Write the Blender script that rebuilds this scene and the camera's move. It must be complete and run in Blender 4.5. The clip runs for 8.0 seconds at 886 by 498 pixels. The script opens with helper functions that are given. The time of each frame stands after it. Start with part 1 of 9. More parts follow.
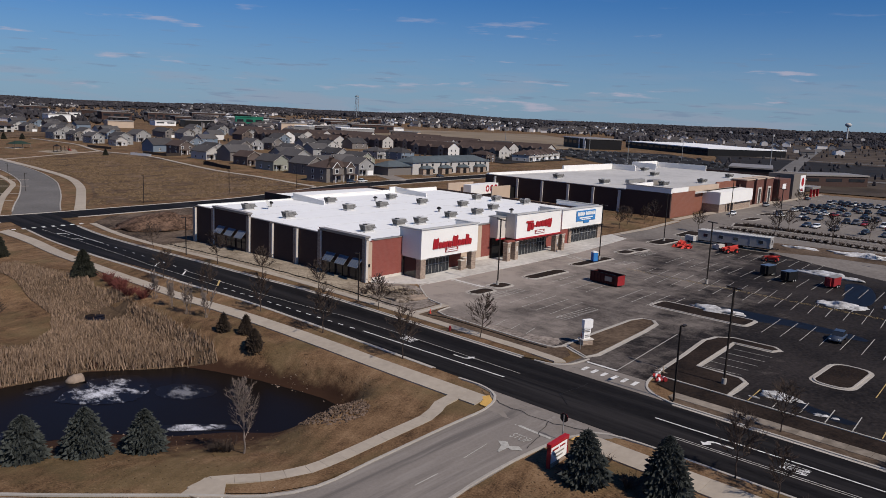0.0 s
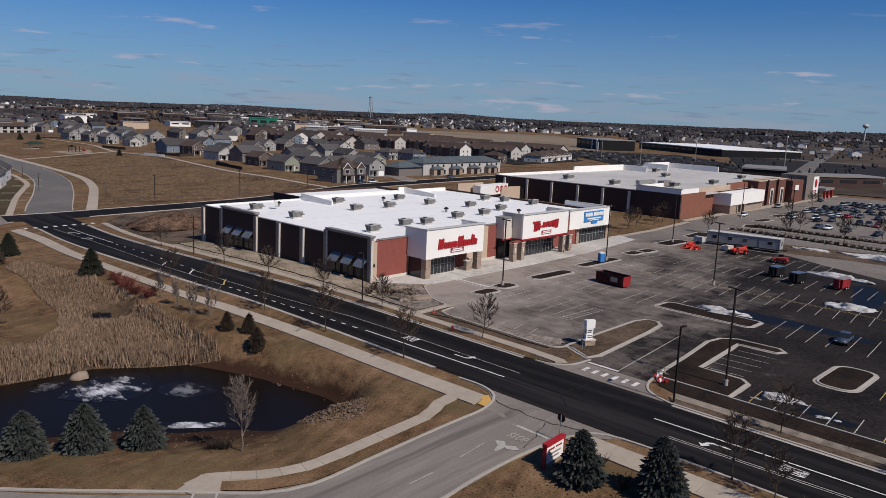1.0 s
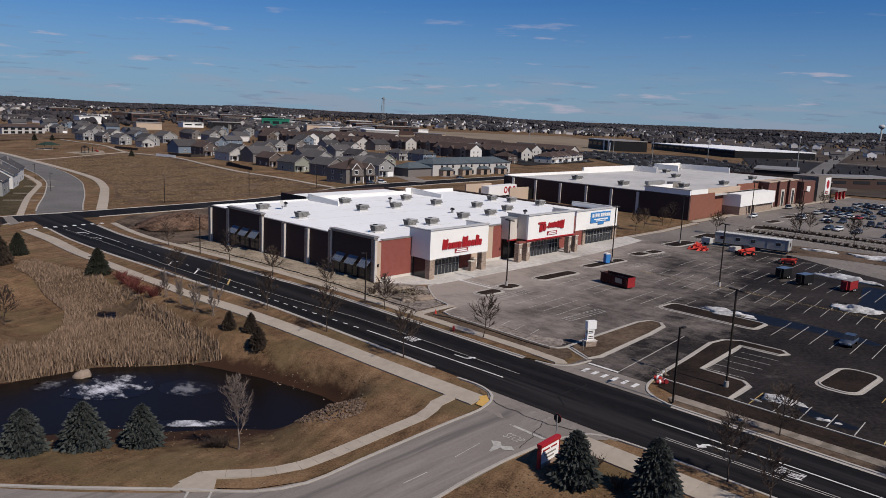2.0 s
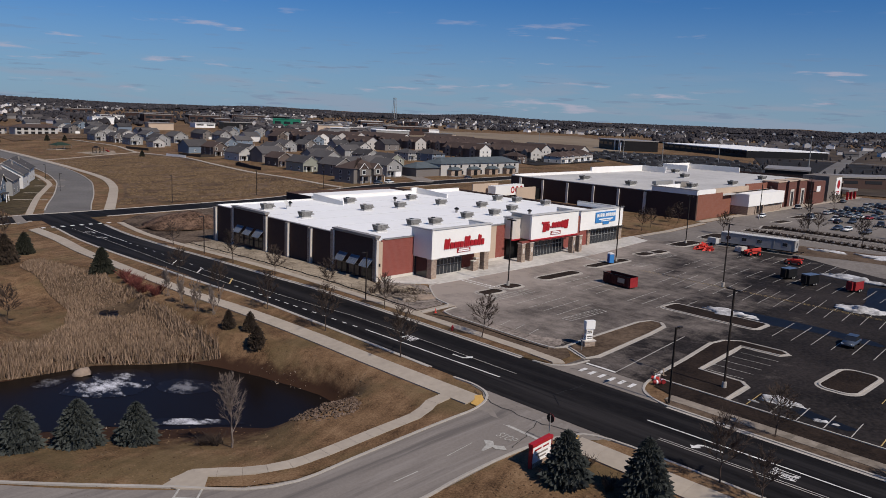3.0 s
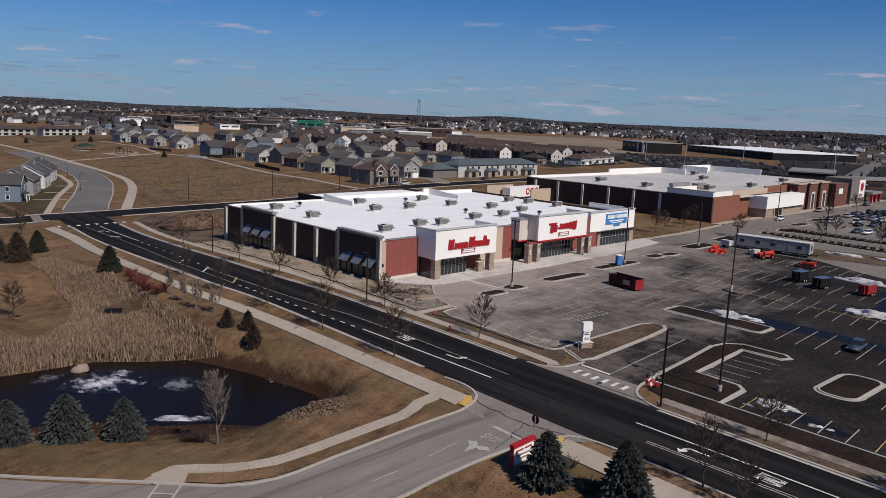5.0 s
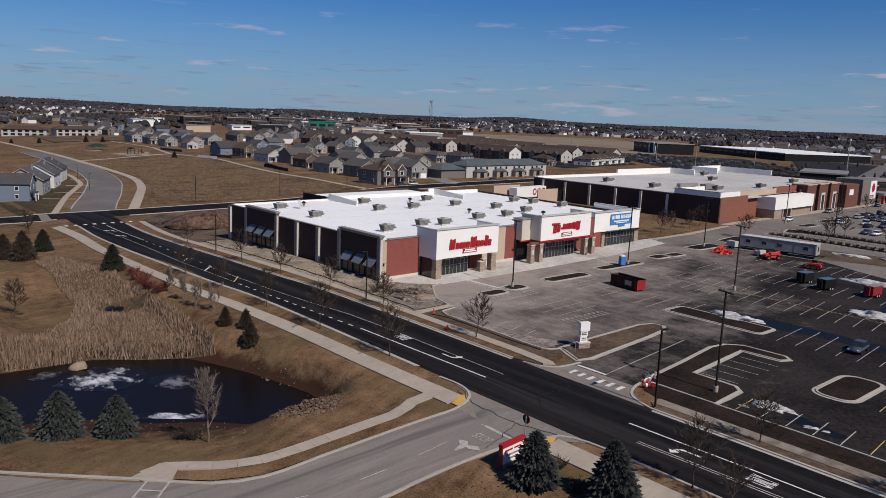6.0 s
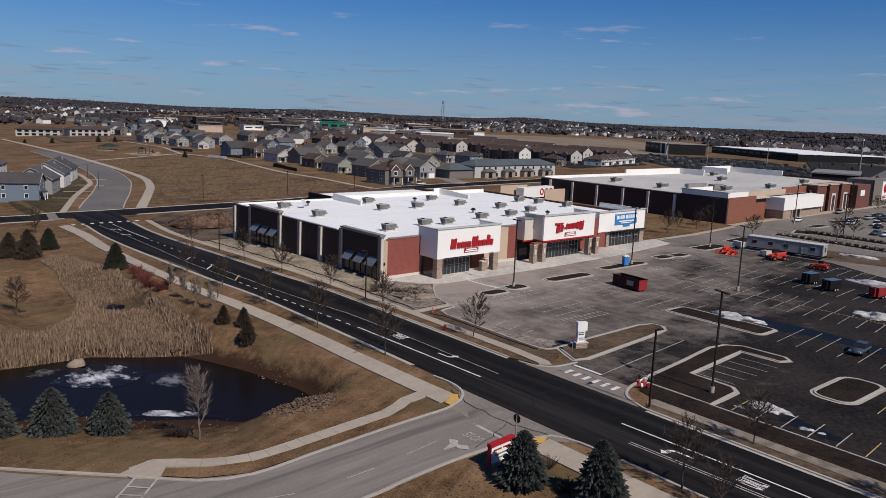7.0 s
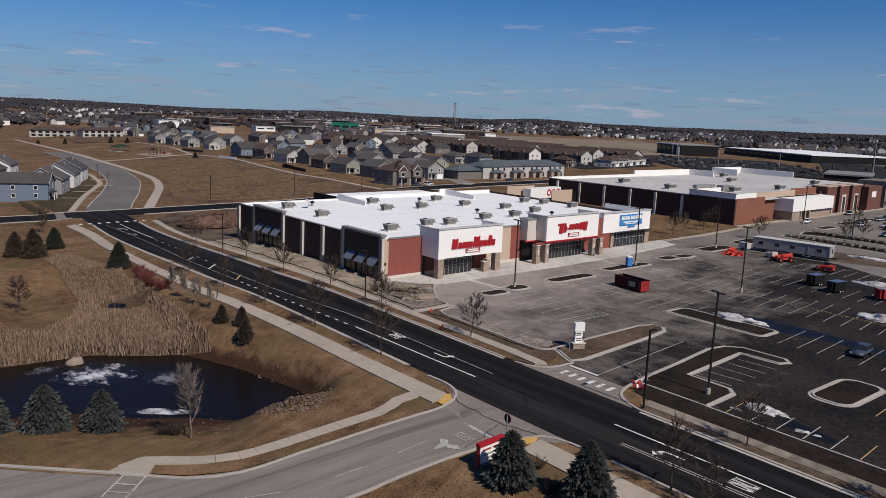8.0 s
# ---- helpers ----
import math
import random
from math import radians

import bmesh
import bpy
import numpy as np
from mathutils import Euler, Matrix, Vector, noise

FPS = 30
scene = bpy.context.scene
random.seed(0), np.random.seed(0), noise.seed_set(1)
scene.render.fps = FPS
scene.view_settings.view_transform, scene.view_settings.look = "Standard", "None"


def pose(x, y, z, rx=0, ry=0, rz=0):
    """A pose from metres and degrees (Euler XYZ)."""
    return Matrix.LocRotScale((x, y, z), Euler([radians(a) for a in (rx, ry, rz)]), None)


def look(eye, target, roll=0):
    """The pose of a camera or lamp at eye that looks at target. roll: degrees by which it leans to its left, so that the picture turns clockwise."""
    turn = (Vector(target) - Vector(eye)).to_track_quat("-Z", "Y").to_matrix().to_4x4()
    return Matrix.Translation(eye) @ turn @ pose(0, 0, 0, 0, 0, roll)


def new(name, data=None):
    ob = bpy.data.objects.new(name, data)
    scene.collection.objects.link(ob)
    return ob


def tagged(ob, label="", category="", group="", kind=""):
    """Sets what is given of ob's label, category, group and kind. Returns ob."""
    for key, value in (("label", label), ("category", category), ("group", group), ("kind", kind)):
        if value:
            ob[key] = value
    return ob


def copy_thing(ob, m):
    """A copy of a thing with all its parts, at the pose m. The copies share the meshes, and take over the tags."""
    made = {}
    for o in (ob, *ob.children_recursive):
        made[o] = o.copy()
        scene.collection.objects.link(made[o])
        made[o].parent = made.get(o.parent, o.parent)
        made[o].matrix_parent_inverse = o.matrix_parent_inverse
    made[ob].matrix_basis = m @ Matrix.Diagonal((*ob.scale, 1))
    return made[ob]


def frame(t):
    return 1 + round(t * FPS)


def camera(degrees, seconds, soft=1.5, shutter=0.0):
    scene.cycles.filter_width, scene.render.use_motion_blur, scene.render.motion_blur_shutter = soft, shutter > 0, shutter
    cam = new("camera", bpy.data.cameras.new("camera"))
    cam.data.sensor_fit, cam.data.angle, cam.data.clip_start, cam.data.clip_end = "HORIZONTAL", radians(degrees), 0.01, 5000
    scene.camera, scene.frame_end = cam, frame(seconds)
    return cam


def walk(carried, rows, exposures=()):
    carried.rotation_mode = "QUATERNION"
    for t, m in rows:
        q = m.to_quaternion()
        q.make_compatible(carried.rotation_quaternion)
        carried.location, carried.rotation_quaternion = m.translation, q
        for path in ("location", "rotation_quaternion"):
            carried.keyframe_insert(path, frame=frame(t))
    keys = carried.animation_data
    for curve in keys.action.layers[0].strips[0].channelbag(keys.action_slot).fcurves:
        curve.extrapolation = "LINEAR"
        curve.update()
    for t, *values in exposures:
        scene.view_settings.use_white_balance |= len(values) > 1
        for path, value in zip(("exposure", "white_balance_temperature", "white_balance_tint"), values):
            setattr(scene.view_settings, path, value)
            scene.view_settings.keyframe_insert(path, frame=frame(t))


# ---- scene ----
cam = camera(60.0, 8.0, soft=0.65)
PATH = [
    (0, (-93.305, -105.124, 31.917), (-91.855, -103.792, 31.569), 2.5),
    (0.5, (-92.761, -105.746, 31.878), (-91.322, -104.4, 31.53), 2.5),
    (1, (-92.266, -106.434, 31.84), (-90.84, -105.075, 31.493), 2.5),
    (1.5, (-91.745, -107.039, 31.839), (-90.331, -105.668, 31.493), 2.5),
    (3, (-89.793, -109.013, 31.81), (-88.412, -107.609, 31.463), 2.4),
    (3.5, (-89.012, -109.667, 31.789), (-87.642, -108.251, 31.442), 2.4),
    (4, (-88.241, -110.344, 31.754), (-86.884, -108.916, 31.407), 2.4),
    (4.5, (-87.468, -110.999, 31.715), (-86.123, -109.56, 31.369), 2.4),
    (6, (-84.984, -112.984, 31.511), (-83.673, -111.512, 31.167), 2.4),
    (6.5, (-84.08, -113.662, 31.435), (-82.782, -112.179, 31.09), 2.4),
    (7, (-83.205, -114.277, 31.367), (-81.919, -112.784, 31.023), 2.4),
    (7.5, (-82.336, -114.914, 31.259), (-81.063, -113.41, 30.916), 2.4),
    (8, (-81.458, -115.559, 31.218), (-80.197, -114.045, 30.876), 2.4),
]
walk(cam, [(t, look(eye, target, roll)) for t, eye, target, roll in PATH])

# ---- light ----
SUN_EL, SUN_AZ = radians(45.0), radians(-89.0)   # sun stands over the -y side
world = bpy.data.worlds.new("sky")
scene.world = world
world.use_nodes = True
wn, wl = world.node_tree.nodes, world.node_tree.links
wn.clear()
sky = wn.new("ShaderNodeTexSky")
sky.sky_type, sky.sun_disc = "NISHITA", False
sky.sun_elevation, sky.sun_rotation = SUN_EL, radians(179.0)
sky.altitude, sky.air_density, sky.dust_density, sky.ozone_density = 300, 1.0, 0.3, 2.0
wbg, wout = wn.new("ShaderNodeBackground"), wn.new("ShaderNodeOutputWorld")
SKY_STRENGTH, SKY_TINT = 0.066, (0.24, 0.56, 1.04, 1)   # a deep, cool sky
wbg.inputs["Strength"].default_value = SKY_STRENGTH
# thin streaks of cloud low over the horizon
wtc = wn.new("ShaderNodeTexCoord")
wsep = wn.new("ShaderNodeSeparateXYZ")
wl.new(wtc.outputs["Generated"], wsep.inputs[0])


def wmath(op, a, b=None):
    n = wn.new("ShaderNodeMath")
    n.operation = op
    for i, v in enumerate((a, b)):
        if v is None:
            continue
        if isinstance(v, (int, float)):
            n.inputs[i].default_value = v
        else:
            wl.new(v, n.inputs[i])
    return n.outputs[0]


def wrange(value, a, b):
    n = wn.new("ShaderNodeMapRange")
    n.interpolation_type = "SMOOTHSTEP"
    n.inputs["From Min"].default_value, n.inputs["From Max"].default_value = a, b
    wl.new(value, n.inputs["Value"])
    return n.outputs[0]


def cloud_cover(scale, flat, lo, hi, shift):
    """Flat streaks of cloud: their size, how much wider than high, and how much of the sky they fill."""
    comb, ns = wn.new("ShaderNodeCombineXYZ"), wn.new("ShaderNodeTexNoise")
    wl.new(wmath("ADD", wsep.outputs[0], shift), comb.inputs[0])
    wl.new(wsep.outputs[1], comb.inputs[1])
    wl.new(wmath("MULTIPLY", wsep.outputs[2], flat), comb.inputs[2])
    ns.inputs["Scale"].default_value, ns.inputs["Detail"].default_value, ns.inputs["Roughness"].default_value = scale, 6.0, 0.55
    wl.new(comb.outputs[0], ns.inputs["Vector"])
    return wrange(ns.outputs["Fac"], lo, hi)


def wblend(factor, under, over):
    n = wn.new("ShaderNodeMix")
    n.data_type = "RGBA"
    wl.new(factor, n.inputs["Factor"])
    wl.new(under, n.inputs["A"])
    n.inputs["B"].default_value = (*over, 1)
    return n.outputs["Result"]


wtint = wn.new("ShaderNodeMix")
wtint.data_type, wtint.blend_type = "RGBA", "MULTIPLY"
wtint.inputs["Factor"].default_value, wtint.inputs["B"].default_value = 1.0, SKY_TINT
wl.new(sky.outputs[0], wtint.inputs["A"])
height = wsep.outputs[2]
air = wblend(wmath("MULTIPLY", wrange(height, 0.16, -0.02), 0.62), wtint.outputs["Result"], (4.3, 5.6, 7.4))
band = wmath("MULTIPLY", cloud_cover(9.0, 9.0, 0.46, 0.66, 0.0), wrange(height, 0.075, 0.012))
air = wblend(wmath("MULTIPLY", band, 0.55), air, (4.3, 4.8, 6.2))
streak = wmath("MULTIPLY", cloud_cover(17.0, 11.0, 0.58, 0.68, 0.7), wrange(height, 0.12, 0.04))
air = wblend(wmath("MULTIPLY", streak, 0.5), air, (2.5, 3.3, 5.0))
lit = wmath("MULTIPLY", cloud_cover(11.0, 8.0, 0.60, 0.72, 1.9), wrange(height, 0.15, 0.07))
air = wblend(wmath("MULTIPLY", lit, 0.7), air, (6.6, 6.2, 7.6))
wl.new(air, wbg.inputs["Color"])
wl.new(wbg.outputs[0], wout.inputs["Surface"])

sun = new("sun", bpy.data.lights.new("sun", "SUN"))
sun.data.energy, sun.data.angle, sun.data.color = 4.2, radians(0.53), (1.0, 0.925, 0.84)
sun.matrix_world = look((50, -100, 100), (50 - math.cos(SUN_EL) * math.cos(SUN_AZ), -100 - math.cos(SUN_EL) * math.sin(SUN_AZ), 100 - math.sin(SUN_EL)))
scene.view_settings.exposure = 0.0

# ---- materials ----
def mat(name, col, rough=0.85, var=0.25, scale=2.0, big=0.08, bump=0.15, metal=0.0, rnd=0.0, tint=None, spec=0.2, stretch=(1, 1, 1), isl=0.0, crisp=0.0):
    """A surface with grain at two scales: col, its variation, the noise scales per metre, relief, and spread from piece to piece."""
    m = bpy.data.materials.new(name)
    m.use_nodes = True
    t = m.node_tree
    b = t.nodes["Principled BSDF"]
    b.inputs["Roughness"].default_value, b.inputs["Metallic"].default_value = rough, metal
    b.inputs["Specular IOR Level"].default_value = spec
    tc = t.nodes.new("ShaderNodeTexCoord")
    mp = t.nodes.new("ShaderNodeMapping")
    mp.inputs["Scale"].default_value = stretch
    t.links.new(tc.outputs["Object"], mp.inputs["Vector"])
    n1, n2 = t.nodes.new("ShaderNodeTexNoise"), t.nodes.new("ShaderNodeTexNoise")
    for n, s, d in ((n1, scale, 5), (n2, big, 4)):
        n.inputs["Scale"].default_value, n.inputs["Detail"].default_value, n.inputs["Roughness"].default_value = s, d, 0.62
        t.links.new(mp.outputs[0], n.inputs["Vector"])
    add = t.nodes.new("ShaderNodeMath")
    add.operation = "ADD"
    t.links.new(n1.outputs["Fac"], add.inputs[0])
    t.links.new(n2.outputs["Fac"], add.inputs[1])
    last = add.outputs[0]
    for src, amount in ((("ShaderNodeObjectInfo", "Random"), rnd), (("ShaderNodeNewGeometry", "Random Per Island"), isl)):
        if amount:
            oi = t.nodes.new(src[0])
            ma = t.nodes.new("ShaderNodeMath")
            ma.operation, ma.inputs[1].default_value = "MULTIPLY_ADD", amount
            t.links.new(oi.outputs[src[1]], ma.inputs[0])
            t.links.new(last, ma.inputs[2])
            last = ma.outputs[0]
    mr = t.nodes.new("ShaderNodeMapRange")
    mr.inputs["From Min"].default_value, mr.inputs["From Max"].default_value = 0.62 + crisp, 1.38 + rnd + isl - crisp
    t.links.new(last, mr.inputs["Value"])
    mx = t.nodes.new("ShaderNodeMix")
    mx.data_type = "RGBA"
    lo = tuple(max(0, c * (1 - var)) for c in col)
    hi = tint if tint else tuple(min(1, c * (1 + var)) for c in col)
    mx.inputs["A"].default_value, mx.inputs["B"].default_value = (*lo, 1), (*hi, 1)
    t.links.new(mr.outputs[0], mx.inputs["Factor"])
    t.links.new(mx.outputs["Result"], b.inputs["Base Color"])
    if bump:
        bp = t.nodes.new("ShaderNodeBump")
        bp.inputs["Strength"].default_value, bp.inputs["Distance"].default_value = bump, 0.05
        t.links.new(n1.outputs["Fac"], bp.inputs["Height"])
        t.links.new(bp.outputs[0], b.inputs["Normal"])
    return m


def brick_mat(name, c1, c2, mortar, w=0.2, hgt=0.075, scale=1.0, swap=False):
    """Courses of brick or block, laid in the object's x or y and z."""
    m = mat(name, c1, 0.9, 0.2, 6.0, 0.3, 0.2)
    t = m.node_tree
    b = t.nodes["Principled BSDF"]
    tc = t.nodes.new("ShaderNodeTexCoord")
    sp, cb = t.nodes.new("ShaderNodeSeparateXYZ"), t.nodes.new("ShaderNodeCombineXYZ")
    t.links.new(tc.outputs["Object"], sp.inputs[0])
    sm = t.nodes.new("ShaderNodeMath")
    sm.operation = "ADD"
    t.links.new(sp.outputs[0], sm.inputs[0])
    t.links.new(sp.outputs[1], sm.inputs[1])
    t.links.new(sm.outputs[0], cb.inputs[0])
    t.links.new(sp.outputs[2], cb.inputs[1])
    br = t.nodes.new("ShaderNodeTexBrick")
    br.inputs["Scale"].default_value = scale
    br.inputs["Brick Width"].default_value, br.inputs["Row Height"].default_value = w, hgt
    br.inputs["Mortar Size"].default_value, br.inputs["Mortar Smooth"].default_value = hgt * 0.09, 0.1
    br.inputs["Color1"].default_value, br.inputs["Color2"].default_value, br.inputs["Mortar"].default_value = (*c1, 1), (*c2, 1), (*mortar, 1)
    t.links.new(cb.outputs[0], br.inputs["Vector"])
    old = b.inputs["Base Color"].links[0].from_socket
    mx = t.nodes.new("ShaderNodeMix")
    mx.data_type, mx.inputs["Factor"].default_value = "RGBA", 0.55
    t.links.new(old, mx.inputs["A"])
    t.links.new(br.outputs["Color"], mx.inputs["B"])
    t.links.new(mx.outputs["Result"], b.inputs["Base Color"])
    return m


def lawn(name, dark, mid, pale, olive, mow=25):
    """Dormant lawn: broad drifts of colour, the lines left by mowing, and a fine nap."""
    m = bpy.data.materials.new(name)
    m.use_nodes = True
    t = m.node_tree
    b = t.nodes["Principled BSDF"]
    b.inputs["Roughness"].default_value, b.inputs["Specular IOR Level"].default_value = 0.95, 0.1
    tc = t.nodes.new("ShaderNodeTexCoord")
    fac = []
    for turn, stretch, scale, detail in ((0, (1, 1, 1), 0.045, 5), (mow, (0.1, 1.1, 1), 0.8, 4), (0, (1, 1, 1), 0.5, 5), (0, (1, 1, 1), 5.0, 4), (0, (1, 1, 1), 0.11, 3)):
        mp, n = t.nodes.new("ShaderNodeMapping"), t.nodes.new("ShaderNodeTexNoise")
        mp.vector_type = "TEXTURE"
        mp.inputs["Rotation"].default_value, mp.inputs["Scale"].default_value = (0, 0, radians(turn)), tuple(1 / k for k in stretch)
        n.inputs["Scale"].default_value, n.inputs["Detail"].default_value, n.inputs["Roughness"].default_value = scale, detail, 0.6
        t.links.new(tc.outputs["Object"], mp.inputs["Vector"])
        t.links.new(mp.outputs[0], n.inputs["Vector"])
        fac.append(n.outputs["Fac"])
    last = None
    for f, w in zip(fac, (1.3, 0.75, 1.0, 1.15)):
        ma = t.nodes.new("ShaderNodeMath")
        ma.operation, ma.inputs[1].default_value = "MULTIPLY_ADD", w
        t.links.new(f, ma.inputs[0])
        if last is None:
            ma.inputs[2].default_value = -1.6
        else:
            t.links.new(last, ma.inputs[2])
        last = ma.outputs[0]
    rp = t.nodes.new("ShaderNodeValToRGB")
    e = rp.color_ramp.elements
    e[0].position, e[0].color = 0.12, (*dark, 1)
    e[1].position, e[1].color = 0.9, (*pale, 1)
    k = e.new(0.48)
    k.color = (*mid, 1)
    t.links.new(last, rp.inputs[0])
    rg = t.nodes.new("ShaderNodeMapRange")
    rg.inputs["From Min"].default_value, rg.inputs["From Max"].default_value, rg.inputs["To Max"].default_value = 0.48, 0.62, 0.55
    t.links.new(fac[4], rg.inputs["Value"])
    mx = t.nodes.new("ShaderNodeMix")
    mx.data_type, mx.inputs["B"].default_value = "RGBA", (*olive, 1)
    t.links.new(rg.outputs[0], mx.inputs["Factor"])
    t.links.new(rp.outputs[0], mx.inputs["A"])
    t.links.new(mx.outputs["Result"], b.inputs["Base Color"])
    bp = t.nodes.new("ShaderNodeBump")
    bp.inputs["Strength"].default_value, bp.inputs["Distance"].default_value = 0.7, 0.06
    t.links.new(fac[3], bp.inputs["Height"])
    t.links.new(bp.outputs[0], b.inputs["Normal"])
    return m


def worn(m, colour, stretch, scale, amount, lo=0.45, hi=0.7):
    """Long streaks of another tone along a street, left by tyres and patching."""
    t = m.node_tree
    b = t.nodes["Principled BSDF"]
    tc, mp, n, rg, mx = (t.nodes.new("ShaderNode" + k) for k in ("TexCoord", "Mapping", "TexNoise", "MapRange", "Mix"))
    mp.inputs["Scale"].default_value = stretch
    n.inputs["Scale"].default_value, n.inputs["Detail"].default_value, n.inputs["Roughness"].default_value = scale, 4, 0.55
    rg.inputs["From Min"].default_value, rg.inputs["From Max"].default_value, rg.inputs["To Max"].default_value = lo, hi, amount
    t.links.new(tc.outputs["Object"], mp.inputs["Vector"])
    t.links.new(mp.outputs[0], n.inputs["Vector"])
    t.links.new(n.outputs["Fac"], rg.inputs["Value"])
    mx.data_type, mx.inputs["B"].default_value = "RGBA", (*colour, 1)
    t.links.new(rg.outputs[0], mx.inputs["Factor"])
    t.links.new(b.inputs["Base Color"].links[0].from_socket, mx.inputs["A"])
    t.links.new(mx.outputs["Result"], b.inputs["Base Color"])
    return m


M_GRASS = lawn("dry_grass", (0.052, 0.030, 0.016), (0.142, 0.083, 0.044), (0.235, 0.148, 0.083), (0.105, 0.080, 0.038))
M_FIELD = lawn("rough_field", (0.030, 0.019, 0.012), (0.112, 0.071, 0.042), (0.215, 0.146, 0.092), (0.085, 0.058, 0.036), 137)


def wet_shore(m, colour):
    """Mud and rotting leaves along the water line, with a ragged upper edge."""
    t = m.node_tree
    b = t.nodes["Principled BSDF"]
    tc, sp, n = t.nodes.new("ShaderNodeTexCoord"), t.nodes.new("ShaderNodeSeparateXYZ"), t.nodes.new("ShaderNodeTexNoise")
    n.inputs["Scale"].default_value, n.inputs["Detail"].default_value, n.inputs["Roughness"].default_value = 0.55, 6, 0.65
    t.links.new(tc.outputs["Object"], sp.inputs[0])
    t.links.new(tc.outputs["Object"], n.inputs["Vector"])
    up = t.nodes.new("ShaderNodeMath")
    up.operation, up.inputs[1].default_value = "MULTIPLY_ADD", 3.0
    t.links.new(n.outputs["Fac"], up.inputs[0])
    t.links.new(sp.outputs[2], up.inputs[2])
    fac = []
    for value, lo, hi in ((up.outputs[0], -0.5, -2.0), (sp.outputs[1], 16, 4)):
        rg = t.nodes.new("ShaderNodeMapRange")
        rg.interpolation_type = "SMOOTHSTEP"
        rg.inputs["From Min"].default_value, rg.inputs["From Max"].default_value = lo, hi
        t.links.new(value, rg.inputs["Value"])
        fac.append(rg.outputs[0])
    both, mx = t.nodes.new("ShaderNodeMath"), t.nodes.new("ShaderNodeMix")
    both.operation = "MULTIPLY"
    for i in (0, 1):
        t.links.new(fac[i], both.inputs[i])
    mx.data_type, mx.inputs["B"].default_value = "RGBA", (*colour, 1)
    t.links.new(both.outputs[0], mx.inputs["Factor"])
    t.links.new(b.inputs["Base Color"].links[0].from_socket, mx.inputs["A"])
    t.links.new(mx.outputs["Result"], b.inputs["Base Color"])


wet_shore(M_GRASS, (0.040, 0.020, 0.012))
M_STRAW = mat("pale_straw", (0.22, 0.168, 0.118), 0.95, 0.45, 1.8, 0.2, 0.8, crisp=0.12, tint=(0.40, 0.33, 0.25), spec=0.1)
M_DIRT = mat("bare_earth", (0.072, 0.047, 0.031), 0.95, 0.45, 1.6, 0.15, 0.9, crisp=0.1, tint=(0.15, 0.105, 0.072), spec=0.1)
M_MULCH = mat("dark_mulch", (0.013, 0.009, 0.007), 0.95, 0.45, 2.6, 0.2, 0.9, crisp=0.1, tint=(0.036, 0.024, 0.0175), spec=0.1)
M_ROAD = mat("new_asphalt", (0.0058, 0.0052, 0.0053), 0.85, 0.3, 2.8, 0.05, 0.2, spec=0.08, crisp=0.08, tint=(0.0155, 0.0138, 0.0137), stretch=(1, 0.3, 1))
worn(M_ROAD, (0.034, 0.0305, 0.030), (1.0, 0.02, 1), 0.55, 0.7)
worn(M_ROAD, (0.006, 0.0055, 0.006), (1.0, 0.03, 1), 1.1, 0.7, 0.52, 0.66)
M_SEAL = mat("crack_sealant", (0.016, 0.015, 0.015), 0.7, 0.3, 2.0, 0.3, 0.05)
M_LOT = mat("lot_asphalt", (0.0118, 0.0096, 0.009), 0.9, 0.4, 1.8, 0.06, 0.25, spec=0.12, crisp=0.16, tint=(0.034, 0.0275, 0.025))
M_OLDROAD = mat("grey_worn_asphalt", (0.188, 0.163, 0.144), 0.9, 0.1, 3.5, 0.06, 0.2, spec=0.15, tint=(0.235, 0.205, 0.18))
worn(M_OLDROAD, (0.105, 0.092, 0.084), (0.03, 1.0, 1), 0.7, 0.75, 0.5, 0.68)
worn(M_OLDROAD, (0.26, 0.23, 0.205), (0.06, 1.0, 1), 1.3, 0.6, 0.52, 0.68)
M_STREET = mat("grey_street_asphalt", (0.115, 0.105, 0.097), 0.9, 0.15, 1.5, 0.06, 0.2, spec=0.15, tint=(0.18, 0.167, 0.155))
M_WALK = mat("concrete_walk", (0.355, 0.30, 0.24), 0.9, 0.18, 1.2, 0.15, 0.15, rnd=0.25)
M_STAINED = mat("earth_stained_concrete", (0.15, 0.118, 0.088), 0.9, 0.4, 0.9, 0.12, 0.2, crisp=0.12, tint=(0.30, 0.25, 0.20), rnd=0.25)
M_KERB = mat("kerb_concrete", (0.36, 0.325, 0.285), 0.9, 0.2, 2.0, 0.2, 0.2, rnd=0.3)
M_APRON = mat("apron_concrete", (0.20, 0.172, 0.148), 0.9, 0.25, 0.9, 0.1, 0.15)
M_WHITE = mat("white_road_paint", (0.62, 0.6, 0.57), 0.8, 0.3, 2.5, 0.4, 0.1)
M_FAINT = mat("worn_road_paint", (0.37, 0.35, 0.315), 0.85, 0.4, 2.5, 0.4, 0.1)
M_YELLOW = mat("worn_yellow_paint", (0.42, 0.30, 0.12), 0.85, 0.3, 2.5, 0.4, 0.1)
M_TACTILE = mat("yellow_tactile_panel", (0.52, 0.31, 0.09), 0.8, 0.15, 4.0, 0.5, 0.2)
M_ROOF = mat("white_roof_membrane", (0.78, 0.77, 0.755), 0.7, 0.06, 0.5, 0.05, 0.05)
M_ROOFGREY = mat("weathered_roof_membrane", (0.46, 0.44, 0.415), 0.8, 0.2, 0.4, 0.04, 0.05)
M_WSTUCCO = mat("white_stucco", (0.78, 0.755, 0.71), 0.9, 0.06, 3.0, 0.2, 0.1)
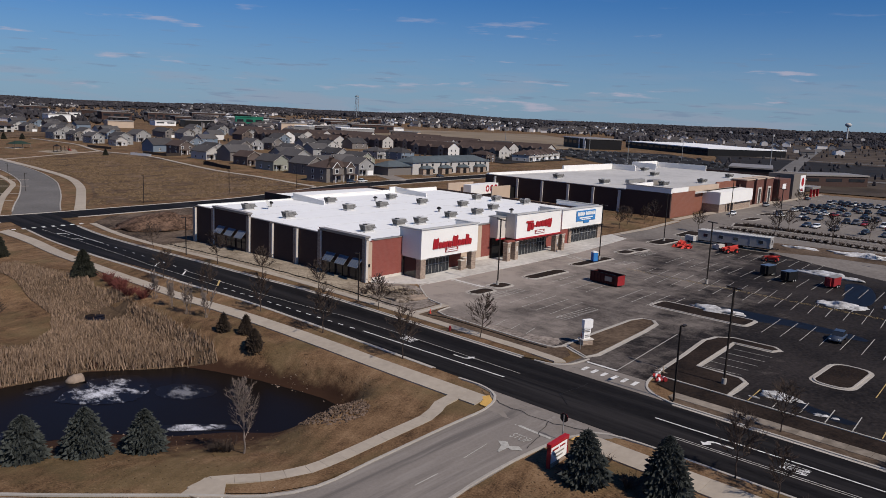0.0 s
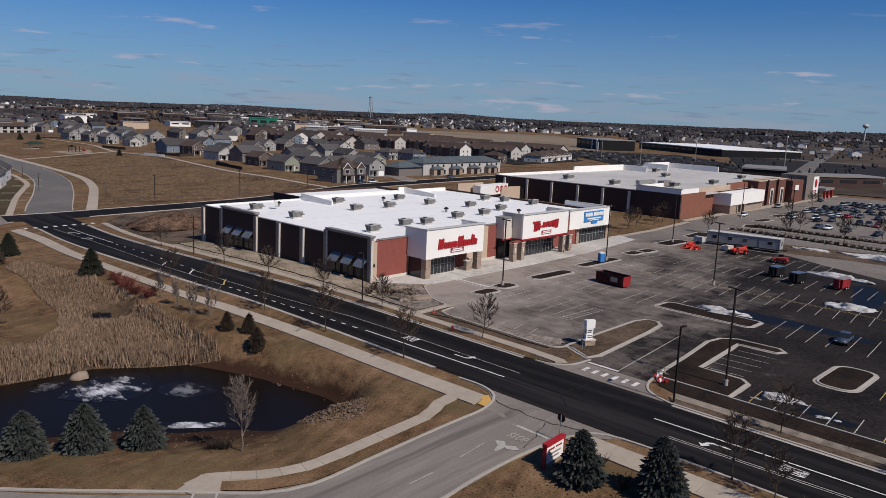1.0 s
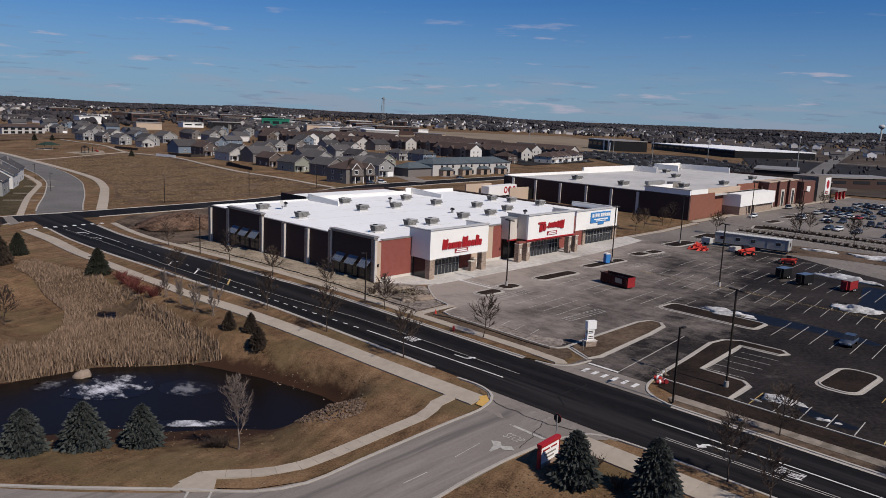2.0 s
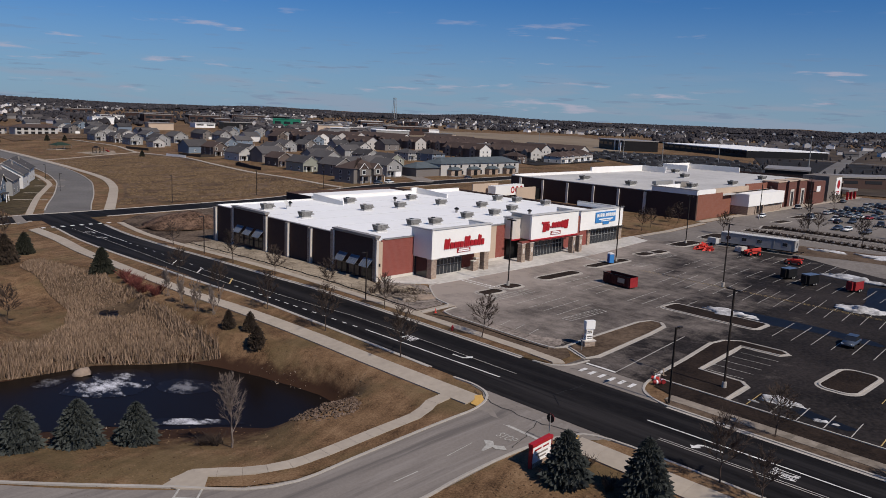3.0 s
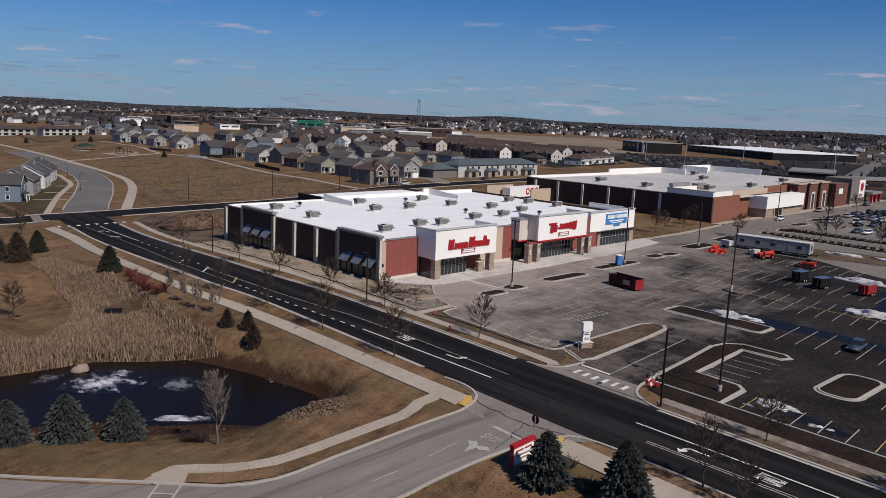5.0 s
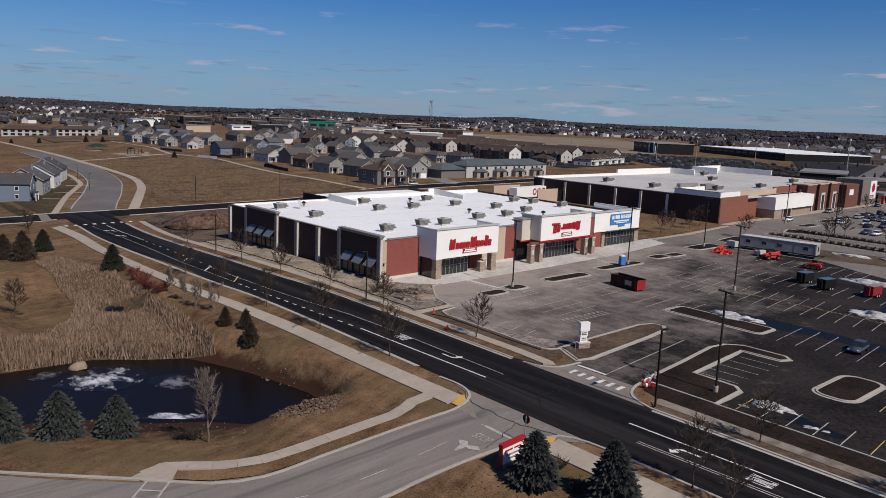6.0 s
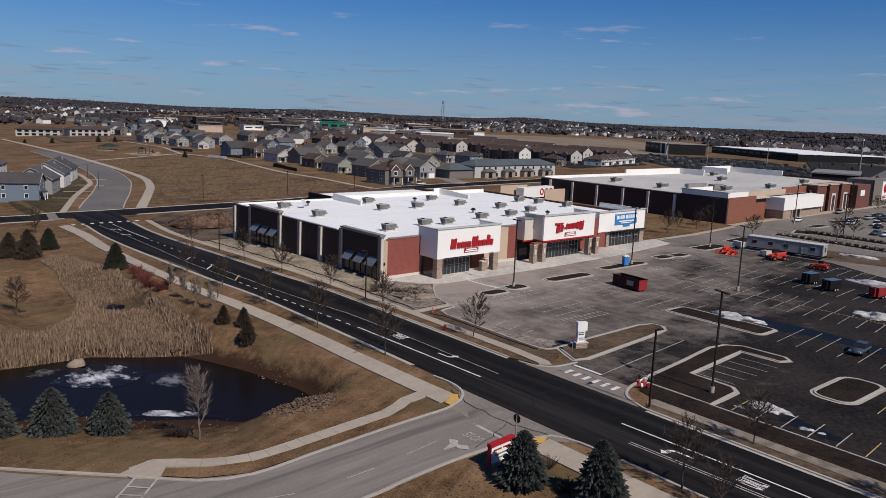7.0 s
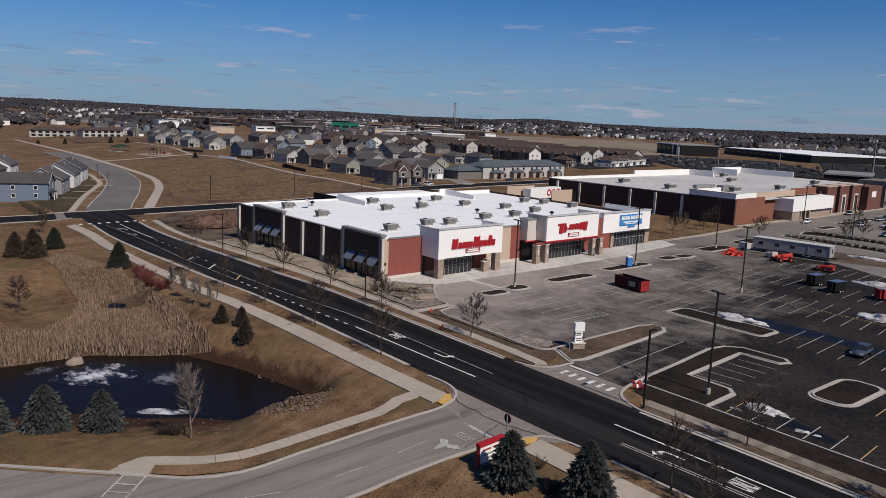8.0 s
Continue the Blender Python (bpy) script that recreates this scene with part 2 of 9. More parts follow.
M_TAN = mat("tan_stucco", (0.47, 0.36, 0.27), 0.9, 0.1, 3.0, 0.2, 0.1)
M_TRIM = mat("pale_trim", (0.55, 0.5, 0.44), 0.8, 0.12, 3.0, 0.2, 0.1)
M_BRICK = brick_mat("red_brick", (0.21, 0.056, 0.044), (0.275, 0.082, 0.064), (0.25, 0.125, 0.105), 0.6, 0.2)
# store side's brick, with shade put into the brown; reused on other walls
M_DBRICK = brick_mat("shade_dark_brick", (0.056, 0.033, 0.027), (0.078, 0.045, 0.037), (0.06, 0.045, 0.04), 0.4, 0.2)
M_STONE = brick_mat("field_stone", (0.25, 0.18, 0.135), (0.52, 0.42, 0.33), (0.24, 0.2, 0.165), 0.5, 0.22)
M_CAP = mat("metal_coping", (0.30, 0.27, 0.24), 0.5, 0.1, 2.0, 0.2, 0.03, metal=0.3)
M_DARKMETAL = mat("black_metal", (0.014, 0.013, 0.013), 0.5, 0.3, 3.0, 0.3, 0.05, metal=0.2)
M_BRONZE = mat("dark_bronze_pole", (0.022, 0.017, 0.014), 0.5, 0.3, 3.0, 0.3, 0.05)
M_GREYMETAL = mat("galvanised_metal", (0.30, 0.29, 0.275), 0.55, 0.15, 3.0, 0.4, 0.05, metal=0.25)
M_LIGHTMETAL = mat("pale_painted_metal", (0.46, 0.45, 0.43), 0.6, 0.12, 2.0, 0.4, 0.05)
M_RED = mat("red_sign_face", (0.34, 0.016, 0.022), 0.5, 0.1, 3.0, 0.4, 0.0)
M_REDPAINT = mat("red_paint", (0.26, 0.022, 0.024), 0.55, 0.3, 2.0, 0.4, 0.05)
M_ORANGE = mat("orange_red_paint", (0.56, 0.055, 0.04), 0.6, 0.2, 3.0, 0.4, 0.05)
M_BLUE = mat("blue_panel", (0.045, 0.20, 0.46), 0.5, 0.08, 3.0, 0.4, 0.0)
M_BLUEPLASTIC = mat("blue_plastic", (0.03, 0.13, 0.42), 0.5, 0.15, 3.0, 0.4, 0.05)
M_SIGNWHITE = mat("white_sign_face", (0.78, 0.76, 0.73), 0.5, 0.06, 3.0, 0.4, 0.0)
M_SNOW = mat("dirty_snow", (0.20, 0.19, 0.18), 0.8, 0.3, 1.1, 0.4, 0.8, crisp=0.05, tint=(0.74, 0.72, 0.71))
def ice(name, white, spread):
    """Rotten ice: white where it is thick, thinning in ragged streaks to the dark water round it."""
    m = mat(name, (0.0078, 0.0058, 0.005), 0.3, 0.1, 1.5, 0.5, 0.05, tint=(0.0085, 0.0066, 0.0058), spec=0.11)
    t = m.node_tree
    b = t.nodes["Principled BSDF"]
    tc, sub, ln = t.nodes.new("ShaderNodeTexCoord"), t.nodes.new("ShaderNodeVectorMath"), t.nodes.new("ShaderNodeVectorMath")
    sub.operation, sub.inputs[1].default_value, sub.inputs[2].default_value, ln.operation = "MULTIPLY_ADD", (1, 1, 0), (-0.45, -0.5, 0), "LENGTH"
    t.links.new(tc.outputs["Generated"], sub.inputs[0])
    t.links.new(sub.outputs[0], ln.inputs[0])
    last = ln.outputs["Value"]
    for scale, amount, stretch in ((0.45, -1.1, (1, 1, 1)), (1.6, -0.9, (1.0, 0.5, 1)), (6.0, -0.5, (1, 1, 1))):
        mp, n, ma = t.nodes.new("ShaderNodeMapping"), t.nodes.new("ShaderNodeTexNoise"), t.nodes.new("ShaderNodeMath")
        mp.inputs["Scale"].default_value, mp.inputs["Rotation"].default_value = stretch, (0, 0, 0.7)
        n.inputs["Scale"].default_value, n.inputs["Detail"].default_value = scale, 5
        t.links.new(tc.outputs["Object"], mp.inputs["Vector"])
        t.links.new(mp.outputs[0], n.inputs["Vector"])
        ma.operation, ma.inputs[1].default_value = "MULTIPLY_ADD", amount
        t.links.new(n.outputs["Fac"], ma.inputs[0])
        t.links.new(last, ma.inputs[2])
        last = ma.outputs[0]
    rg, mx = t.nodes.new("ShaderNodeMapRange"), t.nodes.new("ShaderNodeMix")
    rg.inputs["From Min"].default_value, rg.inputs["From Max"].default_value = spread - 1.25, spread - 1.6
    t.links.new(last, rg.inputs["Value"])
    mx.data_type, mx.inputs["B"].default_value = "RGBA", (*white, 1)
    t.links.new(rg.outputs[0], mx.inputs["Factor"])
    t.links.new(b.inputs["Base Color"].links[0].from_socket, mx.inputs["A"])
    t.links.new(mx.outputs["Result"], b.inputs["Base Color"])
    return m


M_ICE = ice("white_rotten_ice", (0.60, 0.59, 0.61), 0.31)
M_THINICE = ice("thin_grey_ice", (0.17, 0.165, 0.17), 0.30)
M_BARK = mat("grey_brown_bark", (0.060, 0.043, 0.034), 0.95, 0.3, 5.0, 0.5, 0.3, rnd=0.4)
M_PALEBARK = mat("pale_bark", (0.19, 0.15, 0.125), 0.95, 0.3, 5.0, 0.5, 0.3, rnd=0.4)
M_REDTWIG = mat("red_twigs", (0.135, 0.042, 0.034), 0.95, 0.3, 5.0, 0.5, 0.1)
M_SPRUCE = mat("blue_spruce_needles", (0.018, 0.021, 0.018), 0.9, 0.4, 3.0, 0.4, 0.3, tint=(0.076, 0.083, 0.075), isl=1.6)
M_PINE = mat("dark_green_needles", (0.016, 0.017, 0.012), 0.9, 0.4, 3.0, 0.4, 0.3, tint=(0.042, 0.042, 0.028), isl=0.8)
M_REED = mat("dead_cattails", (0.150, 0.096, 0.062), 0.95, 0.35, 0.6, 0.07, 0.1, tint=(0.37, 0.258, 0.178), isl=1.0, spec=0.1)
M_REEDBED = mat("matted_reed_litter", (0.075, 0.048, 0.029), 0.95, 0.45, 1.2, 0.1, 0.7, tint=(0.155, 0.105, 0.066), spec=0.1)
M_ROCK = mat("pale_boulder", (0.25, 0.19, 0.145), 0.9, 0.25, 1.5, 0.3, 0.4)
M_SHINGLE = mat("grey_shingles", (0.040, 0.037, 0.038), 0.9, 0.25, 2.0, 0.2, 0.3, rnd=0.9, tint=(0.110, 0.101, 0.098))
M_SHINGLEBROWN = mat("brown_shingles", (0.052, 0.035, 0.030), 0.9, 0.25, 2.0, 0.2, 0.3, rnd=0.6, tint=(0.100, 0.070, 0.058))
M_SHINGLEBLUE = mat("slate_blue_shingles", (0.065, 0.078, 0.085), 0.85, 0.2, 2.0, 0.2, 0.2, tint=(0.105, 0.124, 0.134))
M_OBRICK = brick_mat("orange_brick", (0.20, 0.072, 0.045), (0.26, 0.10, 0.066), (0.24, 0.16, 0.13), 0.8, 0.3)
M_SIDINGS = {
    "grey": mat("grey_siding", (0.27, 0.262, 0.25), 0.8, 0.08, 2.0, 0.3, 0.1, stretch=(0.3, 0.3, 8)),
    "taupe": mat("taupe_siding", (0.165, 0.146, 0.133), 0.8, 0.08, 2.0, 0.3, 0.1, stretch=(0.3, 0.3, 8)),
    "sage": mat("sage_green_siding", (0.25, 0.25, 0.205), 0.8, 0.08, 2.0, 0.3, 0.1, stretch=(0.3, 0.3, 8)),
    "cream": mat("cream_siding", (0.43, 0.405, 0.375), 0.8, 0.08, 2.0, 0.3, 0.1, stretch=(0.3, 0.3, 8)),
    "blue": mat("slate_blue_siding", (0.15, 0.185, 0.225), 0.8, 0.08, 2.0, 0.3, 0.1, stretch=(0.3, 0.3, 8)),
    "white": mat("white_siding", (0.60, 0.575, 0.54), 0.8, 0.08, 2.0, 0.3, 0.1, stretch=(0.3, 0.3, 8)),
    "brown": mat("dark_brown_siding", (0.115, 0.088, 0.075), 0.8, 0.08, 2.0, 0.3, 0.1, stretch=(0.3, 0.3, 8)),
}
M_FARWALL = mat("far_house_walls", (0.06, 0.052, 0.05), 0.9, 0.4, 0.05, 0.01, 0.0, tint=(0.85, 0.80, 0.76), isl=1.9, crisp=0.35)
M_FARROOF = mat("far_house_roofs", (0.045, 0.04, 0.04), 0.9, 0.3, 0.05, 0.01, 0.0, tint=(0.11, 0.095, 0.09), isl=1.2)
# bare trees; the violet-grey cast puts distance haze into the colour
M_WOODS = mat("hazed_bare_woods", (0.026, 0.0235, 0.027), 0.95, 0.3, 0.2, 0.01, 0.0, tint=(0.056, 0.050, 0.053), isl=0.8)
M_FARCAR = mat("far_vehicle_paint", (0.012, 0.012, 0.014), 0.5, 0.3, 0.05, 0.01, 0.0, tint=(0.12, 0.117, 0.115), isl=2.2, crisp=0.3)
M_GREENBLDG = mat("green_sheathing", (0.02, 0.16, 0.10), 0.8, 0.15, 1.0, 0.1, 0.0)
M_TYRE = mat("black_rubber", (0.012, 0.012, 0.012), 0.9, 0.2, 5.0, 0.5, 0.1)
M_CARS = {n: mat(n + "_car_paint", c, 0.3, 0.05, 3.0, 0.4, 0.0, spec=0.5) for n, c in
          {"black": (0.012, 0.012, 0.014), "white": (0.72, 0.71, 0.69), "silver": (0.36, 0.36, 0.36), "blue": (0.045, 0.055, 0.075), "red": (0.28, 0.02, 0.02), "grey": (0.085, 0.085, 0.09)}.items()}
M_WOOD = mat("weathered_timber", (0.20, 0.155, 0.115), 0.9, 0.25, 3.0, 0.3, 0.3, stretch=(1, 1, 0.2))
M_FABRIC = mat("black_silt_fabric", (0.02, 0.018, 0.016), 0.8, 0.3, 2.0, 0.3, 0.2)


def glass(name, col, rough=0.06):
    m = bpy.data.materials.new(name)
    m.use_nodes = True
    b = m.node_tree.nodes["Principled BSDF"]
    b.inputs["Base Color"].default_value, b.inputs["Roughness"].default_value = (*col, 1), rough
    b.inputs["IOR"].default_value = 1.5
    b.inputs["Specular IOR Level"].default_value = 0.5
    return m


M_GLASS = glass("dark_window_glass", (0.018, 0.021, 0.026))
M_PANEL = glass("blue_black_panel", (0.085, 0.11, 0.155), 0.3)
M_WATER = glass("still_dark_water", (0.0078, 0.0058, 0.0050), 0.28)
M_WATER.node_tree.nodes["Principled BSDF"].inputs["Specular IOR Level"].default_value = 0.11
M_WATER.node_tree.nodes["Principled BSDF"].inputs["IOR"].default_value = 1.33
wt = M_WATER.node_tree
wnz, wbp = wt.nodes.new("ShaderNodeTexNoise"), wt.nodes.new("ShaderNodeBump")
wnz.inputs["Scale"].default_value = 0.8
wbp.inputs["Strength"].default_value, wbp.inputs["Distance"].default_value = 0.06, 0.05
wt.links.new(wnz.outputs["Fac"], wbp.inputs["Height"])
wt.links.new(wbp.outputs[0], wt.nodes["Principled BSDF"].inputs["Normal"])
M_WETLOT = mat("wet_asphalt", (0.0078, 0.0078, 0.0092), 0.45, 0.3, 1.0, 0.1, 0.05, spec=0.09)


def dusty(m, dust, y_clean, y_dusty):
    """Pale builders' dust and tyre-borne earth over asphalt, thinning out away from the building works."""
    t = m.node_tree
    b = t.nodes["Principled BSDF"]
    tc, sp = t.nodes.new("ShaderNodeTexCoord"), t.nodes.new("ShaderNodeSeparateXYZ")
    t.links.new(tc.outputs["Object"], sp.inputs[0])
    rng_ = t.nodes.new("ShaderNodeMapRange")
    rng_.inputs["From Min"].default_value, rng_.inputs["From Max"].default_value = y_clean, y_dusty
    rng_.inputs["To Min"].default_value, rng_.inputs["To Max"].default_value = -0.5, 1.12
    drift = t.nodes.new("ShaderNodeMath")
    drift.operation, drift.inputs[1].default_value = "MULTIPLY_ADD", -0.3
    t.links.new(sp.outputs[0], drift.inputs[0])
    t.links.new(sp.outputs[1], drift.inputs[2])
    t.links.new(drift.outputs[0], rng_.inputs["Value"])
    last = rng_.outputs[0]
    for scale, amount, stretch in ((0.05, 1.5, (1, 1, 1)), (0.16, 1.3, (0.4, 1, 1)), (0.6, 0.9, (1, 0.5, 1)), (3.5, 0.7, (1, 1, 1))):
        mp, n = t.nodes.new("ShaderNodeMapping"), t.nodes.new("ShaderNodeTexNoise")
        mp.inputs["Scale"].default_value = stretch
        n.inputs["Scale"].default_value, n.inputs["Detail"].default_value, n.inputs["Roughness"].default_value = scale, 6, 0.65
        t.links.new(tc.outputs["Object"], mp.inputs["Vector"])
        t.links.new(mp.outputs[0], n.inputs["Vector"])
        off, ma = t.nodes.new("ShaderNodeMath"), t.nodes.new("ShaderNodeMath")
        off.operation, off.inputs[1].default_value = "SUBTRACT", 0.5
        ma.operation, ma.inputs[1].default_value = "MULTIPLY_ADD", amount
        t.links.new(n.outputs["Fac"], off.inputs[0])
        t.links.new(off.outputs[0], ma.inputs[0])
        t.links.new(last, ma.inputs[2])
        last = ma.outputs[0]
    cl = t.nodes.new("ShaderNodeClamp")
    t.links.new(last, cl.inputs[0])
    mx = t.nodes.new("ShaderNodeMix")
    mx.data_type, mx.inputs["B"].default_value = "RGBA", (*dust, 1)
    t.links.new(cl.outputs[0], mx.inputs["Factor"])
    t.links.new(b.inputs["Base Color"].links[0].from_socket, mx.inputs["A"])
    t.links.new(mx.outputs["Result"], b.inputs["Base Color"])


M_YARD = mat("yard_asphalt", (0.0125, 0.0112, 0.0106), 0.9, 0.35, 0.9, 0.05, 0.2, spec=0.15, tint=(0.036, 0.0315, 0.0285))
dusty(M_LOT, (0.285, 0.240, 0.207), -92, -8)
M_BIGLOT = mat("faded_asphalt", (0.155, 0.133, 0.117), 0.9, 0.2, 1.2, 0.05, 0.2, spec=0.15, crisp=0.1, tint=(0.225, 0.197, 0.172))
M_FORECOURT = mat("new_concrete", (0.42, 0.385, 0.345), 0.9, 0.2, 0.9, 0.08, 0.1, crisp=0.1, tint=(0.58, 0.545, 0.50))

# ---- the lie of the land ----
def smooth(v, a, b):
    t = min(1.0, max(0.0, (v - a) / (b - a)))
    return t * t * (3 - 2 * t)


POND = [(-72, -2), (-63.5, -4.4), (-56.7, -4.2), (-53.3, -4.8), (-47.3, -8.3), (-42.2, -11.1), (-40.2, -15.1), (-37.9, -21.1), (-36.2, -27.6),
        (-35.3, -32.3), (-35.5, -36.4), (-37.2, -37.9), (-42.4, -38.2), (-46.0, -36.8), (-49.5, -33.1), (-54.5, -29.9), (-58.8, -25.4), (-63.8, -23.1), (-70, -20.5), (-78, -14)]
WATER_Z = -4.1


def pond_gap(x, y):
    """Metres from the water's edge, minus inside."""
    best, inside = 1e9, False
    for (ax, ay), (bx, by) in zip(POND, POND[1:] + POND[:1]):
        dx, dy = bx - ax, by - ay
        u = min(1, max(0, ((x - ax) * dx + (y - ay) * dy) / (dx * dx + dy * dy)))
        best = min(best, math.hypot(x - ax - u * dx, y - ay - u * dy))
        if (ay > y) != (by > y) and x < ax + (y - ay) / (by - ay) * dx:
            inside = not inside
    return -best if inside else best


def h(x, y):
    """Height of the land."""
    z = 0.3 + 0.0055 * min(150, max(-30, x)) + 0.0063 * min(10, max(-100, y))
    z -= 2.3 * smooth(y, 15, 105) * (1 - smooth(x, 50, 120))
    z -= 0.5 * smooth(-x, 25.5, 30) + 0.9 * smooth(-x, 31, 60)
    if -95 < x < -31 and -50 < y < 70:
        d = pond_gap(x, y)
        fall = 7.0 + (12.0 * smooth(-x, 43, 53) - 2.0) * smooth(-y, 4, 14)
        z += (-4.6 - z) * (1 - smooth(d, -0.27 * fall, fall)) * smooth(-x, 31, 34.6)
        e = math.hypot((x + 48) / 12.5, (y - 12) / 36)
        if z > -3.3:
            z += (-3.3 - z) * (1 - smooth(e, 0.65, 1.15)) * smooth(-x, 35, 40)
    r = math.hypot(x + 90, y + 100)
    if r > 900:
        z += 14 * smooth(r, 900, 3400) + smooth(r, 1500, 3000) * (6 * math.sin(x * 0.0021 + 1) * math.cos(y * 0.0017) + 4.5 * math.sin((x - y) * 0.0047 + 0.6) + 2.5 * math.sin((x - y) * 0.0113))
    return z


# ---- helpers for building ----
def part(name, bm, material, parent=None, label="", flat=True):
    """Links a bmesh as one mesh object, under a thing or a part."""
    me = bpy.data.meshes.new(name)
    if not flat:
        for f in bm.faces:
            f.smooth = True
    bm.to_mesh(me)
    bm.free()
    for m in material if isinstance(material, (list, tuple)) else (material,):
        me.materials.append(m)
    ob = new(name, me)
    if parent is not None:
        ob.parent = parent
    if label:
        ob["label"] = label
    return ob


def thing(name, label, category, m=None, group="", kind=""):
    e = new(name)
    e.empty_display_size = 0.2
    if m is not None:
        e.matrix_basis = m
    return tagged(e, label, category, group, kind)


def at(x, y, turn=0, up=0.0, size=1.0):
    return Matrix.Translation((x, y, h(x, y) + up)) @ pose(0, 0, 0, 0, 0, turn) @ Matrix.Scale(size, 4)


def box(bm, x0, x1, y0, y1, z0, z1, mi=0):
    vs = [bm.verts.new((x, y, z)) for z in (z0, z1) for y in (y0, y1) for x in (x0, x1)]
    for f in ((0, 2, 3, 1), (4, 5, 7, 6), (0, 1, 5, 4), (2, 6, 7, 3), (0, 4, 6, 2), (1, 3, 7, 5)):
        bm.faces.new([vs[i] for i in f]).material_index = mi
    return bm


def boxes(*rows):
    bm = bmesh.new()
    for r in rows:
        box(bm, *r)
    return bm


def tube(bm, p, q, r0, r1, n=8, caps=True):
    p, q = Vector(p), Vector(q)
    d = (q - p).normalized()
    u = d.orthogonal().normalized()
    v = d.cross(u)
    a = [bm.verts.new(p + r0 * (math.cos(2 * math.pi * i / n) * u + math.sin(2 * math.pi * i / n) * v)) for i in range(n)]
    b = [bm.verts.new(q + r1 * (math.cos(2 * math.pi * i / n) * u + math.sin(2 * math.pi * i / n) * v)) for i in range(n)]
    for i in range(n):
        bm.faces.new((a[i], a[(i + 1) % n], b[(i + 1) % n], b[i]))
    if caps:
        bm.faces.new(a[::-1])
        bm.faces.new(b)
    return bm


def drape(poly, up, step=5.0, thick=0.0):
    """A sheet over the land inside a polygon; thick gives it a side down to the land."""
    bm = bmesh.new()
    f = bm.faces.new([bm.verts.new((x, y, 0)) for x, y in poly])
    if f.calc_area() and f.normal.z < 0:
        bmesh.ops.reverse_faces(bm, faces=[f])
    bmesh.ops.triangulate(bm, faces=bm.faces[:])
    for ax in (0, 1):
        lo, hi = min(p[ax] for p in poly), max(p[ax] for p in poly)
        k = math.ceil(lo / step) * step
        while k < hi:
            bmesh.ops.bisect_plane(bm, geom=bm.verts[:] + bm.edges[:] + bm.faces[:], plane_co=(k, k, 0), plane_no=(1 - ax, ax, 0))
            k += step
    if thick:
        edge = [e for e in bm.edges if e.is_boundary]
        r = bmesh.ops.extrude_edge_only(bm, edges=edge)
        for v in r["geom"]:
            if isinstance(v, bmesh.types.BMVert):
                v.co.z = -thick
    for v in bm.verts:
        v.co.z += h(v.co.x, v.co.y) + up
    bmesh.ops.recalc_face_normals(bm, faces=bm.faces[:])
    return bm


def curve_pts(pts, step=2.0, closed=False):
    """Points along a smooth line through pts."""
    P = [Vector((*p, 0)) for p in pts]
    out, n = [], len(P)
    for i in range(n if closed else n - 1):
        a, b, c, d = (P[(i + k) % n] if closed else P[min(n - 1, max(0, i + k))] for k in (-1, 0, 1, 2))
        m = max(1, int((c - b).length / step))
        for j in range(m):
            t = j / m
            out.append(0.5 * (2 * b + (c - a) * t + (2 * a - 5 * b + 4 * c - d) * t * t + (3 * b - a - 3 * c + d) * t ** 3))
    if not closed:
        out.append(P[-1])
    return [(p.x, p.y) for p in out]


def straight_pts(pts, step=4.0, closed=False):
    out = []
    for p, q in zip(pts, pts[1:] + (pts[:1] if closed else [])):
        m = max(1, int(math.dist(p, q) / step))
        out += [(p[0] + (q[0] - p[0]) * j / m, p[1] + (q[1] - p[1]) * j / m) for j in range(m)]
    return out if closed else out + [pts[-1]]


def sweep(line, profile, closed=False):
    """A profile of (offset to the right, height over the land) carried along a line."""
    bm = bmesh.new()
    rows, n = [], len(line)
    for i, (x, y) in enumerate(line):
        a, b = line[(i - 1) % n if closed else max(0, i - 1)], line[(i + 1) % n if closed else min(n - 1, i + 1)]
        d = Vector((b[0] - a[0], b[1] - a[1]))
        d.normalize()
        s = Vector((d.y, -d.x))
        rows.append([bm.verts.new((x + s.x * o, y + s.y * o, h(x + s.x * o, y + s.y * o) + z)) for o, z in profile])
    for r, q in zip(rows, rows[1:] + (rows[:1] if closed else [])):
        for k in range(len(profile) - 1):
            bm.faces.new((r[k], r[k + 1], q[k + 1], q[k]))
    bmesh.ops.recalc_face_normals(bm, faces=bm.faces[:])
    if sum(f.normal.z for f in bm.faces) < 0:
        bmesh.ops.reverse_faces(bm, faces=bm.faces[:])
    return bm


def rounded(x0, x1, y0, y1, r, n=5):
    out = []
    for cx, cy, a in ((x1 - r, y1 - r, 0), (x0 + r, y1 - r, 90), (x0 + r, y0 + r, 180), (x1 - r, y0 + r, 270)):
        out += [(cx + r * math.cos(radians(a + 90 * k / n)), cy + r * math.sin(radians(a + 90 * k / n))) for k in range(n + 1)]
    return out


def setting(name, bm, material, label="", category=""):
    return tagged(part(name, bm, material), label, category, "", "structure")


# ---- ground ----
def axis(fine0, fine1, step, far):
    v, out, d = fine1, [fine0 + step * i for i in range(int((fine1 - fine0) / step) + 1)], step
    while v < far:
        d *= 1.16
        v += d
        out.append(v)
    v, d = fine0, step
    while v > -far:
        d *= 1.16
        v -= d
        out.insert(0, v)
    return out


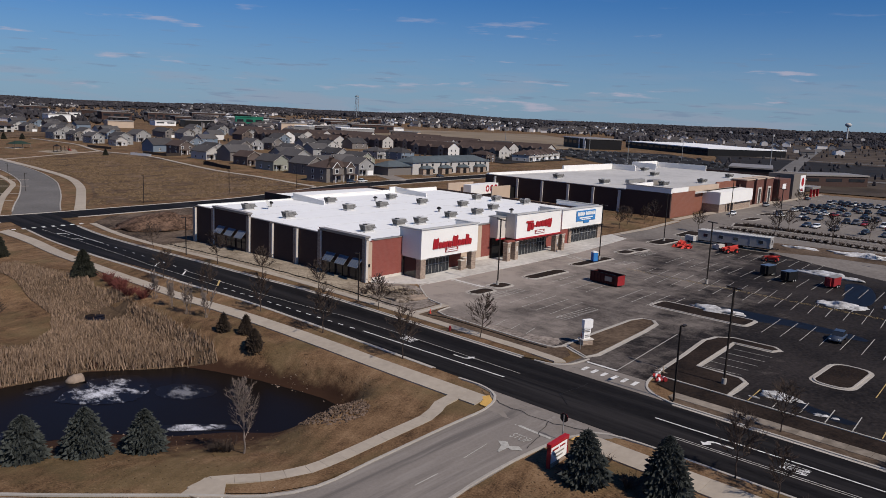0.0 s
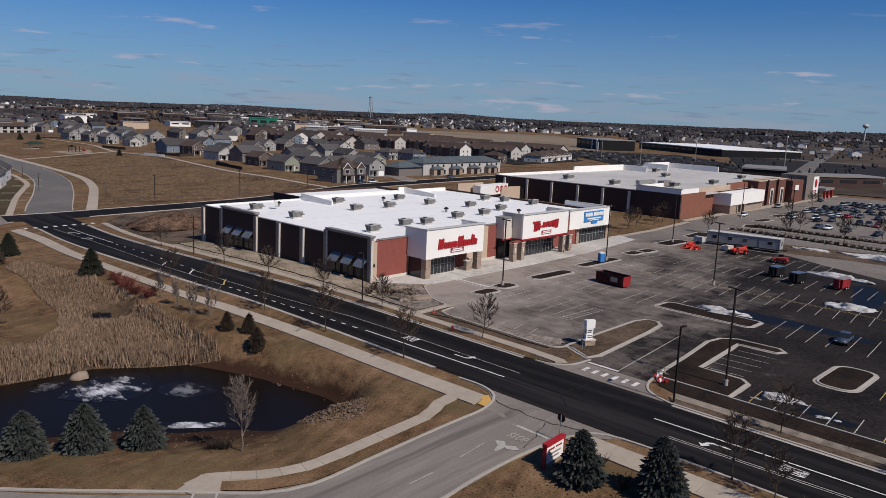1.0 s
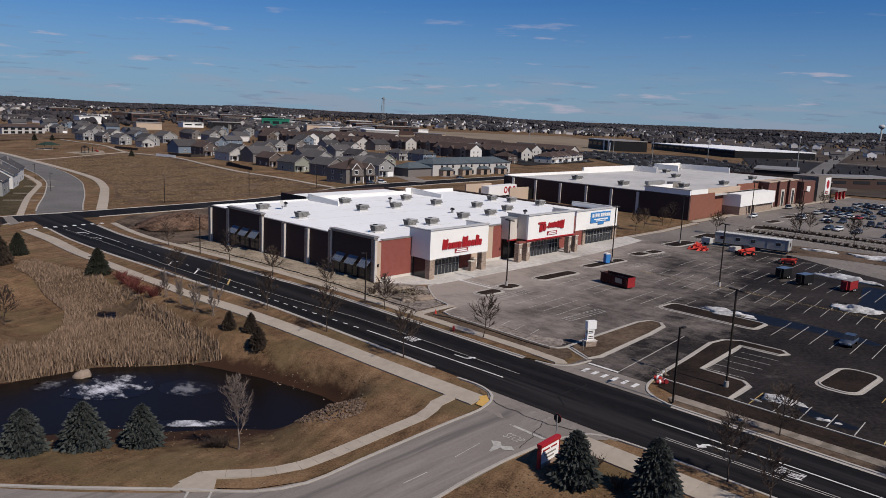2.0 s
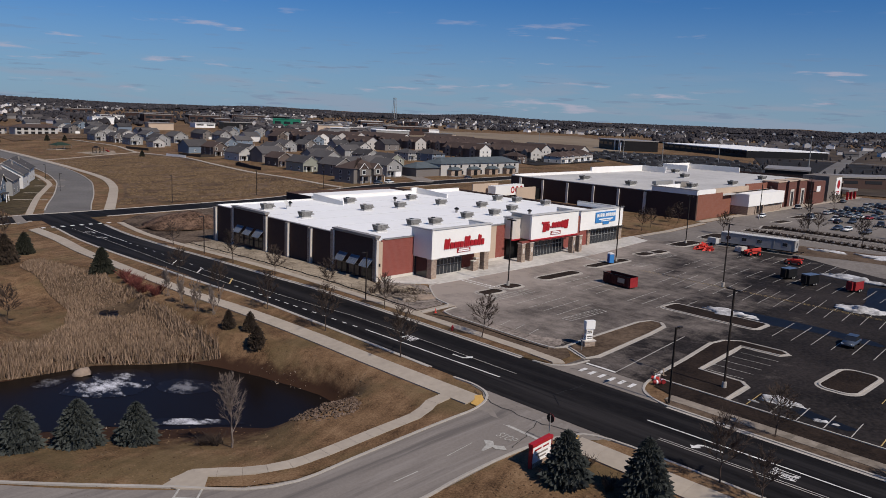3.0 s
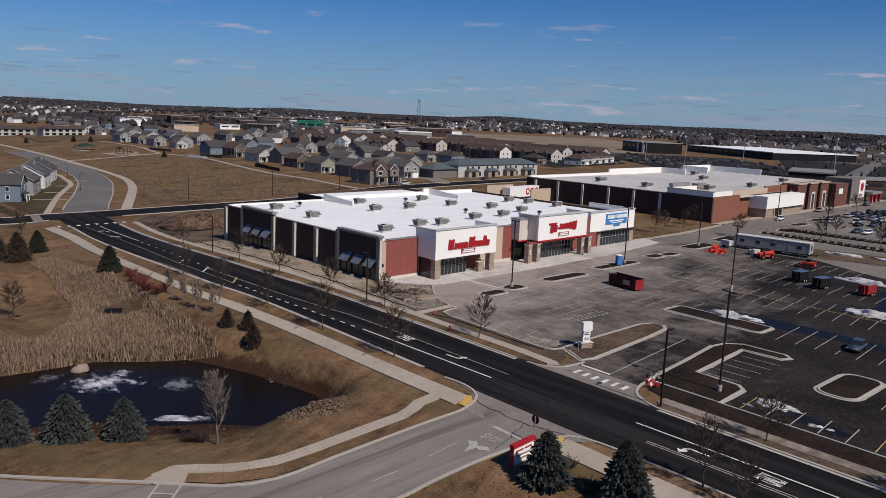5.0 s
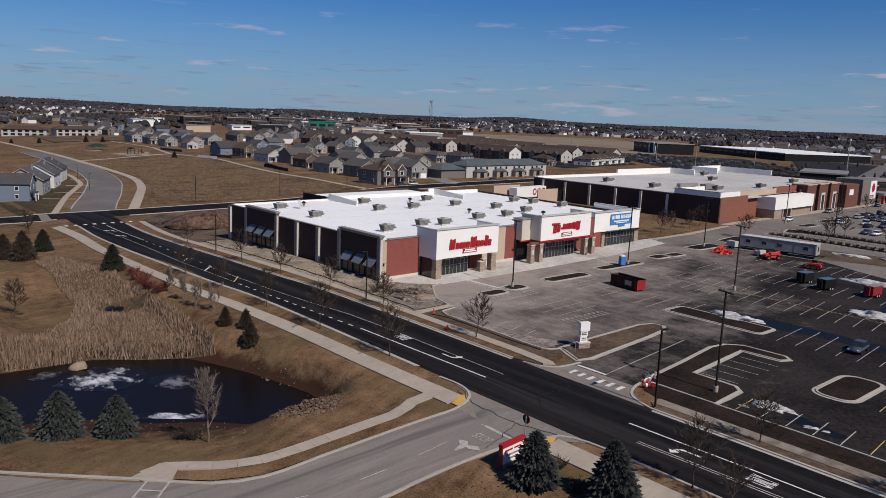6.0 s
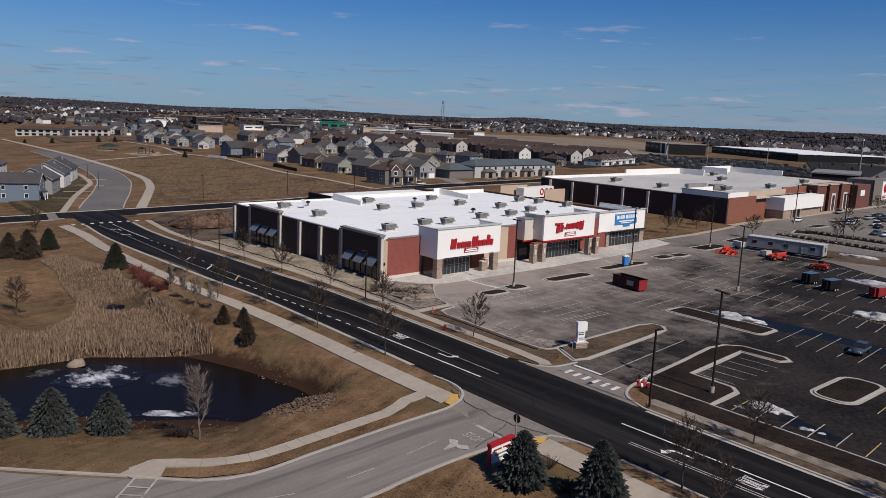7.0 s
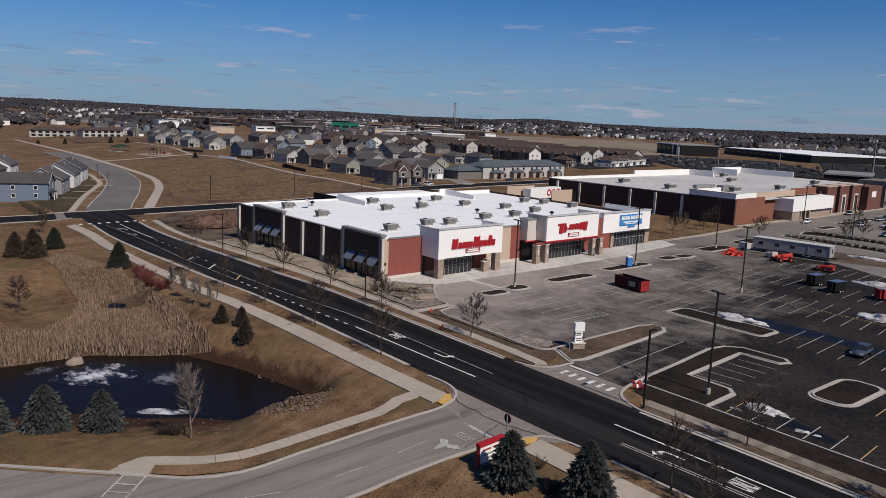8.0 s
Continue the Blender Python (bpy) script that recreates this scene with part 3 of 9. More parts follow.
gx, gy = axis(-76, -24, 0.8, 4700), axis(-56, 66, 0.8, 4700)
verts = [(x, y, h(x, y)) for y in gy for x in gx]
nx = len(gx)
faces = [(j * nx + i, j * nx + i + 1, (j + 1) * nx + i + 1, (j + 1) * nx + i) for j in range(len(gy) - 1) for i in range(nx - 1)]
me = bpy.data.meshes.new("ground")
me.from_pydata(verts, [], faces)
me.materials.append(M_GRASS)
for f in me.polygons:
    f.use_smooth = True
tagged(new("ground", me), "brown winter grass and bare fields out to the horizon", "ground", "", "structure")

# ---- main road, side street, crossing street ----
E_KERB, W_KERB = -12.15, -25.05
N_END = 118.0
RC = [(-18.6, -260), (-18.6, -120), (-18.6, -60), (-18.6, -5), (-19.9, 14), (-20.3, 28), (-20.2, 45), (-19.8, 60), (-18.6, 82), (-17.0, 100), (-15.2, 121)]
road_line = curve_pts(RC, 4)
setting("road", sweep(road_line, [(-6.45, 0.05), (-3, 0.07), (0, 0.09), (3, 0.07), (6.45, 0.05)]), M_ROAD, "freshly paved black asphalt road with white markings", "road")


def beside(o, y0, y1):
    """Points along the main road, o metres to the right of its middle."""
    return [(x + o, y) for x, y in road_line if y0 <= y <= y1]


side_line = curve_pts([(-25.2, -59.0), (-35, -59.0), (-47, -59.3), (-55, -58.6), (-62, -55.2), (-71.5, -47.5), (-82, -37), (-100, -20)], 2)
setting("road_side", sweep(side_line, [(-5.0, 0.05), (0, 0.09), (5.0, 0.05)]), M_OLDROAD, "worn light grey asphalt side street", "road")
setting("road_mouth", drape([(-25.1, -48.8), (-25.9, -52.0), (-28, -53.7), (-33, -54.1), (-33, -63.9), (-28.5, -64.6), (-26.2, -66.5), (-25.1, -70)], 0.056, 3), M_OLDROAD, "grey worn asphalt at the street junction", "road")
cross_line = curve_pts([(-400, 150), (-120, 135), (-60, 130), (-20, 125.5), (20, 127.8), (70, 132), (130, 138), (420, 166)], 4)
setting("road_crossing", sweep(cross_line, [(-6.3, 0.06), (0, 0.1), (6.3, 0.06)]), M_ROAD, "dark asphalt cross street", "road")
res_line = curve_pts([(-11.5, 130), (-4.2, 150), (4.5, 172), (13.5, 197), (21.5, 222), (29, 258), (34, 299), (37, 350), (40, 420)], 4)
setting("road_residential", sweep(res_line, [(-6.4, 0.04), (0, 0.07), (6.4, 0.04)]), M_STREET, "pale grey curving residential street", "road")

# ---- shopping lot ----
LOT = [(-12.3, -51.5), (-6, -51.5), (-3.6, -47.4), (-5.6, -46.2), (-5.9, -44), (-5.6, -34), (-5.3, -24.8), (-4.8, -22.9), (-0.5, -22.2), (-0.9, -18), (3, -12.5), (6.5, -7.5), (12, -5.0), (84, -1.5), (140, 3.5), (290, 17), (330, -60), (320, -200), (-4.5, -200), (-4.9, -71), (-4.5, -62), (-12.3, -62)]
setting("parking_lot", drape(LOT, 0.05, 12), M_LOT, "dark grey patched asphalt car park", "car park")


def kerb(line, closed=False, parent=None, wide=0.16, high=0.18):
    return part("kerb", sweep(line, [(-wide, 0.0), (-wide, high - 0.02), (-wide + 0.03, high), (wide - 0.03, high), (wide, high - 0.02), (wide, 0.0)], closed), M_KERB, parent)


def gutter(line, a, b, up, parent, closed=False):
    """The flat concrete pan at a kerb's foot, from a to b metres to its right."""
    return part("gutter_pan", sweep(line, [(min(a, b), up), (max(a, b), up)], closed), M_KERB, parent)


def offset(line, o):
    out = []
    for i, (x, y) in enumerate(line):
        a, b = line[max(0, i - 1)], line[min(len(line) - 1, i + 1)]
        d = Vector((b[0] - a[0], b[1] - a[1])).normalized()
        out.append((x + d.y * o, y - d.x * o))
    return out


kerbs = thing("kerbs", "pale concrete kerbs along the streets", "kerb", kind="structure")
arc = [(-25.05, -46), (-24.9, -49.2), (-25.6, -51.8), (-27.2, -53.4), (-30, -53.9), (-32, -54.0)]
for ln in (beside(-6.45, -46, 108), curve_pts(arc, 0.8), curve_pts([(-32, -54.0), (-40, -54.2), (-47, -54.3), (-53.2, -54.4), (-57.6, -52.6), (-61.9, -48.5), (-70.2, -41.0), (-78, -33.5), (-96, -16.5)], 2),
           curve_pts([(-25.05, -73), (-25.3, -69), (-26.4, -66.2), (-28.8, -64.5), (-34, -63.9), (-42, -63.9), (-48, -64.2), (-58, -63.0), (-68, -57.5)], 1.5), straight_pts([(W_KERB, -74), (W_KERB, -250)]),
           beside(6.45, -48, 108), curve_pts([(E_KERB, -48), (-11.6, -50.5), (-9.6, -52.2), (-6, -52.6)], 0.8),
           curve_pts([(-4, -61.6), (-8, -62.4), (-10.8, -64.2), (E_KERB, -67.5)], 0.8), straight_pts([(E_KERB, -67.5), (E_KERB, -250)])):
    kerb(ln, False, kerbs)


gutter(beside(-6.45, -46, 108), 0.17, 0.62, 0.068, kerbs)
gutter(beside(6.45, -48, 108), -0.62, -0.17, 0.068, kerbs)
gutter(straight_pts([(E_KERB, -68), (E_KERB, -250)]), 0.17, 0.62, 0.068, kerbs)
for ln in (offset(res_line[2:], -6.4), offset(res_line[2:], 6.4), [p for p in offset(cross_line, -6.4) if p[0] < -19 or p[0] > -3], [p for p in offset(cross_line, 6.4) if p[0] < -24], [p for p in offset(cross_line, 6.4) if p[0] > -6]):
    kerb(ln, False, kerbs, 0.2, 0.2)


def paving(name, left, right, label, material=None):
    """A walk cut into its slabs by narrow joints, each slab a piece of its own."""
    e = thing(name, label, "pavement", kind="structure")
    n = len(left)
    for i in range(n - 1):
        a, b, c, d = (Vector(p) for p in (left[i], left[i + 1], right[i + 1], right[i]))
        ab, dc = (b - a).normalized() * 0.012, (c - d).normalized() * 0.012
        quad = [a + ab, b - ab, c - dc, d + dc]
        bm = bmesh.new()
        top = [bm.verts.new((p.x, p.y, h(p.x, p.y) + 0.15)) for p in quad]
        low = [bm.verts.new((p.x, p.y, h(p.x, p.y) - 0.35)) for p in quad]
        bm.faces.new(top[::-1])
        for k in range(4):
            bm.faces.new((top[k], top[(k + 1) % 4], low[(k + 1) % 4], low[k]))
        bmesh.ops.recalc_face_normals(bm, faces=bm.faces[:])
        part("slab", bm, material or M_WALK, e)
    return e


def walkway(name, line, wide, label, material=None):
    return paving(name, offset(line, -wide / 2), offset(line, wide / 2), label, material)


PATH_W = [(-27.6, 107), (-27.7, 88), (-29.6, 66), (-30.4, 50), (-31.0, 35), (-31.0, 24), (-30.7, 12), (-29.6, 0), (-29.0, -10), (-28.6, -22), (-28.5, -34), (-28.35, -42), (-28.1, -52.2)]
walkway("path_west", curve_pts(PATH_W, 3.0), 2.45, "broad pale concrete path beside the road")
walkway("path_pond", curve_pts([(-29.3, -49.0), (-31.9, -49.4), (-33.8, -50.4), (-36, -51.1), (-41, -51.3), (-48.2, -51.5), (-52, -51.3), (-56, -49.5), (-59.4, -47.1), (-61.6, -47.6)], 1.8), 1.6, "narrow curving concrete path round the pond")
walkway("path_southwest", straight_pts([(-28.3, -66.6), (-28.3, -120)], 3.0), 2.7, "broad pale concrete path beside the road")
walkway("path_east", straight_pts([(-9.6, -66.5), (-9.8, -200)], 2.4), 1.7, "narrow earth-stained concrete path along the car park edge", M_STAINED)
walkway("path_building", curve_pts([(-5.5, 106), (-8.5, 82), (-9.9, 60), (-10.3, 30), (-9.4, 0), (-9.3, -44), (-10.2, -50.8)], 2.4), 1.7, "narrow concrete path in front of the store's bank")
for nm, poly in (("apron_west", [(-25.12, -49.2), (-25.12, -69.6), (-28.6, -65.2), (-29.6, -64.2), (-29.4, -59), (-29.6, -53.9), (-27.4, -53.2), (-25.8, -51.6)]), ("apron_east", [(-12.3, -49.2), (-12.3, -66.8), (-9.4, -63.2), (-7.6, -62), (-7.6, -52.4), (-9.6, -51.8)])):
    setting(nm, drape(poly, 0.075, 3), M_APRON, "pale concrete apron at the street mouth", "apron")
setting("apron_crossing", drape([(-26.3, 131), (-23.9, 131), (-26.0, 117), (-28.6, 117)], 0.125, 3), M_APRON, "pale concrete crossing of the street", "apron")
for nm, poly in (("ramp_north", [(-28.9, -53.7), (-27.3, -53.2), (-26.6, -52.2), (-27.3, -51.7), (-27.9, -52.3), (-28.9, -52.6)]), ("ramp_south", [(-29.0, -65.0), (-27.6, -65.3), (-26.9, -66.2), (-27.8, -66.6), (-29.0, -65.9)])):
    setting(nm, drape(poly, 0.165, 1.0, 0.1), M_TACTILE, "yellow tactile ramp panel at the kerb", "ramp")
setting("ramp_pond", drape([(-58.7, -48.2), (-59.7, -46.3), (-62.7, -47.5), (-62.1, -48.9), (-60.3, -50.4)], 0.162, 1.0, 0.1), M_WALK, "flared concrete ramp from the path to the street", "ramp")
# grass strips between kerb and path
for nm, poly in (("verge_west", beside(-6.3, -49, 106) + [(x + 1.2, y) for x, y in curve_pts(PATH_W, 4)[::1] if -50 < y < 105]),
                 ("verge_east", beside(6.3, -48, 100) + [(-7.8, 100), (-9.3, 82), (-10.8, 60), (-11.2, 30), (-10.3, 0), (-10.2, -44), (-11.0, -50)]),
                 ("verge_pond", [(-29.6, -53.4), (-29.6, -50.2), (-32, -50.4), (-36, -52.0), (-41, -52.2), (-48, -52.4), (-52, -52.2), (-55.5, -50.9), (-58.6, -49.0), (-59.8, -50.0), (-57.4, -52.2), (-53.2, -54.1), (-47, -54.1), (-40, -54.0), (-32, -53.8)]),
                 ("verge_southeast", [(-12.04, -68), (-12.04, -200), (-10.7, -200), (-10.5, -66.6)]),
                 ("verge_southwest", [(-25.2, -73), (-25.2, -120), (-27.0, -120), (-26.9, -68.0), (-25.9, -68.4)])):
    setting(nm, drape(poly, 0.13, 6), M_DIRT if nm == "verge_southeast" else M_GRASS, "dry brown grass strip beside the kerb", "grass")

# ---- the store row with the white roof ----
SKEW = 0.035   # its front runs this much off square


def skewed(bm, k=SKEW):
    for v in bm.verts:
        v.co.y += k * v.co.x
    return bm


store = thing("store_building", "long store row with white roof and brick and stucco front", "shop building")


def sp(name, rows, material, parent=store, label=""):
    if len(rows) > 1 and not name.startswith("mullion"):
        return [part(name, skewed(boxes(r)), material, parent, label) for r in rows][0]
    return part(name, skewed(boxes(*rows)), material, parent, label)


Z0 = -1.6
ROOF = 7.7
LEN, DEEP = 86.0, 61.0
sp("wall", [(0.0, 0.4, 0.0, DEEP, Z0, 7.75)], M_DBRICK, store, "side wall in brick coloured dark for shade")
sp("wall", [(0.4, 28.1, DEEP - 0.4, DEEP, Z0, 8.0), (28.1, LEN, DEEP - 0.4, DEEP, Z0, 8.6)], M_WSTUCCO)
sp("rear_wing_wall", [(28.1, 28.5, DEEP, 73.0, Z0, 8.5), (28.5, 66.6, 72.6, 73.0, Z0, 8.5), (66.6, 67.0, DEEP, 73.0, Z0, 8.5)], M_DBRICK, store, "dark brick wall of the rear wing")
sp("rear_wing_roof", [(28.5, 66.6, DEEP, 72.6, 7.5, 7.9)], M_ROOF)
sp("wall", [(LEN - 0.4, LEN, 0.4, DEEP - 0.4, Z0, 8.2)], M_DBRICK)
sp("wall", [(0.4, LEN - 0.4, 0.0, 0.4, Z0, 7.9)], M_TAN, store, "tan stucco front wall")
sp("roof", [(0.4, LEN - 0.4, 0.4, DEEP - 0.4, ROOF - 0.4, ROOF)], M_ROOF, store, "bright white roof membrane")
sp("coping", [(-0.08, 0.5, 12.8, 38.2, 7.75, 7.87), (-0.08, 0.5, 52.2, DEEP, 7.75, 7.87)], M_CAP)
# higher end bays of the side wall, with their cornice
for y0, y1, zt in ((-0.35, 12.7, 8.7), (38.2, 52.2, 8.5)):
    sp("bay_wall", [(-0.35, 0.3, y0, y1, Z0, zt)], M_DBRICK, store, "taller bay in brick coloured dark for shade")
    c = sp("cornice", [(-0.75, 0.55, y0 - 0.3, y1 + 0.3, zt, zt + 0.28), (-0.55, 0.4, y0 - 0.15, y1 + 0.15, zt - 0.25, zt)], M_CAP)
    n = 3
    for i in range(n):
        w = (y1 - y0 - 1.4) / n
        a = y0 + 0.9 + i * w
        win = sp("window", [(-0.42, -0.34, a, a + w * 0.82, 0.5, 3.1)], M_GLASS)
        sp("mullion", [(-0.5, -0.4, a - 0.06, a + 0.06, 0.4, 3.2), (-0.5, -0.4, a + w * 0.41 - 0.05, a + w * 0.41 + 0.05, 0.4, 3.2), (-0.5, -0.4, a, a + w * 0.82, 3.1, 3.22)], M_DARKMETAL, win)
        bm = bmesh.new()
        q = [(-0.36, a - 0.1, 4.5), (-0.36, a + w * 0.66, 4.5), (-1.75, a + w * 0.66, 3.05), (-1.75, a - 0.1, 3.05)]
        lo = [(x, y, z - 0.07) for x, y, z in q]
        vs = [bm.verts.new(p) for p in q + lo]
        for f in ((0, 1, 2, 3), (7, 6, 5, 4), (0, 4, 5, 1), (1, 5, 6, 2), (2, 6, 7, 3), (3, 7, 4, 0)):
            bm.faces.new([vs[k] for k in f])
        bmesh.ops.recalc_face_normals(bm, faces=bm.faces[:])
        aw = part("awning", skewed(bm), M_PANEL, store, "sloped blue glass awning")
        bm = bmesh.new()
        for k in range(5):
            yy = a - 0.1 + (w * 0.66 + 0.1) * k / 4
            tube(bm, (-0.36, yy, 4.53), (-1.78, yy, 3.06), 0.022, 0.022, 4)
        for k in range(3):
            f = k / 2
            tube(bm, (-0.36 - 1.41 * f, a - 0.1, 4.53 - 1.47 * f), (-0.36 - 1.41 * f, a + w * 0.66, 4.53 - 1.47 * f), 0.022, 0.022, 4)
        part("awning_frame", skewed(bm), M_CAP, aw)
for y, zt in ((60.6, 7.7), (52.2, 8.4), (37.9, 8.2), (29.2, 7.9), (20.7, 7.9), (12.7, 8.7), (-0.6, 8.6)):
    pl = sp("pilaster", [(-0.55, 0.0, y - 0.17, y + 0.17, Z0, zt - 0.3)], M_TRIM, store, "narrow pale downpipe pilaster")
    sp("pilaster_cap", [(-0.6, 0.0, y - 0.22, y + 0.22, zt - 0.3, zt - 0.18)], M_CAP, pl)
    sp("stone_strip", [(-0.45, 0.0, y + 0.17, y + 1.1, Z0, zt - 0.25)], M_STONE, pl, "rough brown stone strip beside the pilaster")
RETURN_Y = 47.0
# roof edges at the back: screen walls that stand above the roof
for x0, x1, zt in ((0.4, 28.1, 7.98), (28.1, 64.5, 8.4), (64.5, 67.0, 9.5), (67.0, 85.6, 8.5)):
    sp("parapet", [(x0, x1, DEEP - 0.9, DEEP - 0.45, ROOF - 0.2, zt)], M_WSTUCCO)
for x in (28.3, 66.8):
    bm = boxes((x - 0.2, x + 0.2, RETURN_Y, DEEP - 0.95, ROOF - 0.2, 9.5))
    for v in bm.verts:
        if v.co.z > 9 and v.co.y < RETURN_Y + 0.1:
            v.co.z = 8.8
    part("return_wall", skewed(bm), M_WSTUCCO, store, "sloping white return wall behind the parapet")
# roof seams
for i in range(1, 6):
    sp("roof_seam", [(0.6, LEN - 0.6, DEEP * i / 6 - 0.04, DEEP * i / 6 + 0.04, ROOF, ROOF + 0.012)], M_ROOFGREY)

# brick end of the front
sp("pier", [(-0.42, 1.15, -0.55, -0.02, Z0, 7.75)], M_TAN, store, "pale stone corner pier")
sp("brick_panel", [(1.15, 9.6, -0.3, -0.02, 1.0, 8.05)], M_BRICK, store, "red brick panel")
sp("base_course", [(1.15, 9.6, -0.4, -0.02, Z0, 1.0)], M_TRIM)
sp("coping", [(1.8, 9.6, -0.42, 0.45, 8.05, 8.2)], M_CAP)
sp("wall_lamp", [(0.25, 0.55, -0.72, -0.55, 3.2, 3.75)], M_DARKMETAL)
# middle of the front, between the two entrance blocks
sp("tan_panel", [(26.8, 34.4, -0.3, -0.02, 1.2, 8.35)], M_TAN)
sp("brick_panel", [(34.4, 40.2, -0.3, -0.02, 1.2, 8.35)], M_BRICK, store, "red brick panel")
sp("base_course", [(26.8, 40.2, -0.4, -0.02, Z0, 1.2)], M_TRIM)
sp("coping", [(26.8, 40.2, -0.42, 0.45, 8.35, 8.5)], M_CAP)
sp("brick_panel", [(59.4, 66.5, -0.3, -0.02, Z0, 8.3)], M_BRICK)


def storefront(x0, x1, y, z0, z1, n, parent):
    g = sp("glazing", [(x0, x1, y, y + 0.08, z0, z1)], M_GLASS, parent, "dark shop glazing")
    rows = [(x0 + (x1 - x0) * i / n - 0.05, x0 + (x1 - x0) * i / n + 0.05, y - 0.07, y + 0.0, z0, z1) for i in range(n + 1)]
    rows += [(x0, x1, y - 0.072, y + 0.002, z - 0.05, z + 0.05) for z in (z0 + 0.1, z0 + (z1 - z0) * 0.62, z1 - 0.05)]
    sp("mullions", rows, M_GREYMETAL, g)


def stone_pier(x0, x1, y0, y1, z0, z1, parent):
    p = sp("stone_pier", [(x0, x1, y0, y1, z0, z1)], M_STONE, parent, "rough tan stone pier")
    sp("pier_cap", [(x0 - 0.1, x1 + 0.1, y0 - 0.1, y1 + 0.1, z1, z1 + 0.16)], M_TRIM, p)
    return p


# entrance block with the first sign
F = -5.5
sp("fascia", [(9.4, 26.6, F, F + 0.5, 4.35, 10.0)], M_WSTUCCO, store, "tall white stucco sign block")
sp("fascia_side", [(9.4, 9.9, F + 0.5, 0.4, 4.35, 9.9), (26.1, 26.6, F + 0.5, 0.4, 4.35, 9.9)], M_WSTUCCO)
sp("soffit", [(9.9, 26.1, F + 0.5, 0.0, 4.35, 4.6)], M_TRIM)
sp("fascia_roof", [(9.9, 26.1, F + 0.5, 0.4, 8.2, 8.5)], M_ROOF)
sp("cornice", [(9.2, 26.8, F - 0.2, F + 0.7, 9.98, 10.2), (9.2, 9.95, F + 0.7, 0.6, 9.9, 10.1), (26.05, 26.8, F + 0.7, 0.6, 9.9, 10.1)], M_LIGHTMETAL)
stone_pier(9.5, 10.9, F + 0.05, F + 1.3, Z0, 4.2, store)
stone_pier(24.9, 26.3, F + 0.05, F + 1.3, Z0, 4.2, store)
stone_pier(22.0, 22.9, F + 0.4, F + 1.2, Z0, 2.5, store)
stone_pier(23.2, 24.1, F + 0.8, F + 1.6, Z0, 2.9, store)
storefront(11.0, 20.2, -3.2, 0.4, 3.6, 9, store)
sp("brick_panel", [(22.4, 26.0, -1.6, -0.35, Z0, 4.3)], M_BRICK)
# solid black block stands in for the shade of the entrance
sp("door_recess", [(20.2, 22.4, -0.9, -0.35, Z0, 4.3)], M_DARKMETAL)
sp("glazing", [(9.8, 9.9, F + 1.4, -0.4, 0.4, 4.2)], M_GLASS)
# entrance block with the second sign
sp("fascia", [(40.2, 58.2, F, F + 0.5, 5.4, 10.75)], M_WSTUCCO, store, "tall white stucco sign block")
sp("fascia_side", [(40.2, 40.7, F + 0.5, 0.4, 5.4, 10.7), (57.7, 58.2, F + 0.5, 0.4, 5.4, 10.7)], M_TRIM)
sp("soffit", [(40.7, 57.7, F + 0.5, 0.0, 5.4, 5.6)], M_TRIM)
sp("fascia_roof", [(40.7, 57.7, F + 0.5, 0.4, 9.0, 9.3)], M_ROOF)
sp("cornice", [(40.0, 58.4, F - 0.2, F + 0.7, 10.73, 10.98), (40.0, 40.75, F + 0.7, 0.6, 10.7, 10.9), (57.65, 58.4, F + 0.7, 0.6, 10.7, 10.9)], M_LIGHTMETAL)
sp("red_band", [(40.05, 58.35, F - 0.12, F + 0.5, 5.1, 5.4), (36.8, 40.15, F + 2.9, F + 3.1, 5.0, 5.3)], M_RED, store, "thin red band")
sp("side_block", [(37.3, 40.2, F + 3.0, 0.0, 5.3, 9.9)], M_TRIM, store, "lower grey stucco wing")
sp("side_block", [(58.2, 61.2, F + 3.0, 0.0, 5.3, 9.9)], M_TRIM)
sp("cornice", [(37.1, 40.0, F + 2.8, 0.2, 9.9, 10.1), (58.4, 61.4, F + 2.8, 0.2, 9.9, 10.1)], M_GREYMETAL)
for x in (37.4, 40.3, 56.6, 59.4):
    p = stone_pier(x, x + 1.2, F + 0.1, F + 1.3, Z0, 4.6, store)
    sp("pier_niche", [(x + 0.35, x + 0.85, F + 0.02, F + 0.09, 2.6, 3.7)], M_TRIM, p)
sp("lintel", [(37.4, 60.6, F + 0.15, F + 1.2, 4.78, 5.1)], M_BRICK)
storefront(42.0, 56.0, -2.6, 0.6, 4.6, 12, store)
# more black blocks in place of shade beside the glazing
sp("door_recess", [(37.5, 42.0, -0.9, -0.35, Z0, 5.0), (56.0, 59.3, -0.9, -0.35, Z0, 5.0)], M_DARKMETAL)
# third block
sp("fascia", [(66.5, 86.3, -0.6, -0.02, 4.6, 9.4)], M_WSTUCCO, store, "white stucco sign block")
sp("fascia_side", [(66.5, 67.0, 0.0, 7.0, 7.6, 9.3), (85.8, 86.3, 0.0, 14.0, Z0, 9.3)], M_WSTUCCO)
sp("cornice", [(66.3, 86.5, -0.8, 0.5, 9.4, 9.62), (85.7, 86.6, 0.5, 14.0, 9.3, 9.5)], M_LIGHTMETAL)
storefront(70.8, 83.6, -0.55, 0.7, 4.3, 9, store)
stone_pier(69.6, 70.8, -0.9, -0.03, Z0, 4.5, store)
stone_pier(84.0, 85.8, -0.9, -0.03, Z0, 4.5, store)
sp("canopy", [(69.6, 85.8, -1.5, -0.6, 4.4, 4.62)], M_DARKMETAL)
sp("stone_panel", [(66.5, 69.6, -0.5, -0.02, Z0, 4.6)], M_BRICK)
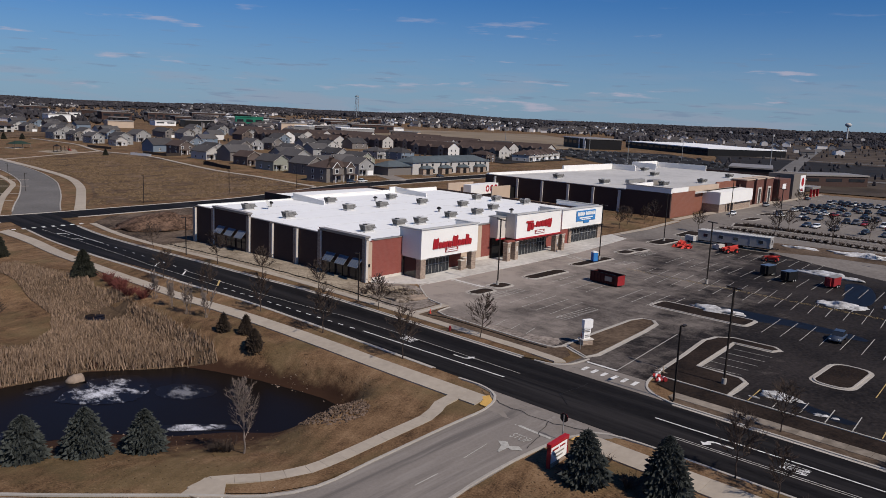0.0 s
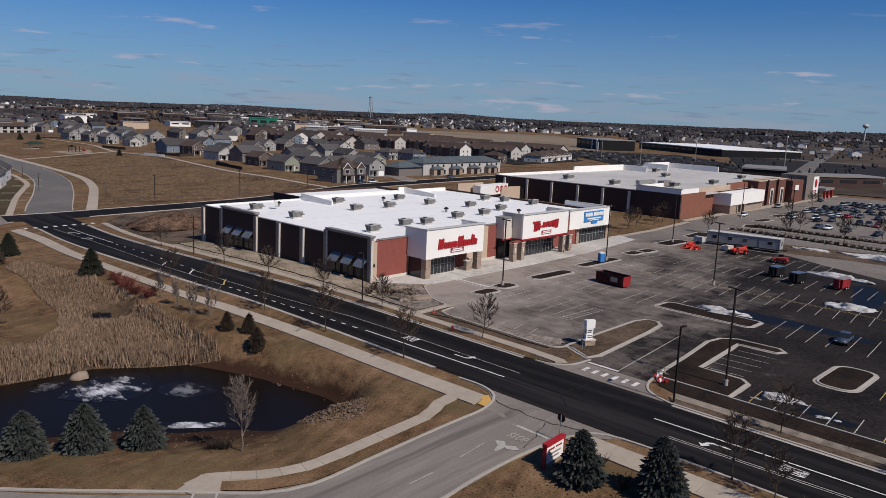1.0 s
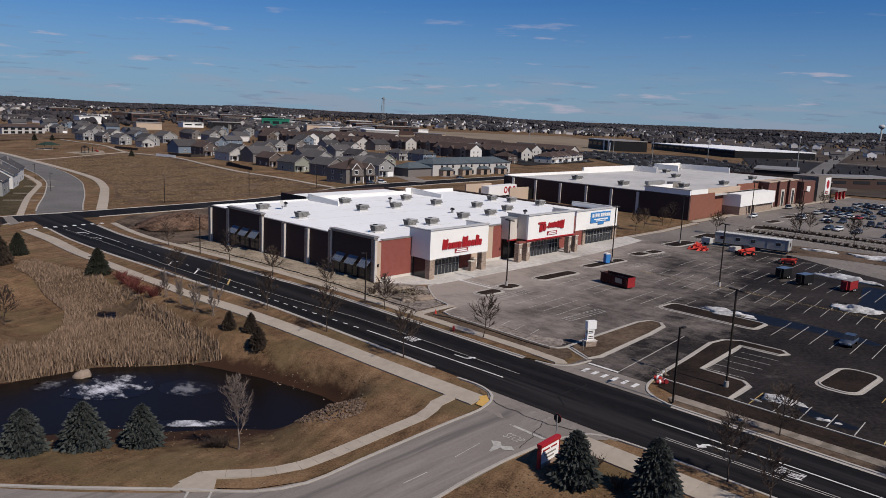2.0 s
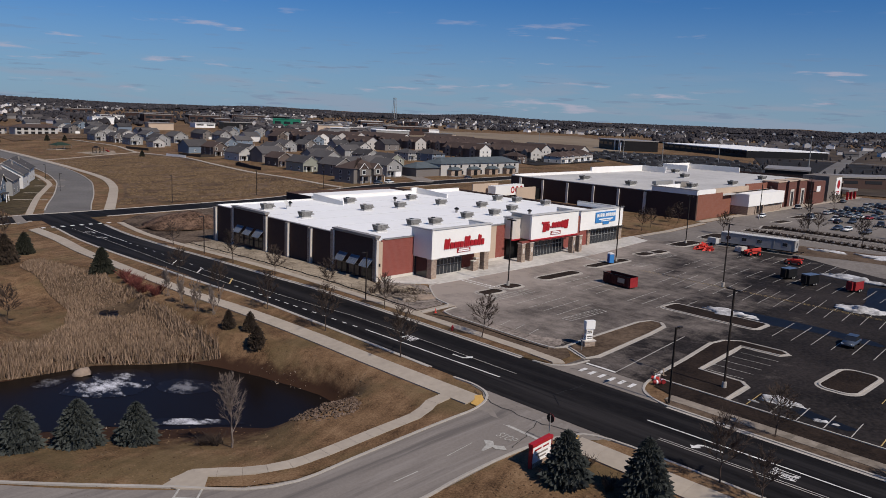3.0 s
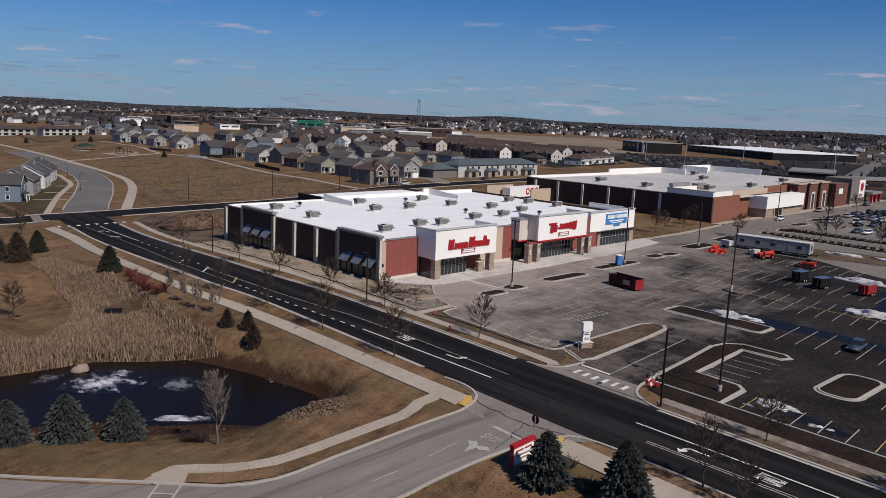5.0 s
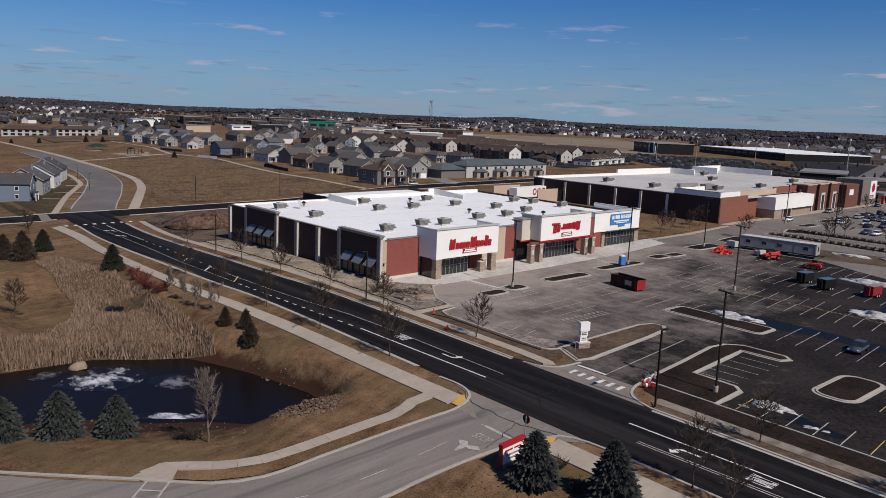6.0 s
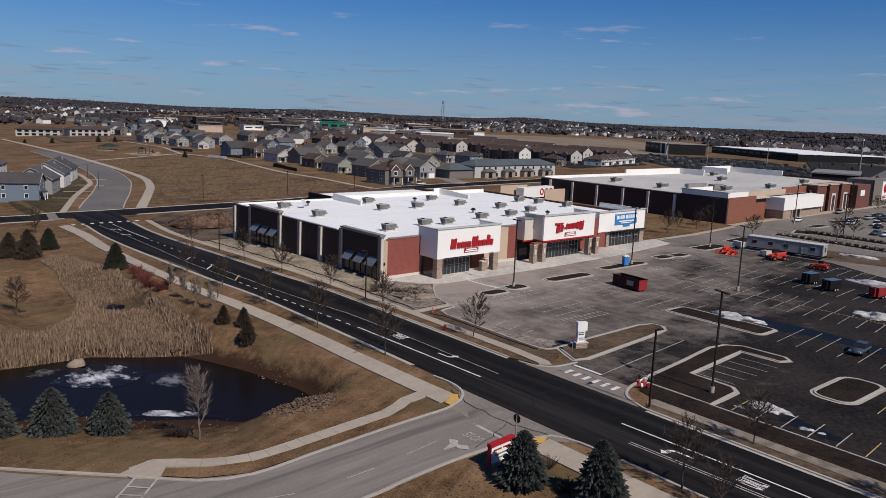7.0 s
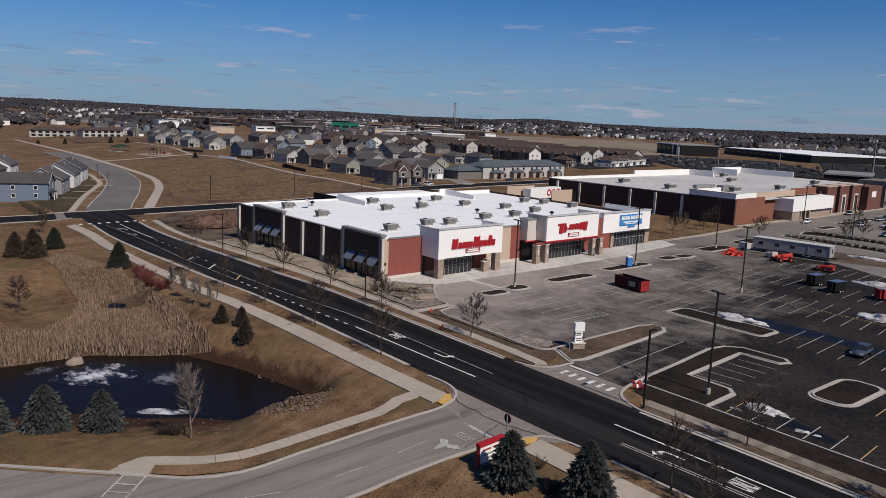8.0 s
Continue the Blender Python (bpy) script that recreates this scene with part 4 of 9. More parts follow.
sp("roof_screen", [(64.2, 70.5, 4.0, 4.4, ROOF - 0.1, 9.3)], M_WSTUCCO)


# sign shapes: plain raised blocks, no letters
def sign_block(name, x0, x1, z0, z1, material, y, parent, deep=0.2):
    bm = boxes((x0, x1, y - deep, y - 0.02, z0, z1))
    bmesh.ops.bevel(bm, geom=[g for g in bm.edges if abs(g.verts[0].co.y - g.verts[1].co.y) > 0.1], offset=min(x1 - x0, z1 - z0) * 0.25, segments=2, affect="EDGES")
    return part(name, skewed(bm), material, parent)


def sign_marks(label, x0, x1, z0, z1, marks, material, y):
    """One sign of plain rounded blocks: (start, width, low, high) in fractions of its face, the wider ones slotted."""
    e = thing("store_sign", label, "shop sign")
    for a, w, lo, hi in marks:
        xa, xb = x0 + (x1 - x0) * a, x0 + (x1 - x0) * (a + w)
        za, zb = z0 + (z1 - z0) * lo, z0 + (z1 - z0) * hi
        n = 2 if w < 0.11 else 3
        bm = bmesh.new()
        for k in range(n):
            c, st = xa + (xb - xa) * k / n, (xb - xa) / n
            box(bm, c + st * 0.04, c + st * 0.9, y - 0.2, y - 0.02, za, zb - (zb - za) * 0.06 * (k % 2))
        bmesh.ops.bevel(bm, geom=[g for g in bm.edges if abs(g.verts[0].co.y - g.verts[1].co.y) > 0.1], offset=(xb - xa) / n * 0.26, segments=2, affect="EDGES")
        box(bm, xa + (xb - xa) * 0.05, xb - (xb - xa) * 0.08, y - 0.16, y - 0.03, za + (zb - za) * 0.14, za + (zb - za) * 0.86)
        for v in bm.verts:
            v.co.x += 0.12 * (v.co.z - z0)
        part("mark", skewed(bm), material, e)
    return e


def notice(x0, x1, z0, z1, y):
    e = thing("notice_board", "small red notice with white bars under the sign", "notice")
    board = part("board", skewed(boxes((x0, x1, y - 0.12, y - 0.02, z0, z1))), M_REDPAINT, e)
    for lo, hi, ins in ((0.14, 0.42, 0.06), (0.56, 0.86, 0.14)):
        part("text_bar", skewed(boxes((x0 + (x1 - x0) * ins, x1 - (x1 - x0) * ins, y - 0.15, y - 0.12, z0 + (z1 - z0) * lo, z0 + (z1 - z0) * hi))), M_SIGNWHITE, board)


sign_marks("raised red sign marks on the white stucco block", 12.6, 24.4, 5.95, 8.15,
           [(0.0, 0.13, 0.0, 0.95), (0.145, 0.085, 0.0, 0.6), (0.24, 0.135, 0.0, 0.6), (0.385, 0.085, 0.0, 0.6), (0.485, 0.14, 0.0, 1.0), (0.635, 0.09, 0.0, 0.6), (0.735, 0.085, 0.0, 0.6), (0.83, 0.085, 0.0, 1.0), (0.925, 0.07, 0.0, 0.6)], M_RED, F)
notice(16.4, 20.3, 5.0, 5.85, F)
tj = sign_marks("heavy raised red sign marks on the white stucco block", 43.8, 54.0, 6.8, 9.1,
                [(0.04, 0.12, 0.0, 0.8), (0.18, 0.1, 0.08, 0.8), (0.36, 0.2, 0.28, 0.86), (0.57, 0.15, 0.28, 0.88), (0.73, 0.12, 0.22, 0.95), (0.85, 0.13, 0.1, 1.0)], M_RED, F)
for xa, xb, za, zb in ((43.8, 46.6, 8.62, 9.05), (47.0, 47.6, 7.6, 7.95)):
    sign_block("bar", xa, xb, za, zb, M_RED, F, tj)
notice(47.4, 51.2, 5.9, 6.75, F)
blue = thing("store_sign", "blue sign panel with plain white marks", "shop sign")
panel = part("panel", skewed(boxes((73.0, 82.4, -0.8, -0.61, 6.1, 8.75))), M_BLUE, blue)
for a, w in ((73.5, 0.8), (74.5, 0.3), (75.0, 0.85), (76.0, 0.85), (77.4, 0.9), (78.45, 0.8), (79.4, 0.75), (80.3, 0.8), (81.2, 0.95)):
    part("mark", skewed(boxes((a, a + w * 0.4, -0.88, -0.79, 7.45, 8.45), (a + w * 0.52, a + w, -0.88, -0.79, 7.5, 8.35), (a + w * 0.3, a + w * 0.6, -0.87, -0.795, 7.7, 8.05))), M_SIGNWHITE, panel)
part("text_bar", skewed(boxes((74.4, 81.0, -0.88, -0.8, 6.75, 7.05))), M_SIGNWHITE, panel)
part("text_bar", skewed(boxes((75.4, 80.0, -0.88, -0.8, 6.35, 6.55))), M_SIGNWHITE, panel)
part("pendant", skewed(boxes((76.6, 79.4, -0.78, -0.61, 5.5, 6.1))), M_BLUE, blue)


M_UNIT = mat("grey_unit_casing", (0.23, 0.222, 0.21), 0.6, 0.25, 2.5, 0.4, 0.05, metal=0.2)


def roof_unit(long, m):
    e = thing("roof_air_unit", "galvanised rooftop air handling unit on the white roof", "air conditioner", m, "rooftop units")
    part("curb", boxes((-long / 2 + 0.1, long / 2 - 0.1, -0.75, 0.75, 0.0, 0.3)), M_LIGHTMETAL, e)
    bm = boxes((-long / 2, long / 2, -0.95, 0.95, 0.3, 1.5))
    for v in bm.verts:
        if v.co.z < 1:
            v.co.x, v.co.y = v.co.x * 0.8, v.co.y * 0.72
    bmesh.ops.bevel(bm, geom=bm.edges[:], offset=0.05, segments=1, affect="EDGES")
    part("casing", bm, M_UNIT, e)
    part("top_panel", boxes((-long / 2 + 0.06, long / 2 - 0.06, -0.9, 0.9, 1.5, 1.53)), M_LIGHTMETAL, e)
    bm = bmesh.new()
    for i in range(7):
        x = -long * 0.38 + long * 0.76 * i / 6
        tube(bm, (x * 0.86, -0.72, 0.4), (x, -0.95, 1.4), 0.02, 0.02, 4)
    part("coil_guard", bm, M_DARKMETAL, e)
    bm = bmesh.new()
    for i in range(5):
        box(bm, -long / 2 * (0.82 + 0.036 * i) - 0.05, -long / 2 * (0.82 + 0.036 * i) + 0.02, -0.6, 0.6, 0.5 + i * 0.18, 0.58 + i * 0.18)
    part("louvre", bm, M_DARKMETAL, e)
    bm = bmesh.new()
    vs = [bm.verts.new(p) for p in ((long / 2, -0.7, 1.3), (long / 2, 0.7, 1.3), (long / 2 + 0.7, 0.7, 0.7), (long / 2 + 0.7, -0.7, 0.7), (long / 2, -0.7, 0.6), (long / 2, 0.7, 0.6))]
    for f in ((0, 3, 2, 1), (0, 4, 3), (1, 2, 5), (4, 5, 2, 3)):
        bm.faces.new([vs[k] for k in f])
    part("intake_hood", bm, M_GREYMETAL, e)
    part("fan_cowl", tube(bmesh.new(), (-long * 0.2, 0, 1.53), (-long * 0.2, 0, 1.66), 0.46, 0.46, 12), M_DARKMETAL, e)
    return e


unit = None
for x, y in ((9.0, 10.2), (20.6, 12.6), (26.3, 11.6), (40.0, 14.6), (50.5, 15.0), (61.5, 18.5), (59.5, 27.4), (53, 36.5), (53, 48.5), (38.5, 37), (27.5, 37.2), (32.3, 50.2), (6.9, 33.9), (6.8, 49.6), (76, 36), (78.6, 30.8), (80.4, 21.8)):
    m = Matrix.Translation((x, y + SKEW * x - 0.6, ROOF)) @ pose(0, 0, 0, 0, 0, 2)
    unit = roof_unit(2.85, m) if unit is None else copy_thing(unit, m)
dish = thing("satellite_dish", "small pale satellite dish on the roof", "dish", Matrix.Translation((11.8, 48.5, ROOF)))
part("mast", tube(bmesh.new(), (0, 0, 0), (0, 0, 1.1), 0.06, 0.05), M_GREYMETAL, dish)
bm = bmesh.new()
bmesh.ops.create_cone(bm, cap_ends=True, segments=16, radius1=0.85, radius2=0.25, depth=0.25, matrix=pose(0, -0.1, 1.5, 60, 0, 25))
part("reflector", bm, M_LIGHTMETAL, dish)
vent = None
for x, y in ((46.5, 49.0), (60.5, 13.2), (45.6, 24.4), (15, 52)):
    m = Matrix.Translation((x, y, ROOF))
    if vent is None:
        vent = thing("roof_vent", "small dark mushroom vent on the roof", "vent", m, "roof vents")
        part("pipe", tube(bmesh.new(), (0, 0, 0), (0, 0, 0.9), 0.3, 0.3, 10), M_GREYMETAL, vent)
        part("hood", tube(tube(bmesh.new(), (0, 0, 0.8), (0, 0, 1.05), 0.62, 0.55, 12), (0, 0, 1.05), (0, 0, 1.3), 0.55, 0.15, 12), M_DARKMETAL, vent)
    else:
        copy_thing(vent, m)
# concrete forecourt along the front
setting("pavement_front", drape([(0.5, -1.2), (4.5, -5.8), (8.6, -8.3), (12, -8.4), (40, -8.0), (62, -7.0), (90, -3.4), (93, 3.0), (86.5, 3.0), (60, 2.4), (40, 1.6), (0.5, 0.2)], 0.16, 4, 0.2), M_FORECOURT, "pale concrete forecourt in front of the stores", "pavement")

# ---- the larger store behind ----
M_TAUPE = mat("taupe_panel", (0.17, 0.145, 0.125), 0.85, 0.12, 2.0, 0.2, 0.1)
big = thing("department_store", "large low store with dark side wall, red brick and white front", "shop building")
BY, BX, BZ = 5.0, 141.0, 0.5


def bp(name, rows, material, parent=big, label=""):
    return [part(name, skewed(boxes(r)), material, parent, label) for r in rows][0]


bp("wall", [(BX, BX + 0.5, BY + 0.5, 84, BZ - 1, 9.0)], M_DBRICK, big, "dark brown side wall in shade")
bp("wall", [(BX + 0.5, 290, 83.5, 84, BZ - 1, 9.5)], M_WSTUCCO)
bp("wall", [(289.5, 290, BY + 0.5, 83.5, BZ - 1, 9.5)], M_DBRICK)
bp("roof", [(BX + 0.5, 289.5, BY + 0.5, 83.5, 8.2, 8.6)], M_ROOFGREY, big, "weathered grey-white flat roof")
bp("coping", [(BX - 0.1, BX + 0.6, 22, 84, 9.0, 9.25)], M_TRIM)
for y in (24, 34.5, 45, 56.5, 68, 79):
    bp("pilaster", [(BX - 0.5, BX, y - 0.45, y + 0.45, BZ - 1, 8.6)], M_TRIM, big, "pale pilaster")
bp("corner_wall", [(BX - 0.3, BX + 0.5, BY, 21.5, BZ - 1, 9.3)], M_DBRICK, big, "dark brick corner")
bp("corner_band", [(BX - 0.35, BX + 0.5, BY, 21.5, 9.3, 10.9), (BX + 0.5, 160, 21.0, 21.5, 8.6, 10.9)], M_WSTUCCO, big, "pale stucco band round the corner")
bp("corner_coping", [(BX - 0.5, BX + 0.6, BY - 0.1, 21.6, 10.9, 11.05)], M_CAP)
bp("wall", [(BX + 0.5, 160, BY, BY + 0.5, BZ - 1, 9.4)], M_OBRICK, big, "red brick front")
bp("fascia", [(BX + 0.5, 154, BY - 0.05, BY + 0.45, 9.4, 10.9)], M_WSTUCCO)
bp("fascia", [(154, 186, BY + 2.0, BY + 2.5, 8.6, 10.6)], M_TAN)
bp("wall", [(154, 204, BY + 2.0, BY + 2.5, BZ - 1, 8.6)], M_OBRICK)
bp("wall", [(186, 206, BY + 3.0, BY + 3.5, 8.6, 11.0)], M_OBRICK)
bp("entrance_block", [(171.5, 204, BY - 4.5, BY + 2.0, 4.3, 8.6)], M_WSTUCCO, big, "long white stucco entrance block")
bp("entrance_base", [(172, 178, BY - 4.2, BY + 2.0, BZ - 1, 4.3), (186, 204, BY - 3.6, BY + 2.0, BZ - 1, 4.3)], M_STONE)
bp("glazing", [(178, 186, BY - 3.2, BY + 2.0, BZ - 1, 4.3)], M_GLASS)
for x in (178.2, 181.5, 184.8):
    bp("pier", [(x, x + 0.9, BY - 4.4, BY - 3.4, BZ - 1, 4.3)], M_STONE)
M_DUSKBRICK = brick_mat("dusky_red_brick", (0.125, 0.05, 0.038), (0.165, 0.068, 0.052), (0.17, 0.11, 0.09), 0.6, 0.2)
for x in (206, 217.5, 229):
    t = bp("brick_tower", [(x, x + 8.5, BY - 1.0, BY + 5, BZ - 1, 11.2)], M_DUSKBRICK, big, "red brick tower bay")
    bp("tower_cap", [(x - 0.3, x + 8.8, BY - 1.3, BY + 5, 11.2, 11.6)], M_TAN, t)
    bp("tower_panel", [(x + 2.2, x + 6.0, BY - 1.15, BY - 1.0, 1.5, 8.0)], M_TRIM, t)
    bp("tower_window", [(x + 3.0, x + 5.2, BY - 1.22, BY - 1.15, 1.5, 7.2)], M_GLASS, t)
bp("wall", [(204, 290, BY + 1.0, BY + 1.5, BZ - 1, 9.6)], M_DBRICK)
t = bp("brick_tower", [(240, 254, BY - 3, BY + 4, BZ - 1, 10.6)], M_DUSKBRICK, big, "red brick bay with a pale notice")
bp("notice", [(243.5, 248, BY - 3.12, BY - 3.0, 6.3, 8.6)], M_SIGNWHITE, t)
t = bp("white_tower", [(258, 276, BY - 3, BY + 8, BZ - 1, 12.2)], M_TAUPE, big, "tall taupe sign tower")
bp("sign_face", [(267.4, 274.6, BY - 3.15, BY - 3.0, 3.8, 11.4)], M_SIGNWHITE, t)
for z in (4.3, 5.0):
    bp("text_bar", [(268.5, 272.5, BY - 3.22, BY - 3.15, z, z + 0.4)], M_RED, t)
bm = bmesh.new()
bmesh.ops.create_circle(bm, cap_ends=True, segments=24, radius=1.9, matrix=pose(271.0, BY - 3.2, 8.4, 90, 0, 0))
part("sign_disc", skewed(bm), M_RED, t)
bp("canopy", [(277, 290, BY - 6, BY + 1, 5.0, 6.0)], M_CAP)
for x in (278, 283, 288.5):
    bp("red_column", [(x, x + 0.9, BY - 5.6, BY - 4.7, BZ - 1, 5.0)], M_RED)
for x0, x1, zt in ((141.5, 196, 9.6), (196, 240, 11.2), (240, 262, 10.0), (262, 289.5, 11.6)):
    bp("parapet", [(x0, x1, 82.6, 83.4, 8.4, zt)], M_WSTUCCO)
bp("parapet", [(240, 240.6, 70, 82.6, 8.4, 11.2), (262, 262.6, 70, 82.6, 8.4, 11.6), (288.8, 289.4, 55, 82.6, 8.4, 11.2)], M_WSTUCCO)
for x, y in ((246, 68), (220, 50), (175, 24), (206, 22), (252, 28.5), (221, 14), (160, 62), (158, 40)):
    copy_thing(unit, Matrix.Translation((x, y + SKEW * x, 8.6)) @ Matrix.Diagonal((1.6, 1.4, 1.15, 1)))
duct = thing("roof_plant", "long grey roof plant with ducts on the big store", "air conditioner", Matrix.Translation((163, 38, 8.6)))
part("duct", boxes((0, 12, 0, 1.6, 0.8, 2.0), (1, 1.3, 0, 1.6, 0, 0.8), (10, 10.3, 0, 1.6, 0, 0.8)), M_GREYMETAL, duct)
part("unit_box", boxes((9, 15, -5, -2.5, 0, 2.0), (2, 6, -3.5, -2, 0, 1.0)), M_CAP, duct)
dumps = thing("loading_wall", "tan loading dock wall with white trailer behind", "wall")
part("wall", boxes((114, 128, 84, 84.4, 0, 6.9)), M_TAN, dumps)
part("wall", boxes((127, 138, 74, 74.4, 0, 6.1)), M_TAN, dumps)
part("gate", boxes((138, 140.9, 74.1, 74.3, 0, 5.4)), M_DARKMETAL, dumps)
trl = thing("box_trailer", "white box trailer with three plain red rings", "trailer", Matrix.Translation((121.5, 79.5, 1.0)) @ pose(0, 0, 0, 0, 0, 8) @ Matrix.Scale(1.3, 4))
part("body", boxes((0, 15, 0, 2.6, 1.1, 4.0)), M_SIGNWHITE, trl)
part("chassis", boxes((0.5, 14, 0.4, 2.2, 0.7, 1.1)), M_DARKMETAL, trl)
for i in range(3):
    bm = bmesh.new()
    for k in range(20):
        a, b = 2 * math.pi * k / 20, 2 * math.pi * (k + 1) / 20
        vs = [bm.verts.new((9.0 + i * 2.3 + r * math.cos(c), -0.02, 2.6 + r * math.sin(c))) for r, c in ((0.55, a), (0.55, b), (1.0, b), (1.0, a))]
        bm.faces.new(vs)
    part("ring", bm, M_RED, trl)
for x in (2.0, 3.2, 12.5):
    part("wheel", tube(bmesh.new(), (x, 0.1, 0.5), (x, 2.5, 0.5), 0.5, 0.5, 12), M_TYRE, trl)

# ---- dwellings ----
def house(w, d, eave, wall, m, roof=None, kind="gable", porch=True, garage=True, label="", group="houses of the estate", fine=True, pitch=None):
    """A two-storey dwelling: w along x, d along y, ridge along y, gable towards -y."""
    e = thing("house", label or f"two-storey {wall} sided house with dark shingle roof", "house", m, group)
    W, R = M_SIDINGS[wall], roof or M_SHINGLE
    rise = w * (0.29 if pitch is None else pitch) if kind == "gable" else w * 0.24
    bm = bmesh.new()
    a = [bm.verts.new(p) for p in ((-w / 2, 0, -1), (w / 2, 0, -1), (w / 2, 0, eave), (0, 0, eave + (rise if kind == "gable" else 0)), (-w / 2, 0, eave))]
    b = [bm.verts.new((v.co.x, d, v.co.z)) for v in a]
    bm.faces.new(a)
    bm.faces.new(b[::-1])
    for i in range(5):
        bm.faces.new((a[i], b[i], b[(i + 1) % 5], a[(i + 1) % 5]))
    bmesh.ops.recalc_face_normals(bm, faces=bm.faces[:])
    part("wall", bm, W, e)
    bm = bmesh.new()
    o, th = 0.45, 0.2
    if kind == "gable":
        for s in (-1, 1):
            low = (s * (w / 2 + o), eave - o * rise / (w / 2))
            q = [bm.verts.new(p) for p in ((low[0], -o, low[1] + 0.03), (0, -o, eave + rise + 0.03), (0, d + o, eave + rise + 0.03), (low[0], d + o, low[1] + 0.03))]
            u = [bm.verts.new((v.co.x, v.co.y, v.co.z + th)) for v in q]
            bm.faces.new(q)
            bm.faces.new(u)
            for i in range(4):
                bm.faces.new((q[i], q[(i + 1) % 4], u[(i + 1) % 4], u[i]))
    else:
        c = [bm.verts.new(p) for p in ((-w / 2 - o, -o, eave), (w / 2 + o, -o, eave), (w / 2 + o, d + o, eave), (-w / 2 - o, d + o, eave))]
        t0, t1 = bm.verts.new((0, w * 0.42, eave + rise)), bm.verts.new((0, d - w * 0.42, eave + rise))
        for f in ((c[0], c[1], t0), (c[1], c[2], t1, t0), (c[2], c[3], t1), (c[3], c[0], t0, t1), (c[3], c[2], c[1], c[0])):
            bm.faces.new(f)
    bmesh.ops.recalc_face_normals(bm, faces=bm.faces[:])
    part("roof", bm, R, e)
    if kind == "gable":
        bm = bmesh.new()
        for s in (-1, 1):
            tube(bm, (s * (w / 2 + o), -o - 0.03, eave - o * rise / (w / 2) + 0.1), (0, -o - 0.03, eave + rise + 0.1), 0.09, 0.09, 4)
        part("bargeboard", bm, M_TRIM, e, "white gable trim")
    k = 0
    for z in (0.9, 3.6) if eave > 4.5 else (0.9,):
        for x in (-w * 0.28, w * 0.22):
            if z < 2 and garage and x > 0:
                continue
            win = part("window", boxes((x - 0.55, x + 0.55, -0.06, 0.0, z, z + 1.35)), M_GLASS, e)
            if fine:
                part("frame", boxes((x - 0.68, x + 0.68, -0.05, 0.01, z - 0.13, z + 1.48)), M_SIGNWHITE, win)
        for s in (-1, 1) if fine else ():
            for y in (d * 0.25, d * 0.7):
                win = part("window", boxes((s * w / 2 - 0.05, s * w / 2 + 0.05, y - 0.5, y + 0.5, z, z + 1.3)), M_GLASS, e)
                part("frame", boxes((s * w / 2 - 0.035, s * w / 2 + 0.035, y - 0.62, y + 0.62, z - 0.12, z + 1.42)), M_SIGNWHITE, win)
    if garage:
        part("garage_door", boxes((w * 0.06, w * 0.44, -0.07, 0.0, 0.0, 2.3)), M_SIGNWHITE, e)
    if porch and fine:
        p = part("porch_roof", boxes((-w * 0.46, -w * 0.04, -1.9, 0.0, 2.65, 2.85)), R, e)
        for x in (-w * 0.44, -w * 0.06):
            part("porch_post", boxes((x - 0.1, x + 0.1, -1.8, -1.6, -0.5, 2.65)), M_SIGNWHITE, p)
        part("front_door", boxes((-w * 0.2, -w * 0.2 + 0.95, -0.08, 0.0, 0.1, 2.2)), M_DARKMETAL, e)
    if fine:
        part("chimney_vent", boxes((w * 0.12, w * 0.12 + 0.5, d * 0.6, d * 0.6 + 0.5, eave, eave + rise + 0.4)), M_CAP, e)
    return e


protos = {}


def put_house(x, y, turn, w, d, eave, wall, kind="gable", roof=None, up=0.0, **kw):
    key = (w, d, eave, wall, kind, roof.name if roof else "", kw.get("fine", True), kw.get("pitch"))
    eave *= 0.9
    m = at(x, y, turn, up)
    if key in protos:
        return copy_thing(protos[key], m)
    protos[key] = house(w, d, eave, wall, m, roof, kind, **kw)
    return protos[key]


rng = random.Random(7)
